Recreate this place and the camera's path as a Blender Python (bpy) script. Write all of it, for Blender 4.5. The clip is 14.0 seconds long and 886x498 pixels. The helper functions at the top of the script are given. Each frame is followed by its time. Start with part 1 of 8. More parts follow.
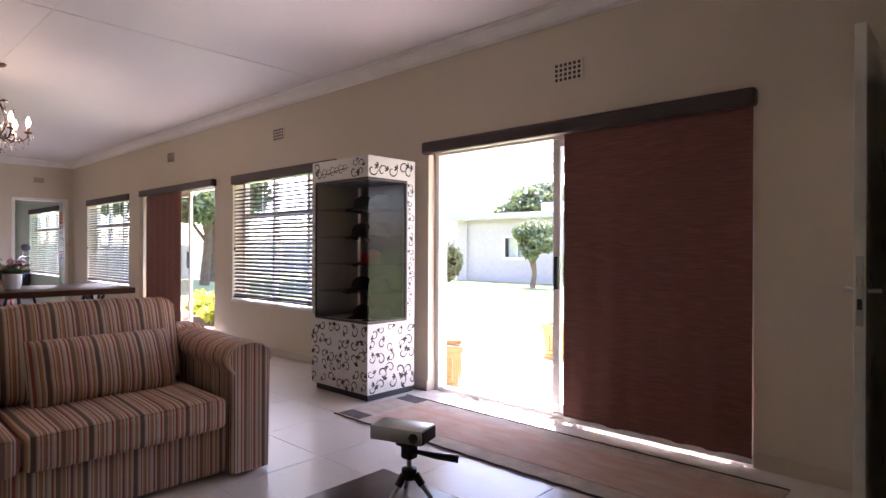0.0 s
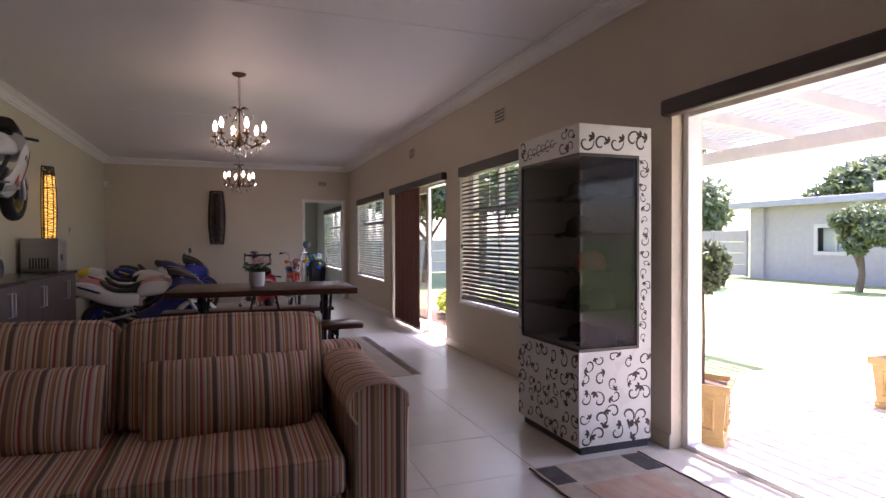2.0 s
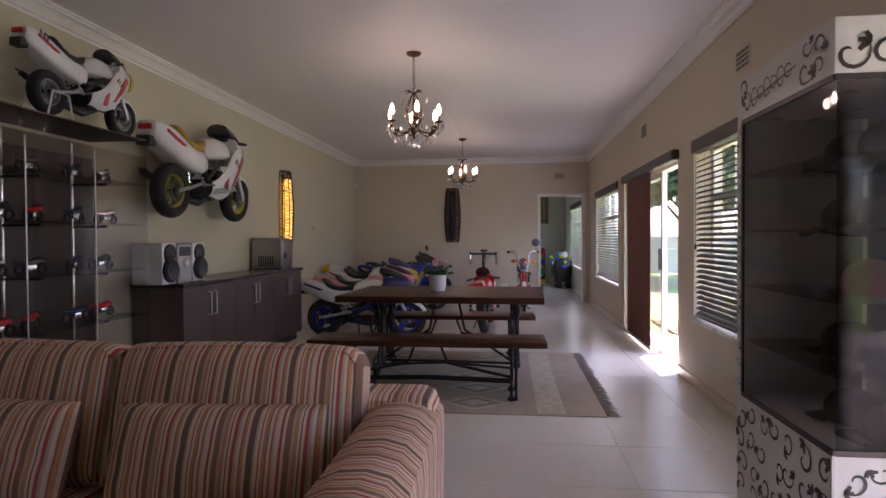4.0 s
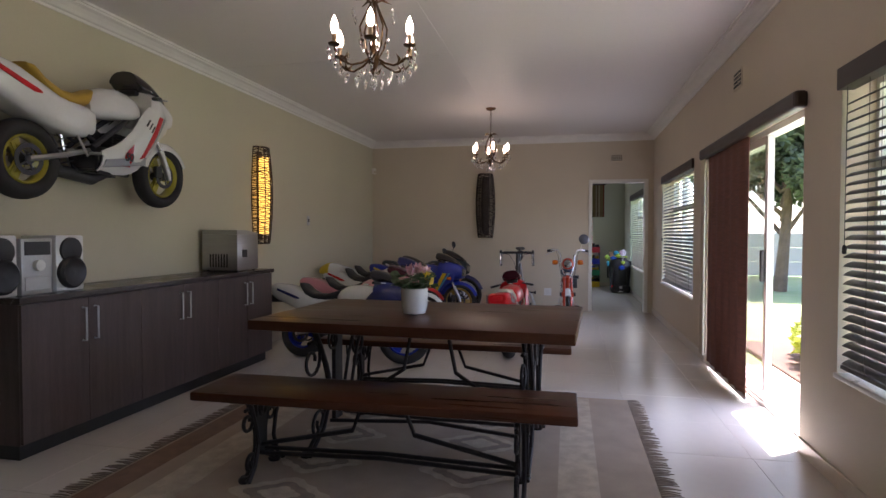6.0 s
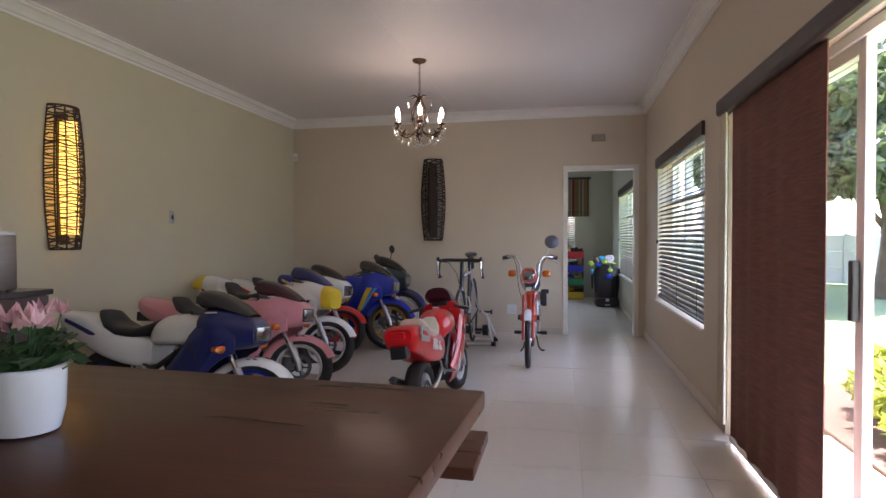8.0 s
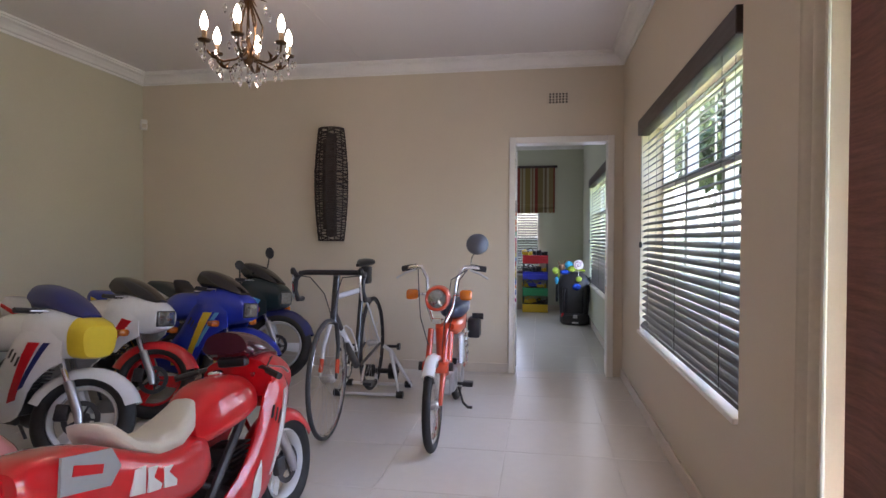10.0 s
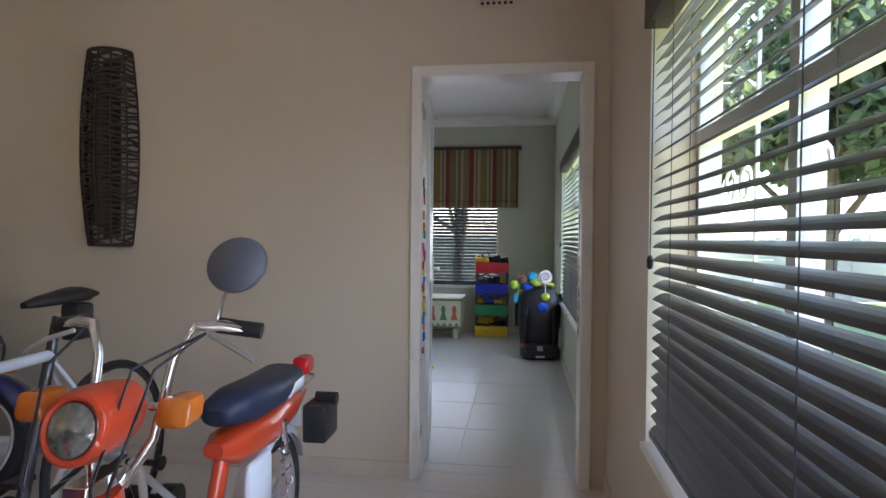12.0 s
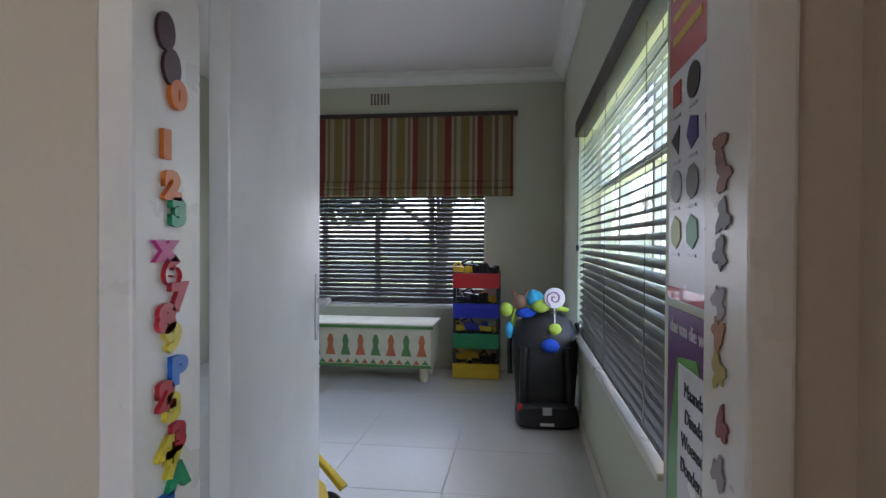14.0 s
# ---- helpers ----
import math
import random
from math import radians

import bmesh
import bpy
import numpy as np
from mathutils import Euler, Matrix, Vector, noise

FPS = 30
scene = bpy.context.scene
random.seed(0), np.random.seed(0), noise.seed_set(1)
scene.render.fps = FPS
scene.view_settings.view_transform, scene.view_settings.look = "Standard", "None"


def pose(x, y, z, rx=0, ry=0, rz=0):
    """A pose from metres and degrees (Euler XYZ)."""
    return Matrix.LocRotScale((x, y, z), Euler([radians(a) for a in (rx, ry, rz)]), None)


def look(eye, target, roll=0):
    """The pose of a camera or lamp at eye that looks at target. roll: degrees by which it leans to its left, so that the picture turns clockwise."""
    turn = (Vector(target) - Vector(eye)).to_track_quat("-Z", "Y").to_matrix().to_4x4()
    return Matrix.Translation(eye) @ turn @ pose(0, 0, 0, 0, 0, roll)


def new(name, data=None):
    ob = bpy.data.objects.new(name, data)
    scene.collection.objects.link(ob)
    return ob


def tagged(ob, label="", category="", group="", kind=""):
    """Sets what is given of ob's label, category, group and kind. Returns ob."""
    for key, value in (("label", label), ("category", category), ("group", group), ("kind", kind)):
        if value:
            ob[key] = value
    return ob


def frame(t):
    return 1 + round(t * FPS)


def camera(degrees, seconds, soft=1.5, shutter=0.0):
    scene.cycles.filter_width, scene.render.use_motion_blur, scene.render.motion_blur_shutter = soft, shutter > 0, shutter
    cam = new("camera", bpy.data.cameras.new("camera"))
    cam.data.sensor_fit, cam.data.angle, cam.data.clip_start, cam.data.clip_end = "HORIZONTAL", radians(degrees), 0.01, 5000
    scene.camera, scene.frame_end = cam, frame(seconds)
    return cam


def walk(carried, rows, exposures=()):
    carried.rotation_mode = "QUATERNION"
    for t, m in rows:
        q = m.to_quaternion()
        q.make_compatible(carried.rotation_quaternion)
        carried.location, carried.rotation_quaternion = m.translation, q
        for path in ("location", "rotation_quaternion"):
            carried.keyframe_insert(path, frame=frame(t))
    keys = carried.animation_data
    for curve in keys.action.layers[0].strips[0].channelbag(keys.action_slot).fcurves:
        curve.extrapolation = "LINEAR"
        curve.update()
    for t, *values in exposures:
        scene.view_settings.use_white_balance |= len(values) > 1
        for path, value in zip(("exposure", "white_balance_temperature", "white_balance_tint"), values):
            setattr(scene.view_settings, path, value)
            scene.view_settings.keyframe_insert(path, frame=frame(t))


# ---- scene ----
cam = camera(74.8, 14.0)
PATH = [
    (0, (0.465, 0.833, 1.182), (-0.889, 2.305, 1.181), 0.2),
    (0.5, (0.321, 1.026, 1.194), (-1.162, 2.368, 1.185), 0.3),
    (1, (0.123, 1.276, 1.221), (-1.516, 2.422, 1.203), 0.2),
    (1.5, (-0.035, 1.538, 1.246), (-1.803, 2.472, 1.221), -0.0),
    (2, (-0.147, 1.841, 1.236), (-2.023, 2.536, 1.208), -0.2),
    (2.5, (-0.269, 2.101, 1.242), (-2.216, 2.557, 1.212), -0.4),
    (3, (-0.521, 2.387, 1.238), (-2.51, 2.592, 1.208), -0.4),
    (3.5, (-0.795, 2.593, 1.245), (-2.795, 2.601, 1.212), -0.4),
    (4, (-1.116, 2.746, 1.255), (-3.103, 2.519, 1.219), -0.4),
    (6.5, (-3.554, 3.04, 1.238), (-5.507, 2.612, 1.19), 0.0),
    (7, (-4.118, 3.126, 1.216), (-6.07, 2.694, 1.175), -0.1),
    (9.5, (-6.779, 3.512, 1.219), (-8.749, 3.17, 1.181), 0.1),
    (10, (-7.375, 3.578, 1.211), (-9.347, 3.248, 1.175), 0.2),
    (10.5, (-7.915, 3.638, 1.205), (-9.892, 3.339, 1.172), 0.4),
    (11, (-8.502, 3.741, 1.237), (-10.481, 3.455, 1.202), 0.4),
    (11.5, (-9.051, 3.802, 1.23), (-11.031, 3.525, 1.196), 0.6),
    (12, (-9.69, 3.863, 1.246), (-11.672, 3.597, 1.207), 0.5),
    (12.5, (-10.242, 3.905, 1.231), (-12.223, 3.635, 1.192), 0.6),
    (13, (-10.80, 3.895, 1.252), (-12.781, 3.630, 1.214), 0.4),
    (13.5, (-11.374, 3.882, 1.259), (-13.357, 3.622, 1.223), 0.3),
    (14, (-11.867, 3.886, 1.219), (-13.849, 3.624, 1.194), 0.3),
]
walk(cam, [(t, look(eye, target, roll)) for t, eye, target, roll in PATH],
     exposures=[(0.0, 3.5, 6100, 36), (1.5, 2.92, 6100, 36), (2.0, 2.63, 6100, 36), (2.5, 2.45, 6100, 36), (3.0, 2.42, 6100, 36), (4.0, 2.85, 6000, 34), (6.5, 2.9, 5950, 26), (9.5, 3.6, 5950, 26), (10.5, 3.42, 5900, 27), (11.0, 3.38, 5850, 25), (12.0, 3.2, 5850, 22), (13.0, 3.1, 5850, 21), (14.0, 3.15, 5850, 22)])

# ---- world and sun ----
world = bpy.data.worlds.new("sky")
scene.world = world
world.use_nodes = True
wn = world.node_tree
sky = wn.nodes.new("ShaderNodeTexSky")
sky.sky_type = "NISHITA"
sky.sun_disc = False
sky.sun_elevation = radians(74)
sky.sun_rotation = radians(-34)
sky.air_density, sky.dust_density = 1.2, 1.5
wn.links.new(sky.outputs[0], wn.nodes["Background"].inputs[0])
wn.nodes["Background"].inputs[1].default_value = 0.15
sun = new("sun", bpy.data.lights.new("sun", "SUN"))
sun.data.energy, sun.data.angle, sun.data.color = 4.5, radians(0.5), (1.0, 0.95, 0.87)
sun.matrix_world = look((-6.5, 9.4, 40), (0, 0, 0))


def sky_lamp(at, turn, w, h, per_m2=0.45):
    """Daylight of the sky standing in a window's opening."""
    lamp = new("window_daylight", bpy.data.lights.new("window_daylight", "AREA"))
    lamp.data.shape, lamp.data.size, lamp.data.size_y = "RECTANGLE", w, h
    lamp.data.energy, lamp.data.color = per_m2 * w * h, (0.93, 0.97, 1.0)
    lamp.matrix_world = pose(*at, 0, 0, turn) @ pose(0, 0, 0, -90, 0, 0)


sky_lamp((-2.25, 4.48, 1.0), 0, 1.0, 1.85, 0.08)
sky_lamp((-7.07, 4.48, 1.0), 0, 0.7, 1.85, 0.5)
sky_lamp((-5.16, 4.22, 1.28), 0, 2.0, 1.4)
sky_lamp((-10.66, 4.22, 1.28), 0, 2.0, 1.4)
sky_lamp((-14.78, 4.22, 1.28), 0, 2.3, 1.4, 0.35)
sky_lamp((-17.34, 2.48, 1.15), 90, 2.1, 0.9, 0.5)

# ---- materials ----
def mat(name, col, rough=0.5, metal=0.0, var=0.12, scale=6.0, fine=60.0, bump=0.05, col2=None, coat=0.0, trans=0.0, emit=None, power=0.0, stretch=(1, 1, 1), rnd=0.0, spec=0.5, world=False, rvar=0.09):
    """A surface with broad stains, fine grain, uneven gloss and relief."""
    m = bpy.data.materials.new(name)
    m.use_nodes = True
    nt = m.node_tree
    b = nt.nodes["Principled BSDF"]
    L = nt.links.new
    tc = nt.nodes.new("ShaderNodeTexCoord")
    mp = nt.nodes.new("ShaderNodeMapping")
    mp.inputs["Scale"].default_value = stretch
    ge = nt.nodes.new("ShaderNodeNewGeometry")
    L(ge.outputs["Position"] if world else tc.outputs["Object"], mp.inputs[0])
    n1, n2 = nt.nodes.new("ShaderNodeTexNoise"), nt.nodes.new("ShaderNodeTexNoise")
    n1.inputs["Scale"].default_value, n2.inputs["Scale"].default_value = scale, fine
    n1.inputs["Detail"].default_value, n2.inputs["Detail"].default_value = 4, 3
    L(mp.outputs[0], n1.inputs["Vector"])
    L(mp.outputs[0], n2.inputs["Vector"])
    add = nt.nodes.new("ShaderNodeMath")
    add.operation = "MULTIPLY_ADD"
    add.inputs[1].default_value = 0.35
    L(n2.outputs[0], add.inputs[0])
    half = nt.nodes.new("ShaderNodeMath")
    half.operation = "MULTIPLY"
    half.inputs[1].default_value = 0.65
    L(n1.outputs[0], half.inputs[0])
    L(half.outputs[0], add.inputs[2])
    ramp = nt.nodes.new("ShaderNodeValToRGB")
    c2 = col2 or tuple(c * (1 - var) for c in col)
    c1 = col if col2 else tuple(min(1, c * (1 + var * 0.6)) for c in col)
    ramp.color_ramp.elements[0].position, ramp.color_ramp.elements[1].position = 0.3, 0.7
    ramp.color_ramp.elements[0].color = (*c2, 1)
    ramp.color_ramp.elements[1].color = (*c1, 1)
    L(add.outputs[0], ramp.inputs[0])
    out = ramp.outputs[0]
    if rnd:
        oi = nt.nodes.new("ShaderNodeObjectInfo")
        hs = nt.nodes.new("ShaderNodeHueSaturation")
        mr = nt.nodes.new("ShaderNodeMapRange")
        mr.inputs["To Min"].default_value, mr.inputs["To Max"].default_value = 1 - rnd, 1 + rnd
        L(oi.outputs["Random"], mr.inputs[0])
        L(mr.outputs[0], hs.inputs["Value"])
        L(out, hs.inputs["Color"])
        out = hs.outputs[0]
    L(out, b.inputs["Base Color"])
    rr = nt.nodes.new("ShaderNodeMapRange")
    rr.inputs["To Min"].default_value, rr.inputs["To Max"].default_value = max(0.02, rough - rvar), min(1, rough + rvar)
    L(n1.outputs[0], rr.inputs[0])
    L(rr.outputs[0], b.inputs["Roughness"])
    b.inputs["Metallic"].default_value = metal
    b.inputs["Specular IOR Level"].default_value = spec
    b.inputs["Coat Weight"].default_value = coat
    b.inputs["Transmission Weight"].default_value = trans
    if emit:
        b.inputs["Emission Color"].default_value = (*emit, 1)
        b.inputs["Emission Strength"].default_value = power
    if bump:
        bp = nt.nodes.new("ShaderNodeBump")
        bp.inputs["Strength"].default_value, bp.inputs["Distance"].default_value = bump, 0.004
        L(add.outputs[0], bp.inputs["Height"])
        L(bp.outputs[0], b.inputs["Normal"])
    return m


def striped(name, axis, bands, period, rough=0.9, bump=0.25):
    """Woven cloth with bands along one axis: (start, colour) pairs within the period."""
    m = mat(name, (0.5, 0.5, 0.5), rough, bump=bump, fine=260, scale=7)
    nt = m.node_tree
    b = nt.nodes["Principled BSDF"]
    tc = nt.nodes.new("ShaderNodeTexCoord")
    sx = nt.nodes.new("ShaderNodeSeparateXYZ")
    nt.links.new(tc.outputs["Object"], sx.inputs[0])
    dv = nt.nodes.new("ShaderNodeMath")
    dv.operation = "DIVIDE"
    dv.inputs[1].default_value = period
    nt.links.new(sx.outputs[axis], dv.inputs[0])
    fr = nt.nodes.new("ShaderNodeMath")
    fr.operation = "FRACT"
    nt.links.new(dv.outputs[0], fr.inputs[0])
    rp = nt.nodes.new("ShaderNodeValToRGB")
    rp.color_ramp.interpolation = "CONSTANT"
    els = rp.color_ramp.elements
    els[0].position, els[0].color = bands[0][0], (*bands[0][1], 1)
    els[1].position, els[1].color = bands[1][0], (*bands[1][1], 1)
    for p, c in bands[2:]:
        e = els.new(p)
        e.color = (*c, 1)
    nt.links.new(fr.outputs[0], rp.inputs[0])
    mx = nt.nodes.new("ShaderNodeMixRGB")
    mx.blend_type = "MULTIPLY"
    mx.inputs[0].default_value = 0.25
    nz = nt.nodes.new("ShaderNodeTexNoise")
    nz.inputs["Scale"].default_value = 180
    nt.links.new(tc.outputs["Object"], nz.inputs["Vector"])
    nt.links.new(rp.outputs[0], mx.inputs[1])
    nt.links.new(nz.outputs[0], mx.inputs[2])
    nt.links.new(mx.outputs[0], b.inputs["Base Color"])
    return m


def glass(name, col=(0.95, 0.98, 0.97), rough=0.01, base=0.03):
    """Thin clear pane: part mirror, part see-through."""
    m = bpy.data.materials.new(name)
    m.use_nodes = True
    nt = m.node_tree
    nt.nodes.clear()
    o = nt.nodes.new("ShaderNodeOutputMaterial")
    mx = nt.nodes.new("ShaderNodeMixShader")
    tr, gl = nt.nodes.new("ShaderNodeBsdfTransparent"), nt.nodes.new("ShaderNodeBsdfGlossy")
    lw, pw, fr = nt.nodes.new("ShaderNodeLayerWeight"), nt.nodes.new("ShaderNodeMath"), nt.nodes.new("ShaderNodeMath")
    pw.operation, fr.operation = "POWER", "MULTIPLY_ADD"
    pw.inputs[1].default_value, fr.inputs[1].default_value, fr.inputs[2].default_value = 5.0, 0.6, base
    nt.links.new(lw.outputs["Facing"], pw.inputs[0])
    nt.links.new(pw.outputs[0], fr.inputs[0])
    tr.inputs[0].default_value = (*col, 1)
    gl.inputs["Roughness"].default_value = rough
    nt.links.new(fr.outputs[0], mx.inputs[0])
    nt.links.new(tr.outputs[0], mx.inputs[1])
    nt.links.new(gl.outputs[0], mx.inputs[2])
    nt.links.new(mx.outputs[0], o.inputs[0])
    return m


def leafy(m, through_col):
    """Lets light shine through thin leaves."""
    nt = m.node_tree
    b, o = nt.nodes["Principled BSDF"], nt.nodes["Material Output"]
    tl, mx = nt.nodes.new("ShaderNodeBsdfTranslucent"), nt.nodes.new("ShaderNodeMixShader")
    tl.inputs[0].default_value = (*through_col, 1)
    mx.inputs[0].default_value = 0.4
    nt.links.new(b.outputs[0], mx.inputs[1])
    nt.links.new(tl.outputs[0], mx.inputs[2])
    nt.links.new(mx.outputs[0], o.inputs[0])
    return m


M_WALL = mat("wall_paint", (0.63, 0.55, 0.425), 0.6, var=0.05, scale=1.2, fine=90, bump=0.06)
# Greener mix for the south wall: light off the lawn put into the colour.
M_WALLS = mat("lawn_lit_wall_paint", (0.585, 0.54, 0.395), 0.6, var=0.05, scale=1.2, fine=90, bump=0.06)
M_GREEN = mat("toy_room_paint", (0.56, 0.57, 0.44), 0.6, var=0.05, scale=1.2, fine=90, bump=0.06)
M_CEIL = mat("ceiling_paint", (0.78, 0.74, 0.72), 0.5, var=0.04, scale=0.8, fine=50, bump=0.04)
M_CORN = mat("cornice_plaster", (0.84, 0.82, 0.78), 0.55, var=0.05)
M_TILE = mat("floor_tile", (0.66, 0.61, 0.54), 0.25, var=0.05, scale=0.6, fine=18, bump=0.015, rnd=0.01, world=True, rvar=0.03)
M_TILE2 = mat("toy_floor_tile", (0.62, 0.61, 0.56), 0.25, var=0.05, scale=0.6, fine=18, bump=0.015, rnd=0.01, world=True, rvar=0.03)
M_GROUT = mat("grout", (0.61, 0.56, 0.495), 0.7, var=0.12)
M_SKIRT = mat("skirting_tile", (0.60, 0.52, 0.42), 0.35, var=0.08)
M_FRAME = mat("cream_gloss_paint", (0.80, 0.77, 0.70), 0.3, var=0.05, bump=0.03)
M_DOOR = mat("white_gloss_door", (0.80, 0.80, 0.79), 0.22, var=0.04, bump=0.03)
M_PELMET = mat("dark_stained_pelmet", (0.045, 0.028, 0.022), 0.4, var=0.3, stretch=(1, 8, 8), bump=0.1)
M_ROLLER = mat("brown_woven_blind", (0.21, 0.085, 0.062), 0.85, var=0.42, scale=26, fine=200, bump=0.4, stretch=(0.3, 1, 5))
M_SLAT = mat("dark_wooden_slat", (0.070, 0.063, 0.061), 0.34, var=0.25, spec=0.35, scale=4, fine=60, stretch=(0.4, 6, 6), rnd=0.08)
M_CORD = mat("blind_cord", (0.10, 0.09, 0.085), 0.8)
M_ALU = mat("white_aluminium", (0.72, 0.72, 0.70), 0.35, metal=0.2, var=0.04)
M_ALUD = mat("grey_aluminium", (0.45, 0.45, 0.45), 0.4, metal=0.6)
M_STEELW = mat("painted_steel_window", (0.70, 0.68, 0.64), 0.4, var=0.08)
M_BLACK = mat("black_plastic", (0.018, 0.018, 0.02), 0.4, var=0.3)
M_RUBBER = mat("tyre_rubber", (0.022, 0.021, 0.021), 0.75, var=0.3, bump=0.2)
M_DKMETAL = mat("dark_engine_metal", (0.07, 0.07, 0.075), 0.45, metal=0.6, var=0.3)
M_CHROME = mat("chrome", (0.78, 0.78, 0.80), 0.12, metal=1.0, var=0.05, bump=0)
M_SILVER = mat("brushed_silver", (0.55, 0.55, 0.56), 0.33, metal=0.9, var=0.1)
M_PANE = glass("window_glass")
M_CASEGLASS = glass("cabinet_glass", (0.90, 0.885, 0.875), base=0.006)
# Side pane darkened so that less daylight reaches the caps.
M_DIMGLASS = glass("darkened_cabinet_glass", (0.66, 0.65, 0.645), base=0.012)
M_WOOD = mat("dark_table_wood", (0.075, 0.028, 0.014), 0.3, var=0.45, scale=2, fine=26, stretch=(7, 0.6, 7), bump=0.012, spec=0.16)
M_SIDE = mat("dark_veneer", (0.085, 0.058, 0.052), 0.42, var=0.4, scale=3, fine=30, stretch=(9, 9, 0.7), bump=0.06)
M_IRON = mat("wrought_iron", (0.03, 0.028, 0.028), 0.5, metal=0.6, var=0.3, bump=0.15)
M_WHITE = mat("white_laminate", (0.60, 0.58, 0.555), 0.3, var=0.04)
M_VINYL = mat("dark_vinyl", (0.03, 0.016, 0.012), 0.4)
M_BRASS = mat("aged_brass", (0.10, 0.055, 0.025), 0.38, metal=0.85, var=0.4)
M_CRYSTAL = mat("cut_crystal", (0.95, 0.94, 0.92), 0.03, trans=1.0, var=0.0, bump=0, rvar=0.02, spec=0.8)
M_BULB = mat("lit_bulb", (1, 0.9, 0.75), 0.4, emit=(1.0, 0.80, 0.55), power=6.5, bump=0)
M_CANDLE = mat("candle_sleeve", (0.35, 0.24, 0.13), 0.5)
M_WICKER = mat("dark_wicker", (0.035, 0.022, 0.016), 0.6, var=0.4, bump=0.3)
M_GRASS = mat("lawn", (0.16, 0.23, 0.07), 0.95, var=0.3, scale=2, fine=60, bump=0.8, col2=(0.23, 0.25, 0.10))
M_PAVE = mat("patio_paving", (0.62, 0.52, 0.44), 0.75, var=0.15, scale=2)
M_PLASTER = mat("outdoor_plaster", (0.36, 0.33, 0.33), 0.8, var=0.1)
M_PERGOLA = mat("white_pergola_timber", (0.48, 0.45, 0.43), 0.6, var=0.1)
M_LEAF = leafy(mat("leaf_green", (0.085, 0.115, 0.05), 0.45, var=0.5, rnd=0.1, spec=0.7), (0.12, 0.16, 0.06))
M_LEAFY = leafy(mat("leaf_yellow_green", (0.30, 0.34, 0.04), 0.5, var=0.4), (0.34, 0.38, 0.04))
M_BARK = mat("bark", (0.13, 0.09, 0.06), 0.9, var=0.4, bump=0.5)
M_TERRA = mat("yellow_terracotta", (0.52, 0.36, 0.15), 0.7, var=0.25, bump=0.3)
M_SOIL = mat("soil", (0.10, 0.055, 0.035), 0.95, var=0.4, bump=0.6)
M_ROOF = mat("roof_sheet", (0.33, 0.33, 0.36), 0.5, var=0.1)
RED, CREAM, BROWN, GREY, RUST, DARK = (0.50, 0.115, 0.085), (0.80, 0.63, 0.50), (0.35, 0.185, 0.125), (0.58, 0.43, 0.33), (0.62, 0.30, 0.15), (0.23, 0.135, 0.10)
BANDS = [(0, CREAM), (0.06, RED), (0.10, CREAM), (0.14, BROWN), (0.22, GREY), (0.26, RUST), (0.31, CREAM), (0.34, DARK), (0.36, CREAM), (0.40, RED), (0.45, GREY), (0.49, CREAM),
         (0.53, BROWN), (0.55, RUST), (0.59, CREAM), (0.63, DARK), (0.72, GREY), (0.75, CREAM), (0.79, RED), (0.81, CREAM), (0.84, RUST), (0.89, BROWN), (0.91, CREAM), (0.95, RED), (0.97, GREY)]
M_SOFA = [striped("striped_cloth_" + "xyz"[a], a, BANDS, 0.205) for a in range(3)]


# ---- mesh tools ----
def part(name, bm, material, parent=None, label="", smooth=False):
    me = bpy.data.meshes.new(name)
    bmesh.ops.recalc_face_normals(bm, faces=bm.faces)
    bm.to_mesh(me)
    bm.free()
    if smooth:
        for p in me.polygons:
            p.use_smooth = True
        me.set_sharp_from_angle(angle=radians(42))
    me.materials.append(material)
    ob = new(name, me)
    if parent:
        ob.parent = parent
    if label:
        ob["label"] = label
    return ob


def thing(name, m, label, category, group="", kind=""):
    ob = new(name)
    ob.matrix_basis = m
    ob.empty_display_size = 0.1
    return tagged(ob, label, category, group, kind)


def box(bm, x0, x1, y0, y1, z0, z1, bevel=0.0, seg=2, m=None):
    r = bmesh.ops.create_cube(bm, size=1)
    vs = r["verts"]
    bmesh.ops.transform(bm, matrix=Matrix.LocRotScale(((x0 + x1) / 2, (y0 + y1) / 2, (z0 + z1) / 2), None, (abs(x1 - x0), abs(y1 - y0), abs(z1 - z0))), verts=vs)
    if m:
        bmesh.ops.transform(bm, matrix=m, verts=vs)
    if bevel:
        es = list({e for v in vs for e in v.link_edges})
        bmesh.ops.bevel(bm, geom=es, offset=bevel, segments=seg, affect="EDGES", profile=0.5)
    return bm


def boxes(*rows, bevel=0.0):
    bm = bmesh.new()
    for r in rows:
        box(bm, *r, bevel=bevel)
    return bm


def ring(bm, c, u, v, r, n):
    return [bm.verts.new(c + u * (r * math.cos(2 * math.pi * k / n)) + v * (r * math.sin(2 * math.pi * k / n))) for k in range(n)]


def skin(bm, rings, cap=True, close=False):
    n = len(rings[0])
    pairs = list(zip(rings, rings[1:])) + ([(rings[-1], rings[0])] if close else [])
    for a, b in pairs:
        for k in range(n):
            bm.faces.new((a[k], a[(k + 1) % n], b[(k + 1) % n], b[k]))
    if cap and not close:
        bm.faces.new(rings[0])
        bm.faces.new(rings[-1])
    return bm


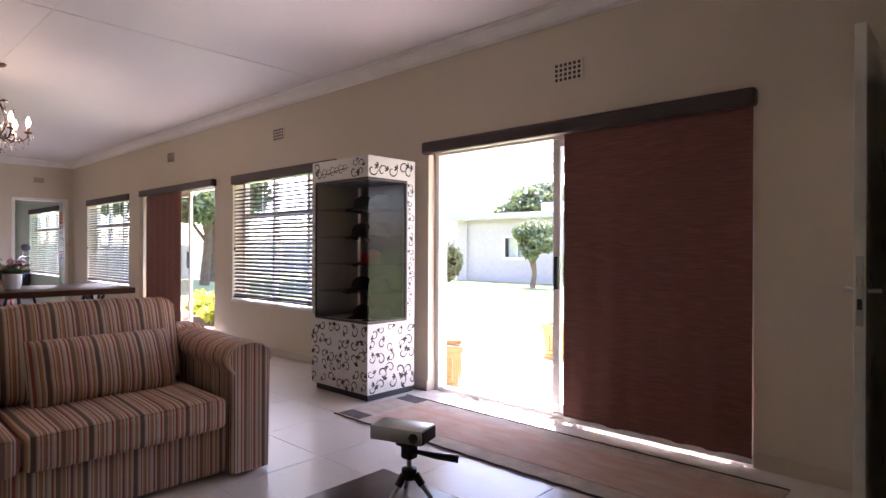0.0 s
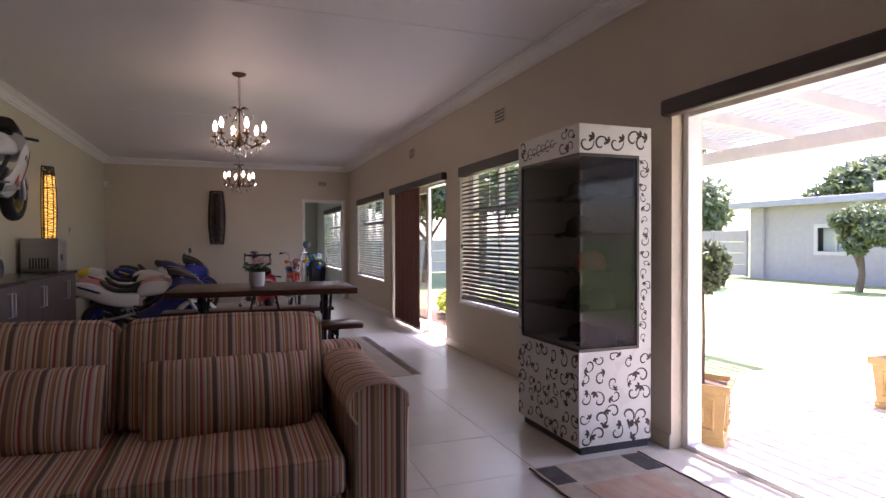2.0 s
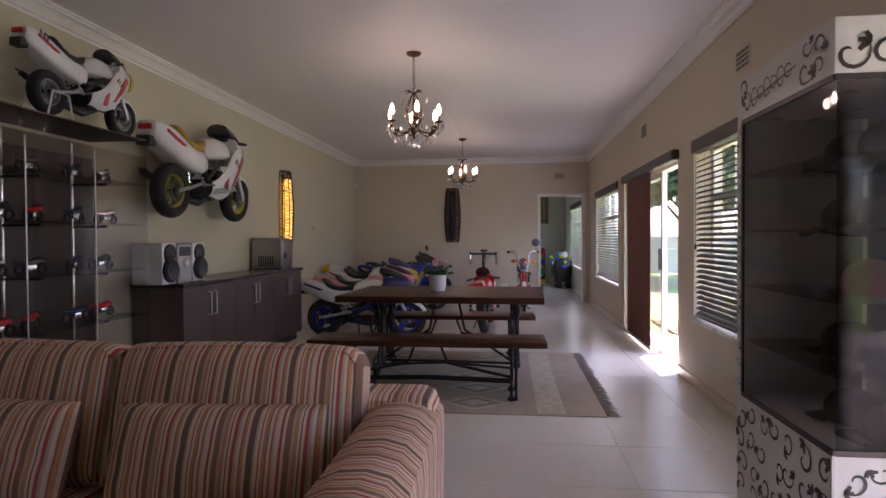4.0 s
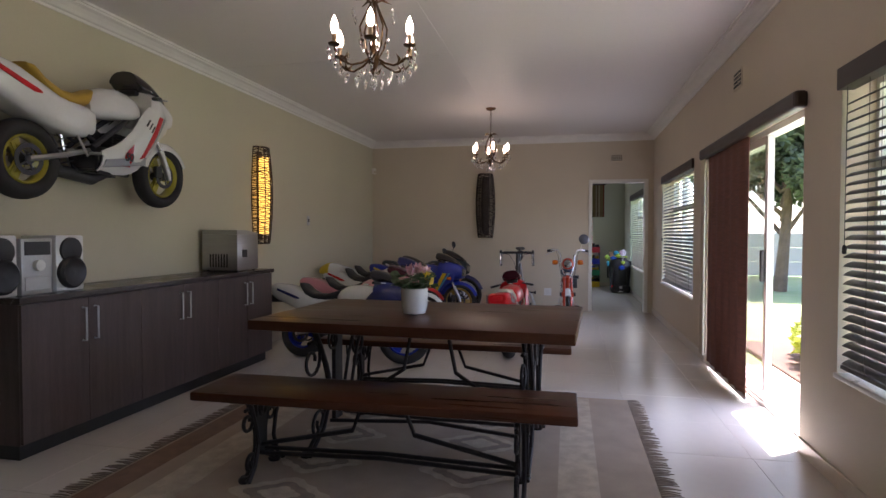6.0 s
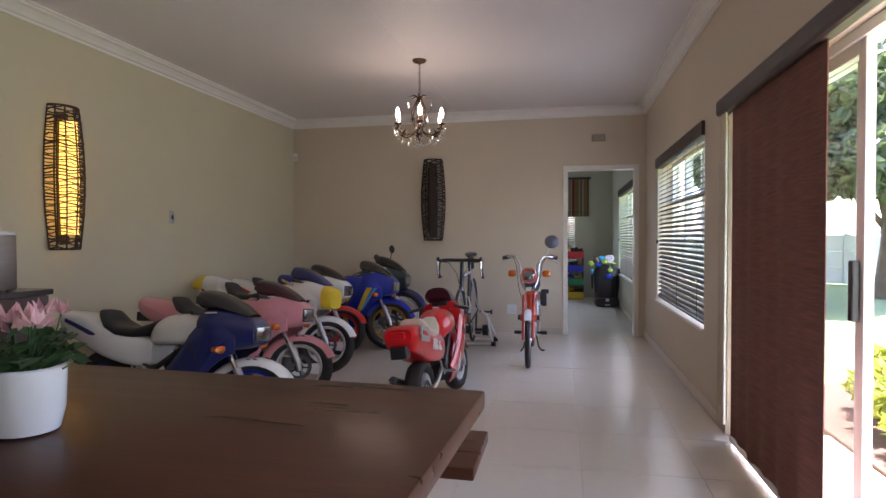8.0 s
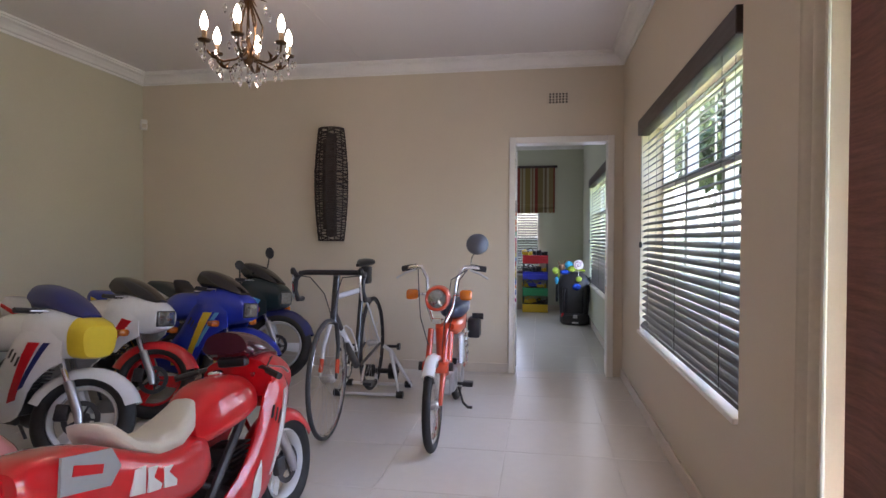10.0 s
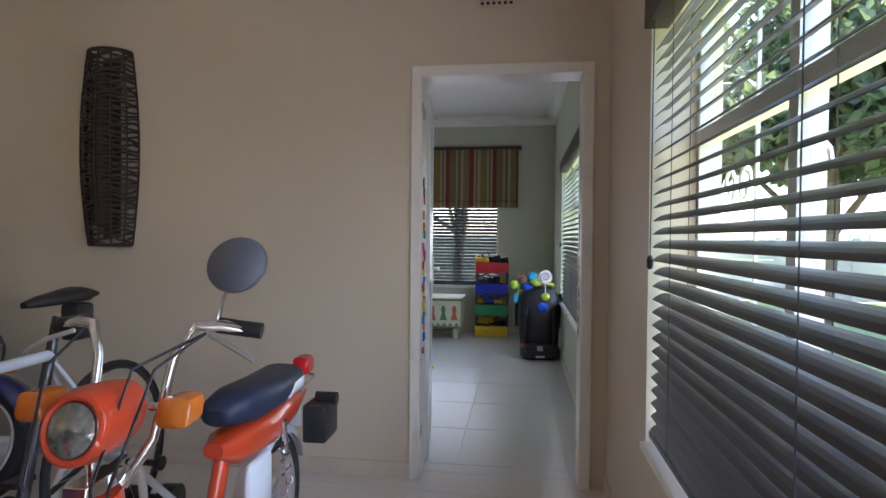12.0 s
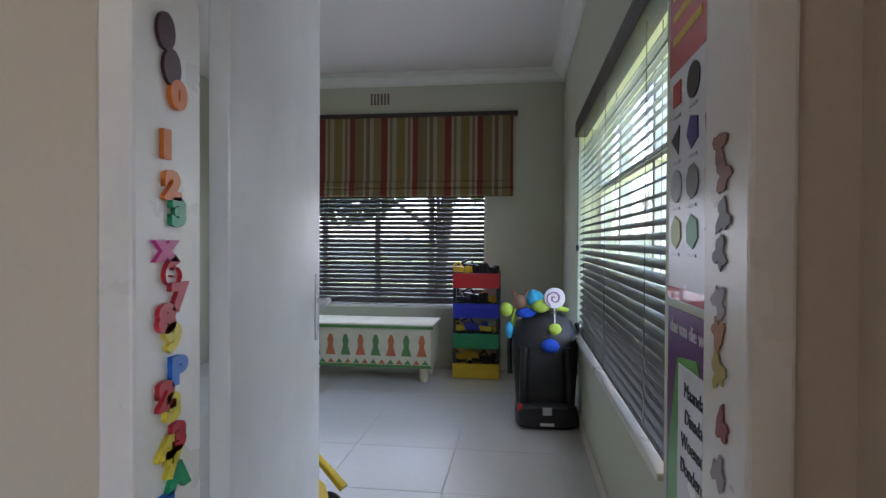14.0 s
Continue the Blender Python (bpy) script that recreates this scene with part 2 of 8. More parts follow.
def tube(bm, pts, r, n=8, close=False):
    """A round bar along points; r is one radius or one for each point."""
    pts = [Vector(p) for p in pts]
    rings = []
    k = len(pts)
    up = None
    for i, p in enumerate(pts):
        a = pts[(i - 1) % k] if close or i else pts[0]
        b = pts[(i + 1) % k] if close or i < k - 1 else pts[-1]
        d = (b - a).normalized()
        if up is None:
            up = d.orthogonal().normalized()
        up = (up - d * up.dot(d)).normalized()
        rings.append(ring(bm, p, up, d.cross(up), r[i] if isinstance(r, (list, tuple)) else r, n))
    return skin(bm, rings, close=close)


def tubed(pts, r, n=8, close=False):
    return tube(bmesh.new(), pts, r, n, close)


def lathe(bm, prof, n=20, m=None, cap=True):
    """Turned body round z from (radius, height) pairs."""
    m = m or Matrix()
    rings = [[bm.verts.new(m @ Vector((max(r, 0.0004) * math.cos(2 * math.pi * k / n), max(r, 0.0004) * math.sin(2 * math.pi * k / n), z))) for k in range(n)] for r, z in prof]
    return skin(bm, rings, cap=cap)


def lathed(prof, n=20, m=None, cap=True):
    return lathe(bmesh.new(), prof, n, m, cap)


def loft(bm, secs, n=14, p=2.6, m=None):
    """Rounded shell along x through sections (x, middle z, half height, half width)."""
    m = m or Matrix()
    rings = []
    for x, zc, hz, hy in secs:
        vs = []
        for k in range(n):
            a = 2 * math.pi * (k + 0.5) / n
            c, s = math.cos(a), math.sin(a)
            vs.append(bm.verts.new(m @ Vector((x, math.copysign(abs(c) ** (2 / p), c) * hy, zc + math.copysign(abs(s) ** (2 / p), s) * hz))))
        rings.append(vs)
    return skin(bm, rings)


def lofted(secs, n=14, p=2.6, m=None):
    return loft(bmesh.new(), secs, n, p, m)


def slab(bm, pts, d, m=None):
    """A plate: an outline in the xz plane, d thick along y."""
    m = m or Matrix()
    a = [bm.verts.new(m @ Vector((x, -d / 2, z))) for x, z in pts]
    b = [bm.verts.new(m @ Vector((x, d / 2, z))) for x, z in pts]
    bm.faces.new(a)
    bm.faces.new(b[::-1])
    for k in range(len(a)):
        bm.faces.new((a[k], a[(k + 1) % len(a)], b[(k + 1) % len(a)], b[k]))
    return bm


def cushion(w, d, h, n=12, puff=0.5):
    """A stuffed cushion, w along x, d along y, h high, with soft edges."""
    bm = bmesh.new()
    bmesh.ops.create_grid(bm, x_segments=n, y_segments=n, size=0.5)
    top = list(bm.verts)
    r = bmesh.ops.duplicate(bm, geom=list(bm.faces))
    low = [g for g in r["geom"] if isinstance(g, bmesh.types.BMVert)]
    for vs, s in ((top, 1), (low, -1)):
        for v in vs:
            u, t = v.co.x * 2, v.co.y * 2
            e = max(0.0, (1 - u ** 6) * (1 - t ** 6)) ** 0.5
            e2 = max(0.0, (1 - u * u) * (1 - t * t))
            v.co = Vector((v.co.x * w, v.co.y * d, s * h * (0.5 * (1 - puff) * e + puff * 0.5 * e2 ** 0.7) + e * 0.006 * noise.noise(Vector((u * 3, t * 3, s + w)))))
    bmesh.ops.remove_doubles(bm, verts=bm.verts, dist=0.002)
    return bm


def pad(w, d, h, r=0.05, crown=0.03, n=18):
    """A boxed foam cushion: rounded edges, crowned top and bottom, slight dents."""
    bm = bmesh.new()
    bmesh.ops.create_cube(bm, size=2)
    bmesh.ops.subdivide_edges(bm, edges=bm.edges, cuts=n, use_grid_fill=True)
    half = Vector((w / 2, d / 2, h / 2))
    for v in bm.verts:
        u = v.co.copy()
        p = Vector([half[i] * math.sin(u[i] * math.pi / 2) for i in range(3)])
        c = Vector([max(-half[i] + r, min(half[i] - r, p[i])) for i in range(3)])
        o = p - c
        if o.length > 1e-6:
            p = c + o.normalized() * r
        bulge = max(0.0, (1 - (p.x / half.x) ** 2) * (1 - (p.y / half.y) ** 2))
        p.z += (p.z / half.z) * crown * bulge + 0.006 * noise.noise(p * 6)
        p.y += (p.y / half.y) * 0.012 * max(0.0, 1 - (p.x / half.x) ** 2)
        v.co = p
    return bm


def moved(bm, m):
    bmesh.ops.transform(bm, matrix=m, verts=bm.verts)
    return bm


# ---- the plan: north wall y 4.29, west wall x -12.62, south wall y -0.35, ceiling 2.83 ----
N, T, S, W, CEIL = 4.29, 0.23, -0.35, -12.62, 2.83
OPEN_A, OPEN_B = (-2.88, -0.42, 0.0, 2.0), (-9.0, -6.66, 0.0, 2.0)
WIN_D, WIN_C, WIN_E = (-6.2, -4.12, 0.55, 2.0), (-11.72, -9.61, 0.55, 2.0), (-16.0, -13.55, 0.56, 2.0)


def pierced(lo, hi, a, b, holes, height, axis):
    """Boxes of a wall along one axis with openings (from, to, sill, head)."""
    rows, at = [], lo
    for h in sorted(holes):
        rows.append((at, h[0], 0, height))
        if h[2] > 0:
            rows.append((h[0], h[1], 0, h[2]))
        rows.append((h[0], h[1], h[3], height))
        at = h[1]
    rows.append((at, hi, 0, height))
    return boxes(*[(p, q, a, b, z0, z1) if axis == "x" else (a, b, p, q, z0, z1) for p, q, z0, z1 in rows])


def setting(name, bm, material, label, category):
    return tagged(part(name, bm, material), label, category, kind="structure")


wall_n = setting("wall_north", pierced(-12.7, 4.0, N, N + T, [OPEN_A, OPEN_B, WIN_D, WIN_C], 3.0, "x"), M_WALL, "beige painted plaster wall with windows and sliding doors", "wall")
wall_nt = setting("wall_toy_room_north", pierced(-17.6, -12.7, N, N + T, [WIN_E], 3.0, "x"), M_GREEN, "pale green painted wall with a wide window", "wall")
DOOR_Y0, DOOR_Y1 = 3.358, 4.158
wall_w = setting("wall_west", pierced(-0.6, N, W - 0.10, W, [(DOOR_Y0 - 0.02, DOOR_Y1 + 0.02, 0, 2.07)], 3.0, "y"), M_WALL, "beige painted end wall with an open doorway", "wall")
wall_wt = setting("wall_toy_room_east", pierced(-0.6, N, W - 0.18, W - 0.104, [(DOOR_Y0 - 0.02, DOOR_Y1 + 0.02, 0, 2.07)], 3.0, "y"), M_GREEN, "pale green painted inner wall beside the doorway", "wall")
wall_s = setting("wall_south", boxes((-12.9, 4.0, S - 0.2, S, 0, 3.0)), M_WALLS, "long beige painted plaster wall tinted green for lawn light", "wall")
wall_e = setting("wall_east", boxes((3.8, 4.0, S, N, 0, 3.0)), M_WALL, "plain beige wall closing the room", "wall")
wall_p = setting("wall_partition", boxes((0.24, 0.36, 3.47, N, 0, CEIL), (0.24, 0.36, S, 0.2, 0, CEIL), (0.24, 0.36, 0.2, 3.47, 2.08, CEIL)), M_WALL, "beige partition wall with a wide opening", "wall")
TW, TWIN = -17.4, (1.4, 3.57, 0.6, 2.3)
wall_tw = setting("wall_toy_room_west", pierced(0.6, N + T, TW - 0.2, TW, [TWIN], 3.0, "y"), M_GREEN, "pale green painted wall with a window under a roman blind", "wall")
wall_ts = setting("wall_toy_room_south", boxes((TW - 0.2, W - 0.18, 0.6, 0.8, 0, 3.0)), M_GREEN, "plain pale green wall of the toy room", "wall")
ceiling = setting("ceiling", boxes((-12.75, 4.0, S - 0.1, N + 0.1, CEIL, CEIL + 0.1), (-12.62, 0.24, 1.955, 1.967, CEIL - 0.003, CEIL + 0.01), (-4.252, -4.24, S, 1.955, CEIL - 0.003, CEIL + 0.01),
                                  (-4.252, -4.24, 1.967, N, CEIL - 0.003, CEIL + 0.01), (-8.02, -8.008, S, 1.955, CEIL - 0.003, CEIL + 0.01)), M_CEIL, "white painted board ceiling with faint joints", "ceiling")
ceiling_t = setting("ceiling_toy_room", boxes((TW - 0.1, -12.75, 0.7, N + 0.1, CEIL, CEIL + 0.1), (-15.1, -15.09, 0.8, N, CEIL - 0.003, CEIL + 0.01)), M_CEIL, "white painted board ceiling of the toy room", "ceiling")
roof = setting("roof", boxes((-18.2, 4.6, S - 1.0, N + T + 0.24, 3.0, 3.16), (-18.2, 4.6, N + T + 0.18, N + T + 0.26, 2.86, 3.0)), M_PERGOLA, "flat white eaves and fascia board of the house", "roof")


def cornice(x0, y0, x1, y1, out, name="cornice"):
    """Stepped cove along a wall top; out points into the room."""
    a, b, o = Vector((x0, y0, 0)), Vector((x1, y1, 0)), Vector((*out, 0))
    prof = [(0, 0), (0.012, 0), (0.012, 0.018), (0.03, 0.024), (0.045, 0.045), (0.07, 0.068), (0.10, 0.078), (0.10, 0.092), (0.118, 0.092), (0.118, 0.108), (0, 0.108)]
    bm = bmesh.new()
    rows = []
    for p, s in ((a, 1), (b, -1)):
        along = (b - a).normalized()
        rows.append([bm.verts.new(p + o * d + along * (d * s) + Vector((0, 0, CEIL - 0.108 + z))) for d, z in prof])
    skin(bm, rows)
    return tagged(part(name, bm, M_CORN), "white moulded plaster cornice under the ceiling", "cornice", kind="structure")


cornice(0.24, N, W, N, (0, -1))
cornice(W, N, W, S, (1, 0))
cornice(W, S, 0.24, S, (0, 1))
cornice(W - 0.18, N, TW, N, (0, -1))
cornice(TW, N, TW, 0.8, (1, 0))


def baseboard(x0, x1, y0, y1):
    tagged(part("baseboard", boxes((x0, x1, y0, y1, 0.0, 0.085), bevel=0.003), M_SKIRT), "beige tiled skirting along the wall", "skirting", kind="structure")


for a, b in ((W + 0.012, OPEN_B[0]), (OPEN_B[1], OPEN_A[0]), (OPEN_A[1], 0.24)):
    baseboard(a, b, N - 0.012, N)
baseboard(W, W + 0.012, S, DOOR_Y0 - 0.05)
baseboard(W + 0.012, 0.24, S, S + 0.012)
baseboard(TW, W - 0.18, N - 0.012, N)
baseboard(TW, TW + 0.012, 0.8, N - 0.012)


# ---- doorway to the toy room: steel frame and open leaf ----
frame_w = boxes((W - 0.155, W + 0.018, DOOR_Y0 - 0.056, DOOR_Y0, 0, 2.118), (W - 0.155, W + 0.018, DOOR_Y1, DOOR_Y1 + 0.056, 0, 2.118), (W - 0.155, W + 0.018, DOOR_Y0, DOOR_Y1, 2.062, 2.118), bevel=0.006)
door_frame = setting("door_frame", frame_w, M_FRAME, "cream painted steel frame of the toy room doorway", "door frame")
leaf = thing("door_1", pose(W - 0.235, DOOR_Y0 - 0.012, 0, 0, 0, 187.5), "white gloss panel door standing open into the toy room", "door", kind="structure")
part("leaf", boxes((0, 0.76, -0.02, 0.02, 0.01, 2.03), bevel=0.004), M_DOOR, leaf)
for sgn in (1, -1):
    hd = part("handle_plate", boxes((0.69, 0.725, sgn * 0.02, sgn * 0.026, 0.92, 1.12), bevel=0.002), M_SILVER, leaf)
    part("handle", tubed([(0.707, sgn * 0.024, 1.04), (0.707, sgn * 0.06, 1.04), (0.60, sgn * 0.062, 1.035)], 0.008), M_SILVER, leaf, "steel lever handle", True)
leaf2 = thing("door_2", pose(0.147, 4.27, 0, 0, 0, -90), "cream painted door with a mortise lock", "door", kind="structure")
part("leaf", boxes((0, 0.80, -0.02, 0.02, 0.01, 2.03), bevel=0.003), M_FRAME, leaf2)
part("lock_plate", boxes((0.80, 0.803, -0.012, 0.012, 0.90, 1.16), bevel=0.001), M_SILVER, leaf2)
part("lock_bolt", boxes((0.803, 0.812, -0.008, 0.008, 1.05, 1.085), bevel=0.002), M_CHROME, leaf2)
part("lock_bolt", boxes((0.803, 0.806, -0.008, 0.008, 0.96, 1.0), bevel=0.001), M_BLACK, leaf2)
for sgn in (1, -1):
    part("handle", tubed([(0.75, sgn * 0.02, 1.03), (0.75, sgn * 0.055, 1.03), (0.64, sgn * 0.058, 1.03)], 0.009), M_SILVER, leaf2, "steel lever handle", True)


# ---- sliding doors, windows, blinds ----
def sliding_door(name, x0, x1, fixed0, label):
    """Aluminium sliding door: outer frame, a fixed leaf and a pushed-back leaf from fixed0 to x-end."""
    d = thing(name, pose(0, 0, 0), label, "sliding door", kind="structure")
    y = N + 0.13
    part("outer_frame", boxes((x0, x0 + 0.045, y - 0.05, y + 0.05, 0, 2.0), (x1 - 0.045, x1, y - 0.05, y + 0.05, 0, 2.0), (x0 + 0.045, x1 - 0.045, y - 0.05, y + 0.05, 1.955, 2.0), (x0 + 0.045, x1 - 0.045, y - 0.05, y + 0.05, 0, 0.03), bevel=0.004), M_ALU, d)
    a, b = fixed0
    for off in (-0.022, 0.022):
        q = part("sash", boxes((a, a + 0.055, y + off - 0.018, y + off + 0.018, 0.03, 1.955), (b - 0.055, b, y + off - 0.018, y + off + 0.018, 0.03, 1.955),
                               (a + 0.055, b - 0.055, y + off - 0.018, y + off + 0.018, 0.03, 0.10), (a + 0.055, b - 0.055, y + off - 0.018, y + off + 0.018, 1.90, 1.955), bevel=0.003), M_ALU, d)
        g = part("pane", boxes((a + 0.05, b - 0.05, y + off - 0.003, y + off + 0.003, 0.09, 1.91)), M_PANE, q)
        g.visible_shadow = False
        a, b = a + 0.11, b - 0.11
    return d, y


def pull(d, x, y):
    part("pull_handle", boxes((x - 0.016, x + 0.016, y - 0.06, y - 0.03, 0.90, 1.13), bevel=0.006), M_BLACK, d, "black plastic pull handle")


sd_a, ya = sliding_door("window_1", OPEN_A[0], OPEN_A[1], (-1.74, -0.47), "white aluminium sliding door pushed half open")
pull(sd_a, -1.70, ya - 0.012)
sd_b, yb = sliding_door("window_2", OPEN_B[0], OPEN_B[1], (-8.95, -7.565), "white aluminium sliding door pushed partly open")
pull(sd_b, -7.60, yb - 0.012)


def roller(name, x0, x1, b0, b1, label):
    """Pelmet box over a drawn panel blind."""
    r = thing(name, pose(0, N, 0), label, "blind")
    part("pelmet", boxes((x0, x1, -0.075, 0.0, 1.955, 2.055), bevel=0.02), M_PELMET, r, "dark brown wooden pelmet")
    bm = bmesh.new()
    nseg = 40
    rows = []
    for k in range(nseg + 1):
        x = b0 + (b1 - b0) * k / nseg
        w = 0.006 * math.sin(k * 0.9) + 0.004 * math.sin(k * 0.37)
        rows.append([bm.verts.new((x, -0.03 + w * s, z)) for s, z in ((0.3, 1.96), (1.0, 1.0), (1.3, 0.05))] + [bm.verts.new((x, -0.026 + w * s, z)) for s, z in ((1.3, 0.05), (1.0, 1.0), (0.3, 1.96))])
    skin(bm, rows)
    part("panel", bm, M_ROLLER, r, "brown woven fabric panel", True)
    part("bottom_bar", boxes((b0, b1, -0.036, -0.02, 0.025, 0.055), bevel=0.004), M_ALU, r)
    return r


roller("panel_blind", -2.90, -0.40, -1.58, -0.42, "dark brown panel blind drawn over the closed door half")
rb = roller("panel_blind", -9.02, -6.60, -8.81, -7.58, "dark brown panel blind drawn over half of the garden door")
part("pull_cord", tubed([(-9.0, -0.03, 1.96), (-9.01, -0.035, 1.0), (-9.0, -0.035, 0.42), (-8.985, -0.035, 0.40), (-8.975, -0.035, 0.43), (-8.975, -0.03, 1.96)], 0.004, 6), M_FRAME, rb)


# Wavy beige strip added in place of the bare door reveal.
bm = bmesh.new()
rows = []
for k in range(13):
    x = -9.02 + 0.014 * k
    d = 0.010 * math.sin(k * 1.5)
    rows.append([bm.verts.new((x, -0.050 + d, 1.97)), bm.verts.new((x, -0.052 + d * 1.3, 0.10)), bm.verts.new((x, -0.047 + d * 1.3, 0.10)), bm.verts.new((x, -0.045 + d, 1.97))])
skin(bm, rows)
part("side_drop", bm, mat("beige_reveal_finish", (0.60, 0.53, 0.42), 0.85, bump=0.2), rb, "beige strip in place of the door reveal beside the panel", True)


def steel_window(name, x0, x1, z0, z1, label):
    w = thing(name, pose(0, 0, 0), label, "window", kind="structure")
    y = N + 0.17
    part("window_frame", boxes((x0, x0 + 0.03, y - 0.02, y + 0.02, z0, z1), (x1 - 0.03, x1, y - 0.02, y + 0.02, z0, z1), (x0 + 0.03, x1 - 0.03, y - 0.02, y + 0.02, z0, z0 + 0.03), (x0 + 0.03, x1 - 0.03, y - 0.02, y + 0.02, z1 - 0.03, z1)), M_STEELW, w)
    k = 3
    cell = (x1 - x0) / k
    zt = z1 - 0.42
    for i in range(1, k):
        part("mullion", boxes((x0 + i * cell - 0.022, x0 + i * cell + 0.022, y - 0.025, y + 0.025, z0 + 0.03, z1 - 0.03)), M_STEELW, w)
    for i in range(k):
        a, b = x0 + i * cell + 0.03, x0 + (i + 1) * cell - 0.03
        part("transom", boxes((a - 0.01, b + 0.01, y - 0.024, y + 0.024, zt - 0.022, zt + 0.022)), M_STEELW, w)
        for p, q in ((z0 + 0.03, zt - 0.02), (zt + 0.02, z1 - 0.03)):
            g = part("pane", boxes((a - 0.005, b + 0.005, y - 0.002, y + 0.002, p, q)), M_PANE, w)
            g.visible_shadow = False
    # ornamental burglar bars: uprights and scrolls outside the glass
    for i in range(1, 6):
        x = x0 + (x1 - x0) * i / 6
        part("burglar_bar", boxes((x - 0.005, x + 0.005, y + 0.032, y + 0.042, z0 + 0.02, z1 - 0.02)), M_STEELW, w)
    for i in range(0, 9, 2):
        cx = x0 + (x1 - x0) * (i + 1.0) / 10
        for s in (1, -1):
            pts = [(cx + s * (0.055 + 0.05 * (1 - a / 14) * math.cos(a * 0.62)), y + 0.037, z0 + 0.85 + 0.07 * (1 - a / 14) * math.sin(a * 0.62)) for a in range(14)]
            part("bar_scroll", tubed(pts, 0.006, 5), M_STEELW, w)
    part("window_sill", boxes((x0 - 0.0, x1 + 0.0, N - 0.02, y - 0.02, z0 - 0.012, z0 + 0.012), bevel=0.005), M_FRAME, w)
    return w


WINDOWS = []
for i, (nm, (x0, x1, z0, z1)) in enumerate((("window_3", WIN_D), ("window_4", WIN_C), ("window_5", WIN_E))):
    WINDOWS.append(steel_window(nm, x0, x1, z0, z1, "painted steel casement window with ornamental burglar bars"))


# ---- venetian blinds ----
def venetian(x0, x1, z0, z1, along, label, at, tilt=-30, drop=0.0):
    """Slatted blind of length x1 - x0; at places its left end; outer slat edges tip up."""
    b = thing("venetian_blind", at, label, "blind", "venetian blinds")
    w = x1 - x0
    part("head_rail", boxes((-0.01, w + 0.01, -0.06, 0.02, z1 - 0.05, z1 + 0.055), bevel=0.004), M_PELMET, b, "dark wooden pelmet rail")
    part("bottom_rail", boxes((0.01, w - 0.01, -0.03, 0.02, z0 + 0.02, z0 + 0.04), bevel=0.003), M_SLAT, b)
    bm = bmesh.new()
    rows = []
    for y, z in ((-0.025, -0.002), (-0.012, 0.0015), (0.0, 0.0025), (0.012, 0.0015), (0.025, -0.002), (0.025, -0.004), (0.0, 0.0), (-0.025, -0.004)):
        rows.append([bm.verts.new((x, y, z)) for x in (0.012, w - 0.012)])
    n = len(rows)
    for k in range(n):
        p, q = rows[k], rows[(k + 1) % n]
        bm.faces.new((p[0], p[1], q[1], q[0]))
    bm.faces.new([r[0] for r in rows])
    bm.faces.new([r[1] for r in rows])
    slat = part("slat", bm, M_SLAT, b)
    count = int((z1 - z0 - 0.12) / 0.0435)
    for k in range(count):
        s = slat if k == 0 else new("slat", slat.data)
        s.parent = b
        s.matrix_basis = pose(0, -0.005 + random.uniform(-0.001, 0.001), z0 + 0.06 + k * 0.0435, -tilt + random.uniform(-1.2, 1.2), random.uniform(-0.06, 0.06), 0)
    for f in (0.12, 0.5, 0.88):
        for y in (-0.029, 0.022):
            part("ladder_cord", boxes((w * f - 0.0012, w * f + 0.0012, y - 0.001, y + 0.001, z0 + 0.04, z1 - 0.05)), M_CORD, b)
    part("pull_cord", tubed([(w * 0.035, -0.045, z1 - 0.05), (w * 0.035, -0.047, z0 + 0.62)], 0.0022, 5), M_CORD, b)
    part("cord_tassel", lathed([(0.004, 0), (0.010, 0.005), (0.011, 0.03), (0.005, 0.045)], 8, pose(w * 0.035, -0.047, z0 + 0.585)), M_BLACK, b)
    return b


for (x0, x1, z0, z1) in (WIN_D, WIN_C, WIN_E):
    venetian(x0 + 0.01, x1 - 0.01, z0 + 0.015, z1, "x", "dark wooden venetian blind with open slats in the window", pose(x0 + 0.01, N + 0.035, 0))
venetian(0, TWIN[1] - TWIN[0] - 0.02, TWIN[2], TWIN[3], "y", "dark wooden venetian blind below a roman blind", pose(TW - 0.04, TWIN[0] + 0.01, 0, 0, 0, 90), -48)

tw = thing("window_6", pose(TW - 0.12, 0, 0), "painted steel window behind slatted blind", "window", kind="structure")
part("window_frame", boxes((-0.02, 0.02, TWIN[0], TWIN[0] + 0.03, TWIN[2], TWIN[3]), (-0.02, 0.02, TWIN[1] - 0.03, TWIN[1], TWIN[2], TWIN[3]), (-0.02, 0.02, TWIN[0] + 0.03, TWIN[1] - 0.03, TWIN[2], TWIN[2] + 0.03),
                           (-0.02, 0.02, TWIN[0] + 0.03, TWIN[1] - 0.03, TWIN[3] - 0.03, TWIN[3])), M_STEELW, tw)
for f in (0.25, 0.5, 0.75):
    y = TWIN[0] + (TWIN[1] - TWIN[0]) * f
    part("mullion", boxes((-0.025, 0.025, y - 0.025, y + 0.025, TWIN[2] + 0.03, TWIN[3] - 0.03)), M_STEELW, tw)
part("window_sill", boxes((0.02, 0.16, TWIN[0], TWIN[1], TWIN[2] - 0.02, TWIN[2] + 0.008), bevel=0.004), M_FRAME, tw)
g = part("pane", boxes((-0.003, 0.003, TWIN[0] + 0.02, TWIN[1] - 0.02, TWIN[2] + 0.02, TWIN[3] - 0.02)), M_PANE, tw)
g.visible_shadow = False

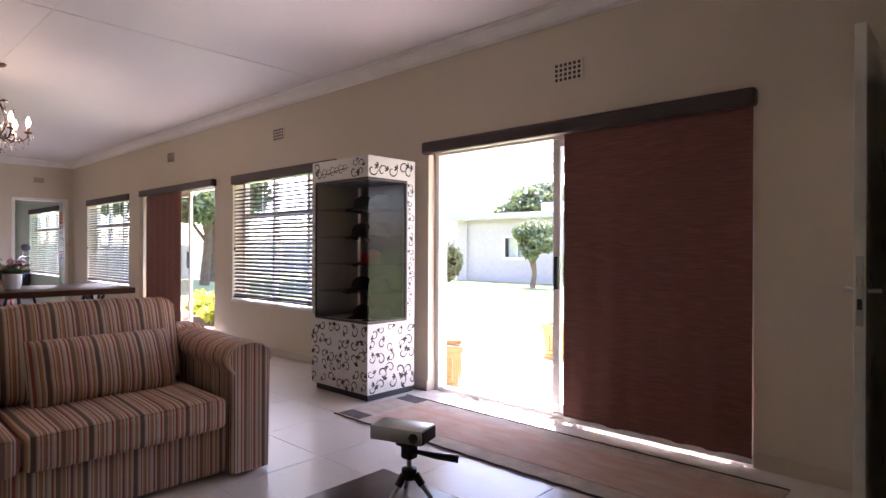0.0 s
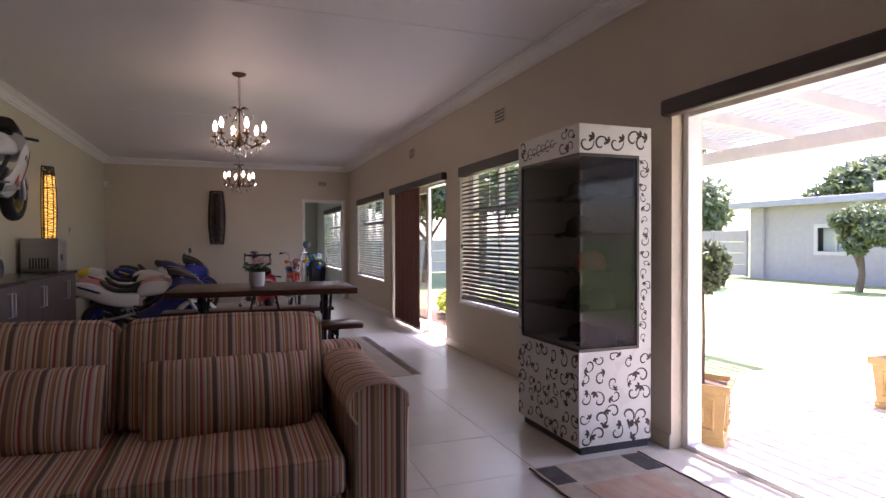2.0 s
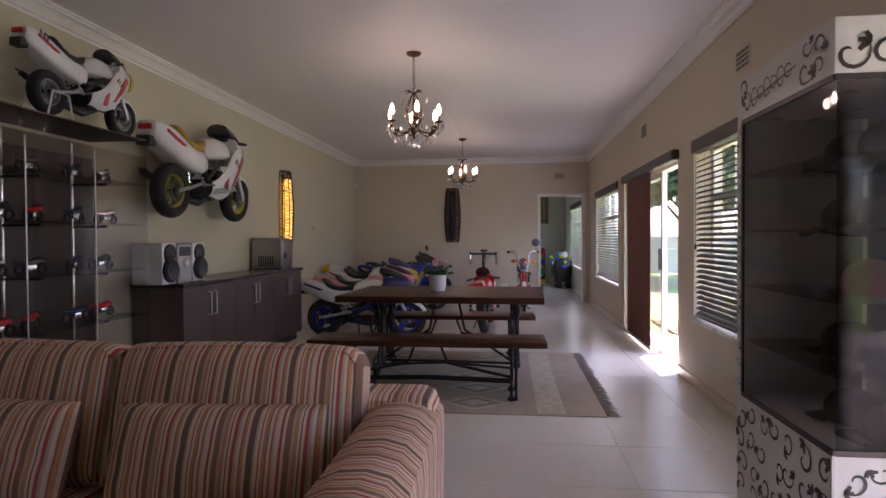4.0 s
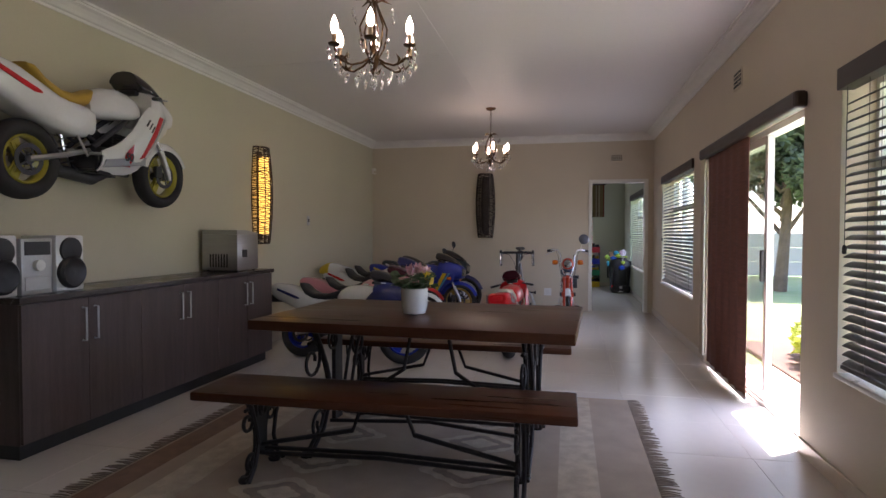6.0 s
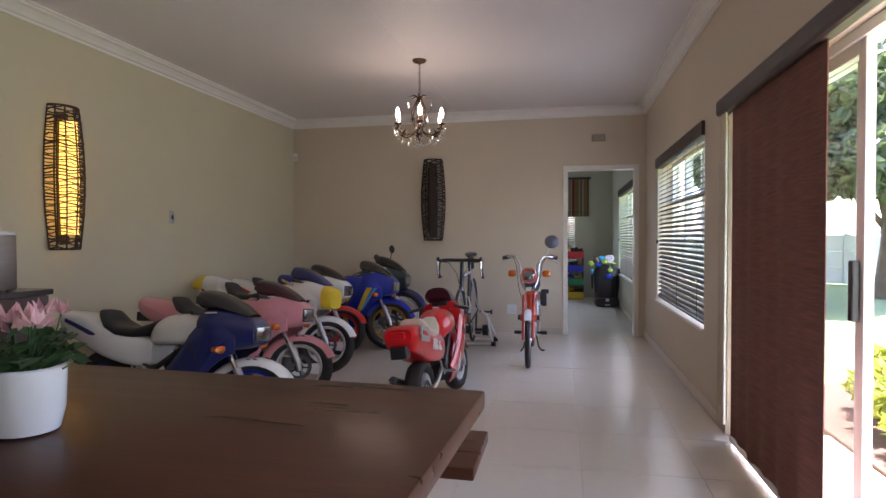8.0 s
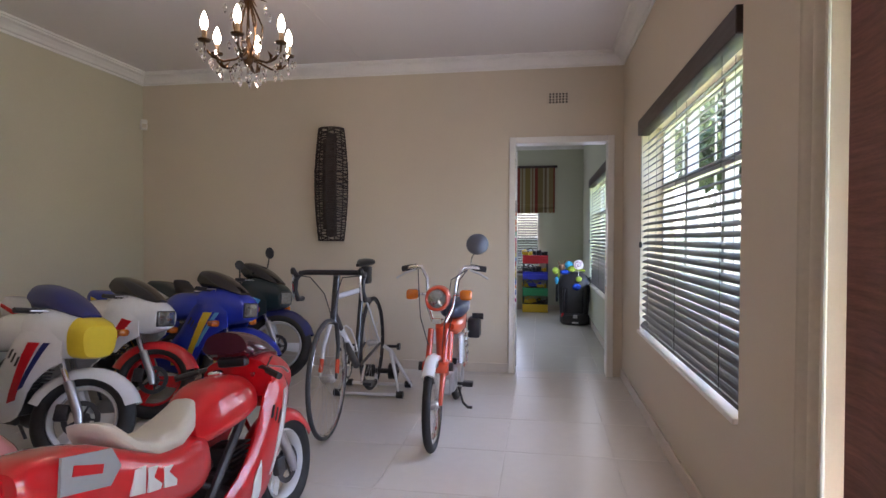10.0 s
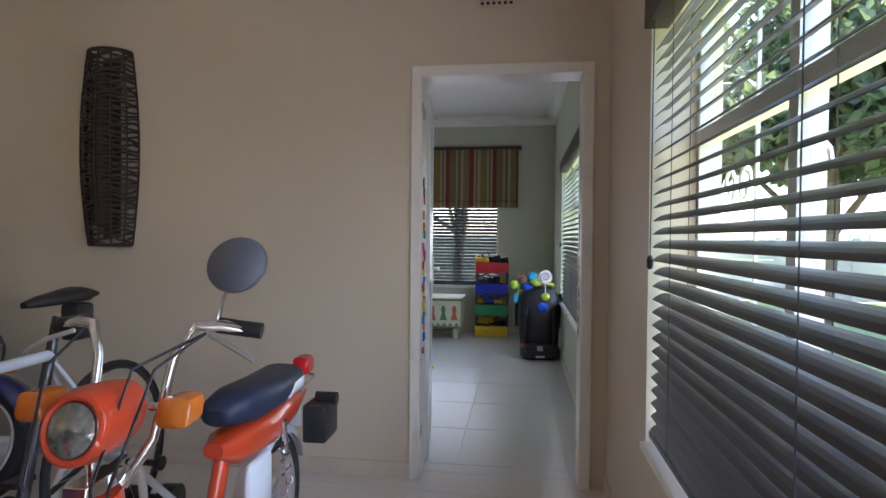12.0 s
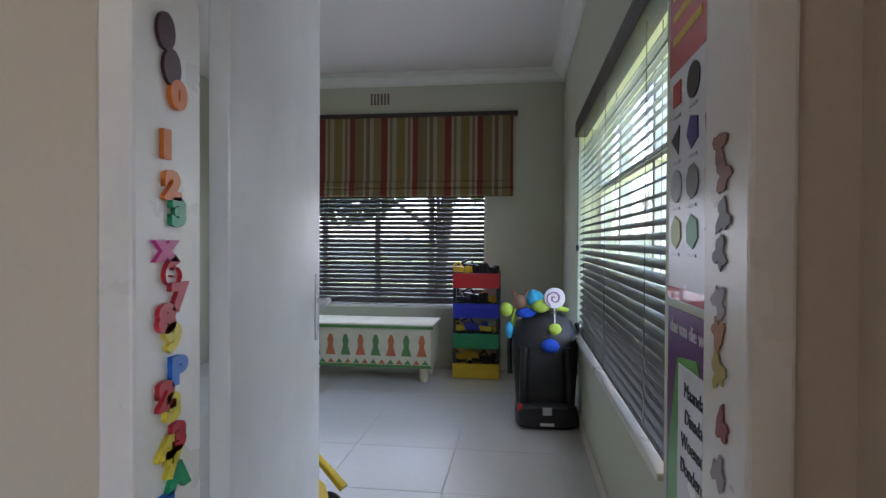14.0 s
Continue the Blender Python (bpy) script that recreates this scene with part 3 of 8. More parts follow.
# ---- air vents ----
def air_vent(m, w=0.23, h=0.15, cols=6, rows=4):
    v = thing("air_vent", m, "white plaster wall vent with rows of square holes", "vent", "wall vents")
    part("plate", boxes((-w / 2, w / 2, -0.006, 0.0, -h / 2, h / 2), bevel=0.002), M_WALL, v)
    for i in range(cols):
        for j in range(rows):
            x, z = (i + 0.5 - cols / 2) * w * 0.9 / cols, (j + 0.5 - rows / 2) * h * 0.86 / rows
            part("hole", boxes((x - w * 0.042, x + w * 0.042, -0.009, -0.004, z - h * 0.066, z + h * 0.066)), M_BLACK, v)


air_vent(pose(-1.57, N, 2.385))
air_vent(pose(-5.17, N, 2.43))
air_vent(pose(-8.0, N, 2.47))
air_vent(pose(W, 3.73, 2.455, 0, 0, 90), 0.19, 0.11, 6, 4)
air_vent(pose(TW, 2.53, 2.60, 0, 0, 90), 0.22, 0.13, 6, 5)

# ---- outdoors ----
ground = setting("ground", boxes((-400, 400, -400, 400, -0.42, -0.14)), M_GRASS, "sunlit green lawn round the house", "lawn")
setting("pavement", boxes((-4.6, 4.0, N + T, N + T + 3.4, -0.16, -0.11), bevel=0.01), M_PAVE, "pale paved patio outside the living room", "patio")
setting("pavement_step", boxes((-9.4, -4.62, N + T, N + T + 0.5, -0.16, -0.09), bevel=0.01), M_PAVE, "narrow paved strip outside the garden door", "paving")
setting("house_base", boxes((-18.0, 4.6, S - 0.7, N + T, -0.3, -0.02)), M_GROUT, "plinth below the house", "plinth")

perg = thing("pergola", pose(0, 0, 0), "white painted timber pergola with slats over the patio", "pergola")
for x in (0.7, 3.6):
    part("post", boxes((x - 0.06, x + 0.06, N + T + 3.1, N + T + 3.22, -0.05, 2.2), bevel=0.008), M_PERGOLA, perg)
part("beam", boxes((-6.8, 4.0, N + T + 3.12, N + T + 3.2, 2.2, 2.36), bevel=0.006), M_PERGOLA, perg)
part("beam", boxes((-6.8, 4.0, N + T, N + T + 0.06, 2.50, 2.66), bevel=0.006), M_PERGOLA, perg, "wall plate beam")
SLOPE = pose(0, N + T + 0.02, 2.62, -5.2, 0, 0)
for k in range(12):
    x = -6.7 + k * 0.96
    part("rafter", moved(boxes((x - 0.025, x + 0.025, 0.05, 3.35, 0.0, 0.12)), SLOPE), M_PERGOLA, perg)
sl = part("slat", boxes((-6.8, 4.0, -0.028, 0.028, 0.12, 0.145)), M_PERGOLA, perg)
for k in range(26):
    s = sl if k == 0 else new("slat", sl.data)
    s.parent = perg
    s.matrix_basis = SLOPE @ pose(0, 0.30 + k * 0.118, 0)


def foliage(name, blobs, count, size, material, parent, seed=1):
    """A crown of many small bent leaves scattered in uneven clumps (centre, radius)."""
    rnd = np.random.RandomState(seed)
    V, F = [], []
    for k in range(count):
        c, r = blobs[rnd.randint(len(blobs))]
        d = rnd.normal(size=3)
        d /= np.linalg.norm(d)
        p = np.array(c) + d * r * (0.35 + 0.7 * rnd.rand() ** 0.6) * np.array((1, 1, 0.85))
        u = rnd.normal(size=3)
        u /= np.linalg.norm(u)
        v = np.cross(u, d + 0.4 * rnd.normal(size=3))
        v /= np.linalg.norm(v) + 1e-6
        s = size * (0.6 + 0.8 * rnd.rand())
        i = len(V)
        mid = np.cross(u, v) * s * 0.2
        V += [tuple(p - u * s), tuple(p + v * s * 0.45 + mid), tuple(p + u * s), tuple(p - v * s * 0.45 + mid)]
        F += [(i, i + 1, i + 2), (i, i + 2, i + 3)]
    me = bpy.data.meshes.new(name)
    me.from_pydata(V, [], F)
    me.materials.append(material)
    ob = new(name, me)
    ob.parent = parent
    return ob


def tree(at, height, spread, label, leaves=5000, seed=1, size=0.12, material=None, trunk=0.12):
    rnd = random.Random(seed)
    t = thing("tree", pose(*at), label, "tree", "garden trees")
    pts = [(0, 0, 0), (0.03 * height, 0.02, height * 0.2), (0.01, 0.03 * height, height * 0.42), (0.02, 0.0, height * 0.7)]
    bm = tubed(pts, [trunk, trunk * 0.8, trunk * 0.65, trunk * 0.3], 9)
    blobs = []
    for k in range(9):
        a = k * 2.4 + rnd.random()
        h0 = height * rnd.uniform(0.25, 0.5)
        h1 = height * rnd.uniform(0.5, 0.95)
        r1 = spread * rnd.uniform(0.35, 0.8) * (1.25 - h1 / height * 0.6)
        end = (r1 * math.cos(a), r1 * math.sin(a), h1)
        tube(bm, [(0.01, 0.02, h0), (end[0] * 0.5, end[1] * 0.5, (h0 + h1) * 0.5 + 0.05), end], [trunk * 0.4, trunk * 0.25, trunk * 0.08], 6)
        blobs.append((end, spread * rnd.uniform(0.28, 0.45)))
    blobs.append(((0, 0, height * 0.9), spread * 0.4))
    part("trunk", bm, M_BARK, t)
    foliage("crown", blobs, leaves, size, material or M_LEAF, t, seed)
    return t


tree((-10.5, 17.2, -0.12), 2.2, 0.9, "small round garden tree with a dense green crown", 5000, 3, 0.085, trunk=0.10)
tree((-16.5, 14.2, -0.12), 8.5, 4.0, "large leafy garden tree beyond the lawn", 14000, 5, 0.19, trunk=0.3)
tree((-22.0, 11.5, -0.12), 8.0, 4.0, "large leafy garden tree beyond the lawn", 11000, 6, 0.19, trunk=0.3)
tree((-18.4, 8.0, -0.12), 4.9, 2.6, "broad leafy garden tree close to the house", 17000, 8, 0.12, trunk=0.16)
tree((-19.6, 10.2, -0.12), 5.6, 2.8, "broad leafy garden tree close to the house", 14000, 18, 0.13, trunk=0.18)
tree((-22.0, 35.0, -0.12), 5.2, 3.6, "tall dark tree behind the neighbouring house", 9000, 9, 0.28, trunk=0.35)
tree((-31.0, 30.0, -0.12), 5.0, 4.4, "leafy trees behind the neighbouring house", 8000, 10, 0.25, trunk=0.3)
tree((-21.3, 2.6, -0.12), 4.4, 2.2, "leafy tree outside the toy room window", 8000, 11, 0.12, trunk=0.12)


def shrub(at, r, h, label, material, count, seed, size):
    s = thing("shrub", pose(*at), label, "shrub", "garden shrubs")
    bm = bmesh.new()
    rnd = random.Random(seed)
    for k in range(7):
        a = k * 0.9
        tube(bm, [(0, 0, 0), (0.5 * r * math.cos(a), 0.5 * r * math.sin(a), h * 0.5), (0.75 * r * math.cos(a), 0.75 * r * math.sin(a), h * 0.85)], [0.012, 0.009, 0.004], 5)
    part("stem", bm, M_BARK, s)
    blobs = [((r * 0.6 * math.cos(k), r * 0.6 * math.sin(k), h * rnd.uniform(0.35, 0.8)), r * 0.5) for k in range(7)]
    foliage("leaves", blobs, count, size, material, s, seed)


for k in range(5):
    shrub((-7.9 - 0.5 * k, 5.55 + 0.12 * math.sin(k * 2), -0.12), 0.30, 0.5, "bright yellow-green garden shrub in a flower bed", M_LEAFY, 900, 20 + k, 0.05)
setting("flower_bed", boxes((-10.9, -7.4, 5.05, 6.1, -0.13, -0.09), bevel=0.01), M_SOIL, "bare brown flower bed beside the lawn", "flower bed")
shrub((-9.0, 17.9, -0.12), 0.8, 1.3, "green round shrub on the lawn", M_LEAF, 2500, 31, 0.07)


def planter(at, turn, label, bush):
    p = thing("planter", pose(*at, 0, 0, turn) @ Matrix.Diagonal((0.75, 0.75, 0.86, 1)), label, "planter", "patio planters")
    bm = bmesh.new()
    rows = []
    for w, z in ((0.20, 0), (0.20, 0.05), (0.185, 0.06), (0.215, 0.40), (0.245, 0.41), (0.245, 0.47), (0.215, 0.47), (0.205, 0.40)):
        rows.append([bm.verts.new((sx * w, sy * w, z)) for sx, sy in ((-1, -1), (1, -1), (1, 1), (-1, 1))])
    skin(bm, rows)
    part("pot", bm, M_TERRA, p)
    for k in range(4):
        part("relief_panel", moved(boxes((-0.12, 0.12, -0.215, -0.19, 0.10, 0.125), (-0.12, 0.12, -0.22, -0.19, 0.33, 0.355), (-0.12, -0.10, -0.22, -0.19, 0.125, 0.33), (0.10, 0.12, -0.22, -0.19, 0.125, 0.33),
                                        (-0.035, 0.035, -0.222, -0.19, 0.17, 0.28), bevel=0.008), pose(0, 0, 0, 0, 0, 90 * k)), M_TERRA, p)
    part("soil", boxes((-0.2, 0.2, -0.2, 0.2, 0.39, 0.43)), M_SOIL, p)
    if bush:
        part("stem", tubed([(0, 0, 0.4), (0.01, 0, 0.8), (0, 0.01, 1.2)], [0.016, 0.013, 0.01]), M_BARK, p)
        foliage("topiary_ball", [((0, 0, 1.34), 0.22), ((0.04, 0.03, 1.38), 0.2), ((-0.04, 0, 1.30), 0.2)], 3000, 0.03, M_LEAF, p, 41)


planter((-3.22, 4.86, -0.11), 38, "square yellow terracotta planter with a clipped ball bush", True)
planter((-3.15, 6.85, -0.11), 3, "square yellow terracotta planter on the patio edge", False)

# neighbouring house and boundary walls
nb = thing("house", pose(-3.0, 19.6, -0.14), "grey plastered neighbouring house with a flat metal roof", "house")
part("wall", pierced(-13.0, 14.0, 0, 0.25, [(-10.4, -9.4, 1.0, 1.75), (-6.6, -5.6, 1.0, 1.75), (1.5, 3.5, 1.0, 1.75)], 2.5, "x"), M_PLASTER, nb)
part("wall", boxes((-13.0, -12.75, 0.25, 9, 0, 2.5), (13.75, 14.0, 0.25, 9, 0, 2.5), (-12.75, 13.75, 8.75, 9, 0, 2.5)), M_PLASTER, nb)
rf = part("roof", boxes((-13.5, 14.5, -0.5, 9.5, 2.5, 2.72), bevel=0.02), M_ROOF, nb)
part("parapet", boxes((-9.5, 14.5, 1.2, 9.4, 2.72, 3.2)), M_PERGOLA, nb)
for a, b in ((-10.4, -9.4), (-6.6, -5.6), (1.5, 3.5)):
    w = part("window", boxes((a - 0.12, a, -0.06, 0.2, 0.88, 1.87), (b, b + 0.12, -0.06, 0.2, 0.88, 1.87), (a, b, -0.06, 0.2, 0.88, 1.0), (a, b, -0.06, 0.2, 1.75, 1.87), ((a + b) / 2 - 0.03, (a + b) / 2 + 0.03, 0.1, 0.16, 1.0, 1.75)), M_PERGOLA, nb)
    part("pane", boxes((a, b, 0.12, 0.14, 1.0, 1.75)), M_PANE, w)
    part("curtain", boxes((a + 0.02, b - 0.02, 0.19, 0.21, 1.0, 1.75)), M_PERGOLA, w, "closed white curtain")
part("drainpipe", tubed([(-12.4, -0.06, 0), (-12.4, -0.06, 2.5)], 0.05), M_PLASTER, nb)

fence = thing("boundary_wall", pose(0, 0, -0.12), "pale precast concrete panel boundary wall", "boundary wall")
for k in range(16):
    x = -16.3 - (15 - k) * 1.6
    part("post", boxes((x - 0.06, x + 0.06, 19.7, 19.82, 0, 1.72), bevel=0.008), M_PLASTER, fence)
    for j in range(4):
        if k < 15:
            part("panel", boxes((x + 0.06, x + 1.54, 19.73, 19.79, 0.03 + j * 0.42, 0.44 + j * 0.42), bevel=0.006), M_PLASTER, fence)
fw = thing("boundary_wall", pose(-23.6, 0, -0.12), "pale plastered garden wall beyond the toy room", "boundary wall")
M_PRECAST = mat("white_precast_concrete", (0.66, 0.63, 0.60), 0.85, var=0.12, scale=2)
for k in range(15):
    y = -8 + k * 1.6
    part("post", boxes((-0.13, 0.03, y - 0.07, y + 0.07, 0, 1.44), bevel=0.01), M_PRECAST, fw)
    for j in range(3):
        part("panel", boxes((-0.1, 0, y + 0.07, y + 1.53, 0.02 + j * 0.46, 0.47 + j * 0.46), bevel=0.01), M_PRECAST, fw)


# ---- sofa: faces east, its front at x -2.3, arms at y 0.3 and 2.56 ----
def sofa(m, label):
    """Local x runs along the sofa, y to the back, z up; the front is at y 0."""
    s = thing("sofa", m, label, "sofa")
    w, arm, d = 2.26, 0.27, 0.92
    part("base", boxes((arm - 0.03, w - arm + 0.03, 0.05, d - 0.05, 0.02, 0.27), bevel=0.02), M_SOFA[0], s, "striped skirt", True)
    part("back_frame", boxes((0.04, w - 0.04, d - 0.24, d, 0.02, 0.72), bevel=0.05), M_SOFA[0], s, "", True)
    for x0 in (0.0, w - arm):
        prof = [(0.03, 0.02), (0.03, 0.54), (0.0, 0.58), (-0.005, 0.62), (0.015, 0.665), (0.07, 0.69), (0.14, 0.695), (0.20, 0.68), (0.245, 0.64), (0.25, 0.59), (0.24, 0.02)]
        bm = bmesh.new()
        rows = []
        for f, k, dz in ((0.0, 0.93, -0.008), (0.012, 0.985, 0.0), (0.03, 1.0, 0.0), (0.25, 1.0, 0.0), (0.5, 1.0, 0.008), (0.75, 1.0, 0.012), (0.96, 1.0, 0.01), (1.0, 0.93, 0.0)):
            rows.append([bm.verts.new((x0 + 0.13 + (x - 0.13) * k, f * (d - 0.02), z * (1 if z < 0.3 else 1) + (dz if z > 0.3 else 0) - (1 - k) * 0.1 * (z > 0.5))) for x, z in prof])
        skin(bm, rows)
        a = part("arm", bm, M_SOFA[1], s, "rolled arm with stripes across", True)
        part("arm_front", moved(slab(bmesh.new(), [(x * 0.9 + 0.013 + x0, z * 0.985) for x, z in prof], 0.012), pose(0, -0.004, 0)), M_SOFA[0], a)
        part("piping", tubed([(x0 + x * 0.93 + 0.01, -0.008, z * 0.99) for x, z in prof[1:-1]], 0.006, 6), M_SOFA[1], a)
    cw = (w - 2 * arm) / 2
    for k in range(2):
        x = arm + cw * (k + 0.5)
        q = part("seat_cushion", moved(pad(cw - 0.006, 0.70, 0.16, 0.035, 0.022), pose(x, 0.33, 0.348)), M_SOFA[0], s, "", True)
        part("piping", tubed([(x - cw / 2 + 0.03, -0.013, 0.416), (x - cw / 4, -0.021, 0.419), (x, -0.024, 0.42), (x + cw / 4, -0.021, 0.419), (x + cw / 2 - 0.03, -0.013, 0.416)], 0.006, 6), M_SOFA[0], q)
        part("piping", tubed([(x - cw / 2 + 0.03, -0.013, 0.284), (x - cw / 4, -0.021, 0.281), (x, -0.024, 0.28), (x + cw / 4, -0.021, 0.281), (x + cw / 2 - 0.03, -0.013, 0.284)], 0.006, 6), M_SOFA[0], q)
        bc = pose(x, 0.66, 0.65, 76, 0, 0)
        q = part("back_cushion", moved(pad(cw + 0.01, 0.48, 0.22, 0.075, 0.05), bc), M_SOFA[0], s, "", True)
        hx, hy = cw / 2 - 0.014, 0.24 - 0.018
        loop = [(-hx, -hy), (-hx, 0), (-hx, hy - 0.04), (-hx + 0.03, hy - 0.006), (-hx * 0.5, hy + 0.006), (0, hy + 0.010), (hx * 0.5, hy + 0.006), (hx - 0.03, hy - 0.006), (hx, hy - 0.04), (hx, 0), (hx, -hy)]
        for z in (0.092, -0.092):
            part("piping", tubed([bc @ Vector((a, b, z)) for a, b in loop], 0.0065, 6), M_SOFA[0], q)
    return s


SOFA_M = pose(-2.34, 0.27, 0, 0, 0, 90)
sofa(SOFA_M, "striped red, brown and cream fabric sofa with rolled arms")
for k, (x, tilt) in enumerate(((1.575, 3), (0.76, -3))):
    c = thing("throw_pillow", SOFA_M @ pose(x, 0.46, 0.575, 70, 0, tilt), "matching striped scatter cushion leaning on the sofa back", "cushion", "scatter cushions")
    q = part("cover", cushion(0.68, 0.34, 0.20, 20, 0.45), M_SOFA[0], c, "", True)
    part("piping", tubed([(-0.335, -0.16, 0), (0, -0.165, 0), (0.335, -0.16, 0), (0.34, 0, 0), (0.335, 0.16, 0), (0, 0.165, 0), (-0.335, 0.16, 0), (-0.34, 0, 0)], 0.006, 6, True), M_SOFA[0], q)

# ---- coffee table and projector on a tripod ----
ct = thing("coffee_table", pose(-0.81, 1.72, 0), "low dark-stained wooden coffee table", "table")
part("tabletop", boxes((-0.24, 0.24, -0.46, 0.46, 0.385, 0.42), bevel=0.008), M_WOOD, ct, "", True)
for sx in (-1, 1):
    for sy in (-1, 1):
        part("leg", boxes((sx * 0.20 - 0.03, sx * 0.20 + 0.03, sy * 0.42 - 0.03, sy * 0.42 + 0.03, 0, 0.385), bevel=0.005), M_WOOD, ct)
part("shelf", boxes((-0.2, 0.2, -0.42, 0.42, 0.12, 0.14), bevel=0.004), M_WOOD, ct)
tp = thing("tripod", pose(-0.80, 2.06, 0.42), "small black and silver camera tripod on the coffee table", "tripod")
for k in range(3):
    a = k * 2.094 + 0.4
    part("leg", tubed([(0.02 * math.cos(a), 0.02 * math.sin(a), 0.075), (0.085 * math.cos(a), 0.085 * math.sin(a), 0.0)], [0.008, 0.006], 8), M_SILVER, tp)
    part("leg_clamp", tubed([(0.02 * math.cos(a), 0.02 * math.sin(a), 0.08), (0.042 * math.cos(a), 0.042 * math.sin(a), 0.05)], 0.012, 8), M_BLACK, tp)
part("column", tubed([(0, 0, 0.06), (0, 0, 0.15)], 0.008, 10), M_SILVER, tp)
part("collar", lathed([(0.012, 0.06), (0.024, 0.065), (0.024, 0.095), (0.012, 0.10)], 12), M_BLACK, tp, "", True)
part("head", boxes((-0.02, 0.02, -0.02, 0.02, 0.125, 0.165), bevel=0.008), M_BLACK, tp, "", True)
part("plate", boxes((-0.03, 0.03, -0.03, 0.03, 0.165, 0.182), bevel=0.004), M_BLACK, tp)
part("pan_handle", tubed([(0.0, 0.0, 0.15), (0.07, 0.05, 0.135), (0.12, 0.09, 0.128)], [0.006, 0.010, 0.012], 8), M_BLACK, tp, "", True)
pj = thing("projector", pose(-0.80, 2.06, 0.602, 0, 0, 18) @ Matrix.Diagonal((0.86, 0.86, 0.86, 1)), "small silver projector mounted on a tripod", "projector")
part("body", boxes((-0.13, 0.075, -0.055, 0.055, 0, 0.052), bevel=0.006), M_SILVER, pj, "", True)
part("front_grille", boxes((0.075, 0.079, -0.05, 0.05, 0.005, 0.047), bevel=0.001), M_BLACK, pj)
part("lens", lathed([(0.017, 0), (0.017, 0.006), (0.012, 0.006), (0.010, 0.002)], 16, pose(0.045, -0.054, 0.026, 90)), M_BLACK, pj, "", True)

# ---- runner at the patio door ----
M_RUNNER = mat("faded_woven_runner", (0.40, 0.22, 0.15), 0.95, var=0.5, scale=5, fine=90, bump=0.5, col2=(0.46, 0.36, 0.27), stretch=(1, 3, 1))
M_RUNB = mat("runner_border", (0.44, 0.36, 0.28), 0.95, var=0.3, scale=9, fine=90, bump=0.5)
M_RUND = mat("runner_dark_block", (0.09, 0.075, 0.07), 0.95, var=0.5, scale=12, fine=90, bump=0.5)
rn = thing("rug", pose(0, 0, 0), "faded red and beige woven runner along the sliding door", "rug")
part("field", boxes((-2.90, -0.2, 3.36, 4.06, 0.0, 0.007), bevel=0.002), M_RUNB, rn)
part("inner_field", boxes((-2.62, -0.2, 3.50, 3.93, 0.007, 0.009)), M_RUNNER, rn, "faded brick-red centre")
for y in (3.38, 3.93):
    part("corner_block", boxes((-2.88, -2.66, y, y + 0.12, 0.007, 0.0092)), M_RUND, rn, "dark woven corner block")
for y in (3.355, 4.065):
    pts = [(-2.9 + 0.05 * k, y + 0.004 * math.sin(k * 1.7), 0.007) for k in range(55)]
    part("bound_edge", tubed(pts, 0.006, 5), M_RUND, rn)

# ---- dining table, benches, rug ----
def scroll(cx, cz, r, turns, start, hand=1, n=22):
    return [(cx + hand * r * (1 - 0.75 * k / n) * math.cos(start + turns * 2 * math.pi * k / n), 0, cz + r * (1 - 0.75 * k / n) * math.sin(start + turns * 2 * math.pi * k / n)) for k in range(n)]


def iron_leg(parent, y, w, h, m=None):
    """Wrought-iron trestle across the width (local x), at length y."""
    leg = part("trestle", bmesh.new(), M_IRON, parent, "black wrought-iron scrolled trestle")
    bm = bmesh.new()
    for s in (-1, 1):
        for o in (0.0, 0.035):
            pts = [(s * (w * 0.30 + o), y + o, h), (s * (w * 0.16 + o), y + o, h * 0.66), (s * (w * 0.10 + o), y + o, h * 0.42), (s * (w * 0.20 + o), y + o, h * 0.16), (s * (w * 0.36 + o), y + o, 0.012)]
            tube(bm, pts, [0.014, 0.011, 0.011, 0.011, 0.014], 7)
        tube(bm, [(x, y, z) for x, _, z in scroll(s * w * 0.30, h * 0.72, h * 0.16, 1.4, 1.2, s)], 0.010, 6)
        tube(bm, [(x, y, z) for x, _, z in scroll(s * w * 0.22, h * 0.20, h * 0.12, 1.3, -1.0, s)], 0.010, 6)
        tube(bm, [(x, y + 0.05, z) for x, _, z in scroll(s * w * 0.14, h * 0.86, h * 0.10, 1.3, 2.2, -s)], 0.008, 6)
    box(bm, -w * 0.40, w * 0.40, y - 0.02, y + 0.02, h - 0.012, h)
    box(bm, -0.05, 0.05, y - 0.012, y + 0.012, 0.10, h - 0.012)
    for s in (-1, 1):
        lathe(bm, [(0.03, 0), (0.034, 0.012), (0.02, 0.03)], 10, pose(s * w * 0.37, y, 0))
    bm.to_mesh(leg.data)
    bm.free()


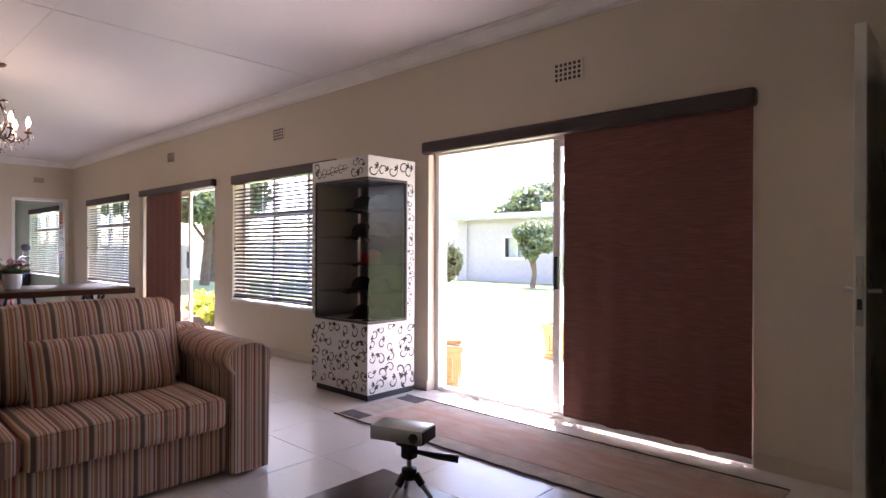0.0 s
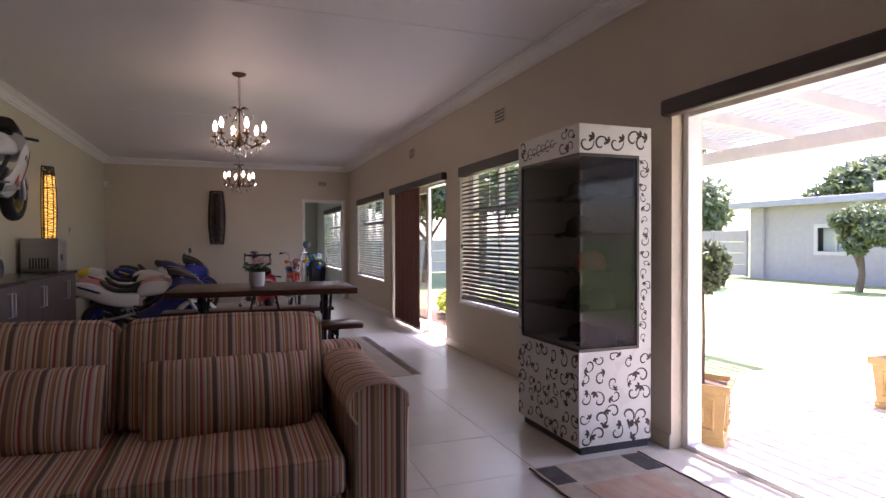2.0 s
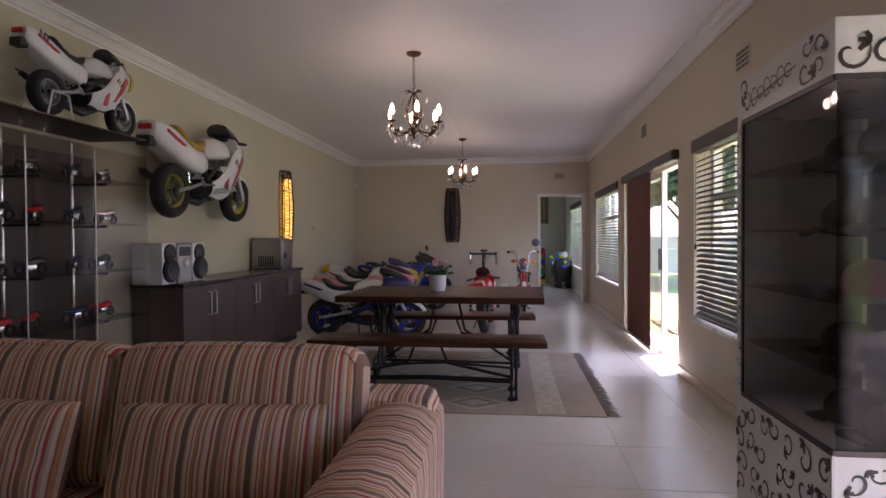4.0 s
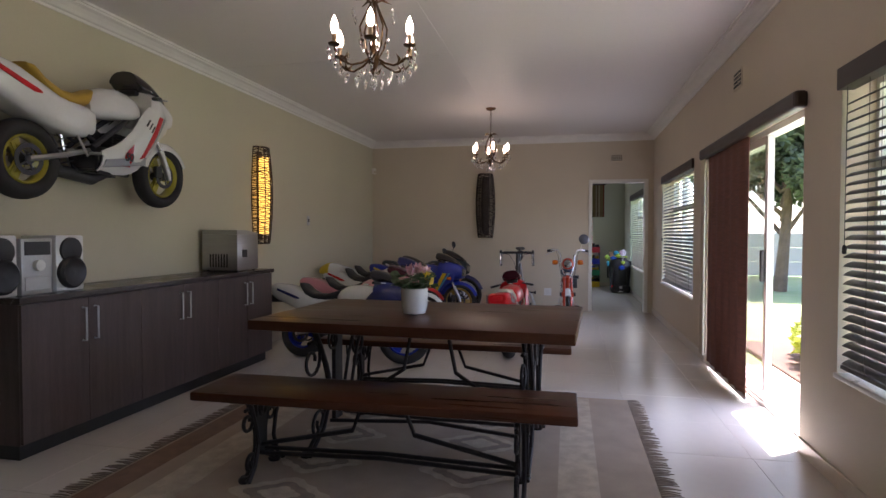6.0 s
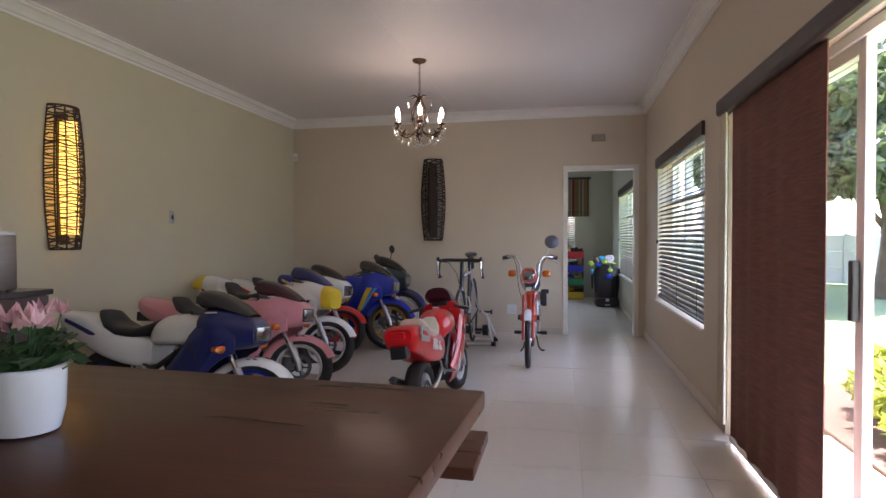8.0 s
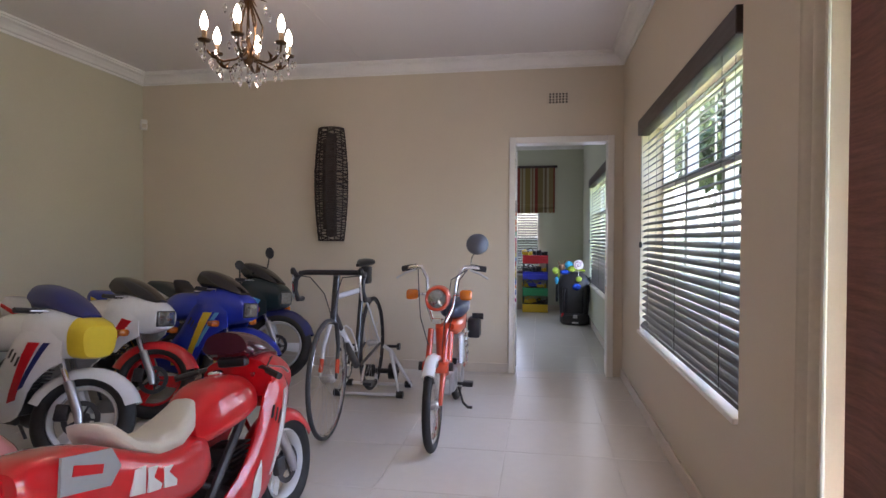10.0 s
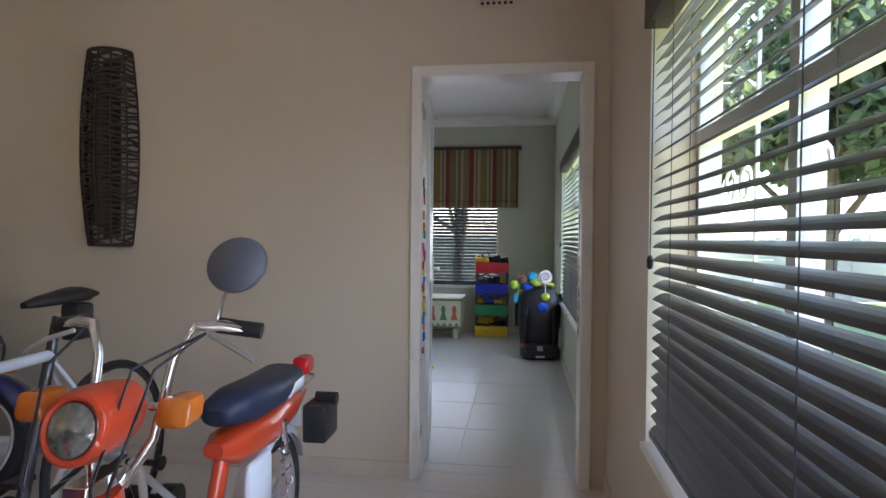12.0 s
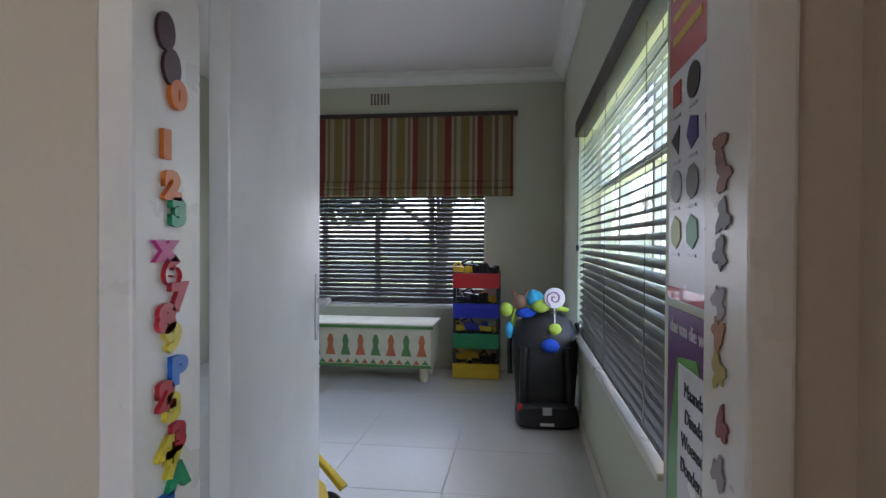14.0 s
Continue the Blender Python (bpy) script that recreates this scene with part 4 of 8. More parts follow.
def plank_table(name, m, w, l, h, thick, label, category, group=""):
    """Table or bench: w along x, l along y."""
    t = thing(name, m, label, category, group)
    bm = boxes((-w / 2, w / 2, -l / 2, l / 2, h - thick, h), bevel=0.008)
    part("tabletop" if h > 0.6 else "seat", bm, M_WOOD, t, "thick dark-stained wooden slab", True)
    for s in (-1, 1):
        iron_leg(t, s * (l / 2 - 0.27), w, h - thick)
    for x in (-0.03, 0.03):
        part("stretcher", tubed([(x * w * 3, -(l / 2 - 0.27), 0.11), (x, 0, 0.13), (x * w * 3, l / 2 - 0.27, 0.11)], 0.011, 6), M_IRON, t)
    for s in (-1, 1):
        part("brace", tubed([(0, s * (l / 2 - 0.27), 0.14), (0, s * 0.16, h * 0.55), (0, s * 0.10, h - thick)], 0.012, 6), M_IRON, t)
    return t


plank_table("dining_table", pose(-6.31, 2.185, 0.012, 0, 0, -3), 1.08, 1.73, 0.77, 0.055, "long dark wooden dining table on wrought-iron trestles", "table")
plank_table("bench", pose(-5.72, 2.09, 0.012), 0.40, 1.88, 0.45, 0.045, "dark wooden bench on wrought-iron legs", "bench", "dining benches")
plank_table("bench", pose(-7.22, 2.08, 0.012), 0.38, 1.86, 0.45, 0.045, "dark wooden bench on wrought-iron legs", "bench", "dining benches")
M_RUG = mat("grey_beige_kilim", (0.38, 0.30, 0.22), 0.95, var=0.35, scale=6, fine=140, bump=0.5, col2=(0.28, 0.22, 0.165))
M_RUGL = mat("kilim_light_wool", (0.46, 0.38, 0.28), 0.95, var=0.3, scale=12, fine=140, bump=0.5)
M_RUGD = mat("kilim_grey_wool", (0.26, 0.21, 0.165), 0.95, var=0.3, scale=12, fine=140, bump=0.5)
M_RUGE = mat("kilim_brown_border", (0.20, 0.12, 0.075), 0.95, var=0.3, scale=12, fine=140, bump=0.5)
rug = thing("rug", pose(-6.36, 2.06, 0), "grey and beige flatwoven kilim with diamond motifs under the table", "rug")
part("field", boxes((-1.13, 1.13, -1.38, 1.36, 0, 0.006), bevel=0.002), M_RUG, rug)
for y in (-0.98, 0.98):
    part("border_band", boxes((-1.10, 1.10, y - 0.10, y + 0.10, 0.006, 0.0078)), M_RUGL, rug, "light woven band")
part("end_band", boxes((-1.10, 1.10, -1.36, -1.2, 0.006, 0.0078)), M_RUGE, rug, "brown end band")
for i in range(5):
    for j in range(2):
        cx, cy = -0.86 + i * 0.43, -0.42 + j * 0.84
        for r, z, mm in ((0.19, 0.0070, M_RUGL), (0.135, 0.0082, M_RUGD), (0.08, 0.0094, M_RUGL)):
            bm = bmesh.new()
            pts = []
            for q in range(24):
                a = q / 24 * 4
                side, f = int(a), a % 1
                c0 = ((1, 0), (0, 1), (-1, 0), (0, -1))[side]
                c1 = ((0, 1), (-1, 0), (0, -1), (1, 0))[side]
                e = 1 + (0.10 if q % 2 else 0)
                pts.append(((c0[0] * (1 - f) + c1[0] * f) * r * e, (c0[1] * (1 - f) + c1[1] * f) * r * 1.4 * e))
            slab(bm, pts, 0.0012, pose(cx, cy, z, 90, 0, 0))
            part("diamond_motif", bm, mm, rug)
rnd = random.Random(4)
for s in (1, -1):
    bm = bmesh.new()
    y0 = 1.36 if s > 0 else -1.38
    for k in range(110):
        x = -1.12 + k * 0.0204
        dx = rnd.uniform(-0.02, 0.02)
        tube(bm, [(x, y0, 0.004), (x + dx * 0.5, y0 + s * 0.05, 0.006), (x + dx, y0 + s * rnd.uniform(0.08, 0.11), 0.003)], [0.005, 0.004, 0.002], 4)
    tagged(part("fringe", bm, M_RUGD, rug, "knotted wool fringe"), kind="stuff")


# ---- motorcycles ----
def torus(bm, R, a, b, n=32, k=10, m=None):
    """Ring round the local y axis; a radial and b sideways half sizes."""
    m = m or Matrix()
    rings = []
    for i in range(n):
        t = 2 * math.pi * i / n
        rings.append([bm.verts.new(m @ Vector(((R + a * math.cos(2 * math.pi * j / k)) * math.cos(t), b * math.sin(2 * math.pi * j / k), (R + a * math.cos(2 * math.pi * j / k)) * math.sin(t)))) for j in range(k)])
    return skin(bm, rings, close=True)


def paint(name, col, rough=0.34):
    m = mat(name, col, rough, var=0.06, scale=3, fine=40, bump=0.006, coat=1.0, rvar=0.04, spec=0.35)
    m.node_tree.nodes["Principled BSDF"].inputs["Coat Roughness"].default_value = 0.04
    return m


P_WHITE, P_RED, P_PINK = paint("white_bike_paint", (0.76, 0.76, 0.75)), paint("red_bike_paint", (0.60, 0.006, 0.010)), paint("pink_bike_paint", (0.70, 0.29, 0.34))
P_BLUE, P_NAVY, P_YELLOW = paint("blue_bike_paint", (0.008, 0.028, 0.36)), paint("navy_bike_paint", (0.014, 0.020, 0.12)), paint("yellow_bike_paint", (0.72, 0.52, 0.02))
P_DARK, P_GREY, P_ORANGE = paint("black_green_bike_paint", (0.012, 0.03, 0.035)), paint("grey_bike_paint", (0.35, 0.36, 0.38)), paint("orange_bike_paint", (0.60, 0.058, 0.014))
P_GOLD, P_TEAL = paint("gold_wheel_paint", (0.45, 0.28, 0.04), 0.3), paint("pale_blue_decal", (0.10, 0.38, 0.62))
P_YRIM = paint("yellow_green_wheel_paint", (0.45, 0.40, 0.05), 0.35)
M_SEAT = mat("black_vinyl_seat", (0.018, 0.018, 0.022), 0.5, var=0.2, bump=0.2, fine=160)
M_SEATW = mat("cream_vinyl_seat", (0.62, 0.58, 0.50), 0.5, var=0.1, bump=0.2, fine=160)
M_SEATY = mat("ochre_vinyl_seat", (0.45, 0.28, 0.03), 0.5, var=0.15, bump=0.2, fine=160)
M_AMBER = mat("amber_lens", (0.60, 0.15, 0.01), 0.15, var=0.1, coat=0.4)
M_LENS = mat("headlamp_glass", (0.40, 0.41, 0.40), 0.1, metal=0.8, var=0.45, scale=55, bump=0.35)
M_SMOKE = mat("smoked_screen", (0.02, 0.018, 0.02), 0.08, var=0.2, coat=0.6)
M_PURPLE = mat("smoked_maroon_screen", (0.06, 0.012, 0.022), 0.08, var=0.2, coat=0.6)


def wheel(parent, name, x, r, w, rim, m=None, disc=True, spokes=3):
    wm = pose(x, 0, r)
    if m:
        wm = m @ wm
    wh = part(name, lathed([(0.032, -w * 0.5), (0.035, -w * 0.2), (0.035, w * 0.2), (0.032, w * 0.5)], 14, wm @ pose(0, 0, 0, 90)), M_DKMETAL, parent, "", True)
    bm = torus(bmesh.new(), r - w * 0.42, w * 0.42, w * 0.56, 36, 12, wm)
    part("tyre", bm, M_RUBBER, wh, "black rubber tyre", True)
    bm = torus(bmesh.new(), r - w * 0.82, 0.016, w * 0.40, 36, 8, wm)
    for k in range(spokes):
        a = 360 * k / spokes
        q = wm @ pose(0, 0, 0, 0, a, 0)
        for s in (-1, 1):
            box(bm, 0.025, r - w * 0.82, -0.012, 0.012, s * 0.022 - 0.011, s * 0.022 + 0.011, m=q @ pose(0, 0, 0, 0, s * 6, 0))
        slab(bm, [(0.02, -0.03), (r - w * 0.85, -0.045), (r - w * 0.85, 0.045), (0.02, 0.03)], 0.008, q)
    part("rim", bm, rim, wh, "", True)
    if disc:
        bm = bmesh.new()
        for s in (-1,):
            lathe(bm, [(0.068, 0), (0.096, 0), (0.096, 0.004), (0.068, 0.004)], 28, wm @ pose(0, -w * 0.46, 0, 90), cap=False)
        for k in range(5):
            box(bm, 0.03, 0.07, -w * 0.46 - 0.004, -w * 0.46, -0.006, 0.006, m=wm @ pose(0, 0, 0, 0, 72 * k, 0))
        part("brake_disc", bm, M_DKMETAL, wh, "", True)
    return wh


def rounded(pts, close, times):
    """Corner cutting: a softer line through the same shape; the ends of an open line stay."""
    for _ in range(times):
        out = [] if close else [pts[0]]
        n = len(pts)
        for k in range(n if close else n - 1):
            p, q = pts[k], pts[(k + 1) % n]
            out += [p * 0.78 + q * 0.22, p * 0.22 + q * 0.78]
        pts = out if close else out + [pts[-1]]
    return pts


def hull(stations):
    """Closed bodywork along x: each station is (x, half outline of (y, z) from the top middle to the bottom middle)."""
    bm = bmesh.new()
    lines = [rounded([Vector((x, y, z)) for y, z in list(half) + [(-y, z) for y, z in half[-2:0:-1]]], True, 2) for x, half in stations]
    columns = [rounded([ln[k] for ln in lines], False, 1) for k in range(len(lines[0]))]
    rings = [[bm.verts.new(c[i]) for c in columns] for i in range(len(columns[0]))]
    return skin(bm, rings)


def cowl(stations, s, d=0.010):
    """Curved side panel: stations (x, outline of (y, z) from top to bottom) on side s, d thick."""
    bm = bmesh.new()
    rings = []
    columns = [rounded([Vector((x, line[k][0], line[k][1])) for x, line in stations], False, 1) for k in range(len(stations[0][1]))]
    for i in range(len(columns[0])):
        line = rounded([c[i] for c in columns], False, 1)
        rings.append([bm.verts.new((v.x, s * v.y, v.z)) for v in line] + [bm.verts.new((v.x, s * (v.y - d), v.z)) for v in line[::-1]])
    return skin(bm, rings)


UPPER = [(1.10, [(0.124, 0.72), (0.132, 0.68), (0.129, 0.64), (0.124, 0.61), (0.118, 0.59)]),
         (1.01, [(0.156, 0.79), (0.170, 0.72), (0.167, 0.65), (0.156, 0.58), (0.144, 0.54)]),
         (0.92, [(0.178, 0.80), (0.198, 0.72), (0.194, 0.62), (0.178, 0.52), (0.158, 0.44)])]
LOWER = [(0.82, [(0.172, 0.74), (0.196, 0.64), (0.192, 0.52), (0.170, 0.38), (0.125, 0.27)]),
         (0.72, [(0.162, 0.56), (0.182, 0.49), (0.178, 0.41), (0.158, 0.30), (0.110, 0.215)]),
         (0.60, [(0.148, 0.43), (0.166, 0.38), (0.162, 0.33), (0.142, 0.26), (0.100, 0.205)]),
         (0.46, [(0.138, 0.36), (0.150, 0.33), (0.146, 0.29), (0.130, 0.25), (0.100, 0.22)])]
HALF_END = [(0.83, [(0.170, 0.77), (0.184, 0.71), (0.180, 0.65), (0.170, 0.61), (0.160, 0.585)])]


def cowl_side(x, z):
    """Sideways place of the side panel at x, z."""
    rows = UPPER + LOWER
    for (xa, la), (xb, lb) in zip(rows, rows[1:]):
        if xb <= x <= xa:
            f = (xa - x) / (xa - xb)
            line = [(p[0] * (1 - f) + q[0] * f, p[1] * (1 - f) + q[1] * f) for p, q in zip(la, lb)]
            for (y0, z0), (y1, z1) in zip(line, line[1:]):
                if z1 <= z <= z0:
                    return y0 + (y1 - y0) * (z0 - z) / (z0 - z1)
            return line[0][0] if z > line[0][1] else line[-1][0]
    return 0.15


def side_mark(parent, name, outline, s, material, off=0.004, cells=5):
    """A printed band on the side panel: a four-cornered outline bent to the panel."""
    bm = bmesh.new()
    (ax, az), (bx, bz), (cx, cz), (dx, dz) = outline
    grid = []
    for i in range(cells + 1):
        f = i / cells
        row = []
        for g in (0.0, 0.5, 1.0):
            x = (ax * (1 - f) + dx * f) * (1 - g) + (bx * (1 - f) + cx * f) * g
            z = (az * (1 - f) + dz * f) * (1 - g) + (bz * (1 - f) + cz * f) * g
            row.append((x, z))
        grid.append([bm.verts.new((x, s * (cowl_side(x, z) + off), z)) for x, z in row] + [bm.verts.new((x, s * (cowl_side(x, z) - 0.004), z)) for x, z in row[::-1]])
    skin(bm, grid)
    return part(name, bm, material, parent)


def sport_bike(m, label, body, second, rim, seat=None, screen=None, r=0.26, wb=1.14, w=0.11, nose=None, belly=None, tail=None, guard=None, steer=0, tank=None, full=True, lamp=True, indicators=True, mirror=False, stand=True, group="motorcycles along the wall", decal=None, number=False, fifty=None, low=0.92, hump=None, wide=1.0):
    """Small sport motorcycle: x ahead from the rear axle, wheels on z 0."""
    b = thing("motorcycle", m, label, "motorcycle", group)
    nose, belly, tail, guard, seat, screen, tank = nose or body, belly or body, tail or body, guard or body, seat or M_SEAT, screen or M_SMOKE, tank or body
    top = Vector((wb - 0.27, 0, 0.80))
    sm = Matrix.Translation(top) @ Matrix.Rotation(radians(steer), 4, Vector((-0.4, 0, 0.92))) @ Matrix.Translation(-top)
    rear = wheel(b, "rear_wheel", 0, r - 0.01, w * 1.1, rim)
    part("sprocket", moved(torus(bmesh.new(), 0.085, 0.008, 0.003, 26, 6), pose(0, 0.07, r - 0.01)), M_DKMETAL, rear)
    front = wheel(b, "front_wheel", wb, r, w, rim, sm)
    part("brake_caliper", moved(boxes((wb - 0.13, wb - 0.06, -0.085, -0.045, r - 0.02, r + 0.07), bevel=0.012), sm), M_DKMETAL, front, "", True)
    for s in (-1, 1):
        fk = part("fork_leg", tubed([sm @ Vector(p) for p in ((wb - 0.08, s * 0.085, r + 0.16), (wb - 0.14, s * 0.085, r + 0.28), (wb - 0.27, s * 0.085, 0.82))], 0.0165, 10), M_CHROME, b, "chrome fork tube", True)
        part("fork_slider", tubed([sm @ Vector(p) for p in ((wb + 0.008, s * 0.085, r - 0.03), (wb - 0.01, s * 0.085, r + 0.03), (wb - 0.095, s * 0.085, r + 0.20))], [0.018, 0.025, 0.025], 10), M_SILVER, fk, "alloy fork slider", True)
        bar = part("handlebar", tubed([sm @ Vector(p) for p in ((wb - 0.25, s * 0.07, 0.83), (wb - 0.27, s * 0.14, 0.84), (wb - 0.35, s * 0.27, 0.815))], 0.010, 8), M_DKMETAL, b, "", True)
        part("grip", tubed([sm @ Vector(p) for p in ((wb - 0.305, s * 0.19, 0.831), (wb - 0.36, s * 0.285, 0.812))], 0.016, 8), M_BLACK, bar, "", True)
        part("lever", tubed([sm @ Vector(p) for p in ((wb - 0.25, s * 0.16, 0.84), (wb - 0.24, s * 0.23, 0.83), (wb - 0.285, s * 0.285, 0.815))], 0.005, 6), M_SILVER, bar, "", True)
        part("swingarm", tubed([(-0.02, s * 0.078, r - 0.01), (0.2, s * 0.085, 0.29), (0.44, s * 0.07, 0.36)], 0.018, 8), M_SILVER, b, "", True)
        part("subframe_tube", tubed([(0.46, s * 0.085, 0.42), (0.22, s * 0.095, 0.56), (-0.08, s * 0.09, 0.66)], 0.012, 8), M_DKMETAL, b, "", True)
        part("footpeg", tube(tubed([(0.40, s * 0.10, 0.33), (0.40, s * 0.20, 0.33)], 0.011, 8), [(0.44, s * 0.095, 0.36), (0.38, s * 0.10, 0.31), (0.30, s * 0.10, 0.44)], 0.008, 6), M_SILVER, b, "", True)
    part("shock_absorber", tube(tubed([(0.30, 0, 0.30), (0.24, 0, 0.56)], 0.014, 8), [(0.295 - 0.0024 * k + 0.026 * math.cos(k * 1.2), 0.026 * math.sin(k * 1.2), 0.33 + 0.009 * k) for k in range(24)], 0.005, 5), M_CHROME, b, "coil spring shock absorber", True)
    # front mudguard hugging the tyre
    bm = bmesh.new()
    rows = []
    for k in range(13):
        a = radians(22 + k * 12)
        rr = r + 0.014
        rows.append([bm.verts.new(sm @ Vector((wb + (rr + dz) * math.cos(a), y, r + (rr + dz) * math.sin(a)))) for y, dz in ((-0.072, -0.05), (-0.066, -0.012), (-0.04, 0.014), (0, 0.020), (0.04, 0.014), (0.066, -0.012), (0.072, -0.05), (0.064, -0.045), (0.034, 0.004), (-0.034, 0.004), (-0.064, -0.045))])
    skin(bm, rows)
    part("mudguard", bm, guard, b, "", True)
    # frame, engine, exhaust
    part("frame", tube(tubed([(wb - 0.28, 0, 0.76), (0.72, 0.09, 0.62), (0.42, 0.10, 0.38), (0.48, 0.09, 0.22), (0.75, 0.08, 0.22)], 0.020, 8), [(wb - 0.28, 0, 0.76), (0.72, -0.09, 0.62), (0.42, -0.10, 0.38), (0.48, -0.09, 0.22), (0.75, -0.08, 0.22)], 0.020, 8), M_DKMETAL, b, "", True)
    bm = boxes((0.46, 0.70, -0.085, 0.085, 0.23, 0.40), bevel=0.03)
    box(bm, 0.64, 0.74, -0.05, 0.05, 0.38, 0.52, 0.01)
    lathe(bm, [(0.02, -0.125), (0.06, -0.12), (0.085, -0.09), (0.085, 0.09), (0.06, 0.12), (0.02, 0.125)], 16, pose(0.52, 0, 0.31, 90))
    lathe(bm, [(0.02, 0.0), (0.045, 0.008), (0.05, 0.04), (0.02, 0.045)], 14, pose(0.62, -0.085, 0.33, 90))
    eng = part("engine", bm, M_DKMETAL, b, "", True)
    for k in range(6):
        part("cooling_fin", boxes((0.62 + 0.008 * k, 0.76 + 0.008 * k, -0.075, 0.075, 0.39 + k * 0.022, 0.397 + k * 0.022)), M_DKMETAL, eng)
    part("carburettor", lathe(lathed([(0.03, 0), (0.036, 0.01), (0.036, 0.07), (0.028, 0.08)], 12, pose(0.50, 0, 0.46, 0, 70, 0)), [(0.022, -0.05), (0.026, 0.05)], 10, pose(0.53, 0, 0.47)), M_BLACK, eng, "", True)
    part("exhaust", tubed([(0.76, 0.03, 0.42), (0.80, 0.06, 0.26), (0.62, 0.10, 0.18), (0.30, 0.125, 0.22), (0.22, 0.14, 0.25), (0.18, 0.145, 0.27), (-0.16, 0.155, 0.40), (-0.17, 0.155, 0.405), (-0.22, 0.155, 0.42)], [0.018, 0.026, 0.045, 0.042, 0.024, 0.032, 0.032, 0.012, 0.010], 10), M_DKMETAL, b, "black expansion-chamber exhaust", True)
    part("chain", tubed([(0.0, 0.07, r + 0.075), (0.46, 0.07, 0.36), (0.46, 0.07, 0.29), (0.0, 0.07, r - 0.095)], 0.006, 5), M_DKMETAL, b)
    # bodywork
    part("tank", hull([(0.42, [(0, 0.745), (0.05, 0.74), (0.075, 0.70), (0.085, 0.62), (0, 0.60)]), (0.47, [(0, 0.80), (0.07, 0.79), (0.115, 0.73), (0.12, 0.61), (0, 0.59)]), (0.56, [(0, 0.842), (0.085, 0.832), (0.145, 0.765), (0.15, 0.62), (0, 0.60)]),
                       (0.70, [(0, 0.848), (0.09, 0.838), (0.155, 0.765), (0.158, 0.63), (0, 0.62)]), (0.80, [(0, 0.825), (0.08, 0.815), (0.135, 0.75), (0.14, 0.65), (0, 0.64)]), (0.87, [(0, 0.775), (0.05, 0.77), (0.085, 0.73), (0.09, 0.68), (0, 0.67)])]), tank, b, "painted fuel tank", True)
    part("fuel_cap", lathed([(0.032, 0), (0.034, 0.008), (0.026, 0.016), (0.004, 0.018)], 16, pose(0.70, 0, 0.845)), M_CHROME, b, "chrome fuel cap", True)
    part("seat", lofted([(-0.03, 0.835, 0.015, 0.07), (0.0, 0.81, 0.035, 0.10), (0.06, 0.74, 0.04, 0.122), (0.16, 0.69, 0.042, 0.128), (0.30, 0.685, 0.045, 0.118), (0.40, 0.715, 0.05, 0.095), (0.46, 0.765, 0.035, 0.06)], 16, 3.0), seat, b, "padded vinyl seat", True)
    part("tail", hull([(x, [(y * wide, z) for y, z in line]) for x, line in (
        (-0.36, [(0, 0.815), (0.072, 0.81), (0.092, 0.775), (0.078, 0.705), (0, 0.70)]), (-0.32, [(0, 0.838), (0.094, 0.832), (0.118, 0.765), (0.092, 0.648), (0, 0.64)]), (-0.14, [(0, 0.825), (0.106, 0.815), (0.136, 0.725), (0.108, 0.575), (0, 0.57)]),
        (0.0, [(0, 0.762), (0.112, 0.752), (0.142, 0.67), (0.118, 0.505), (0, 0.50)]), (0.18, [(0, 0.675), (0.116, 0.668), (0.142, 0.605), (0.122, 0.452), (0, 0.45)]), (0.36, [(0, 0.67), (0.104, 0.66), (0.128, 0.595), (0.112, 0.432), (0, 0.43)]), (0.45, [(0, 0.65), (0.08, 0.64), (0.10, 0.58), (0.09, 0.47), (0, 0.46)]))]), tail, b, "painted tail fairing", True)
    if hump:
        part("seat_hump", hull([(-0.42, [(0, 0.86), (0.06, 0.855), (0.085, 0.81), (0.075, 0.76), (0, 0.75)]), (-0.34, [(0, 0.915), (0.082, 0.905), (0.118, 0.83), (0.104, 0.75), (0, 0.74)]), (-0.20, [(0, 0.925), (0.086, 0.915), (0.128, 0.825), (0.115, 0.72), (0, 0.71)]), (-0.08, [(0, 0.88), (0.08, 0.87), (0.118, 0.80), (0.112, 0.70), (0, 0.69)])]), tail, b, "raised race seat hump", True)
        part("hump_panel", hull([(-0.432, [(0, 0.862), (0.062, 0.857), (0.09, 0.81), (0.08, 0.758), (0, 0.75)]), (-0.34, [(0, 0.920), (0.085, 0.910), (0.122, 0.83), (0.108, 0.748), (0, 0.738)]), (-0.27, [(0, 0.925), (0.088, 0.915), (0.127, 0.828), (0.112, 0.735), (0, 0.725)])]), hump, b, "yellow rear number panel", True)
    part("tail_light", boxes((-0.385, -0.357, -0.055, 0.055, 0.745, 0.795), bevel=0.006), P_RED, b, "red tail light")
    part("number_plate_holder", boxes((-0.40, -0.30, -0.06, 0.06, 0.60, 0.69), bevel=0.008), M_BLACK, b)
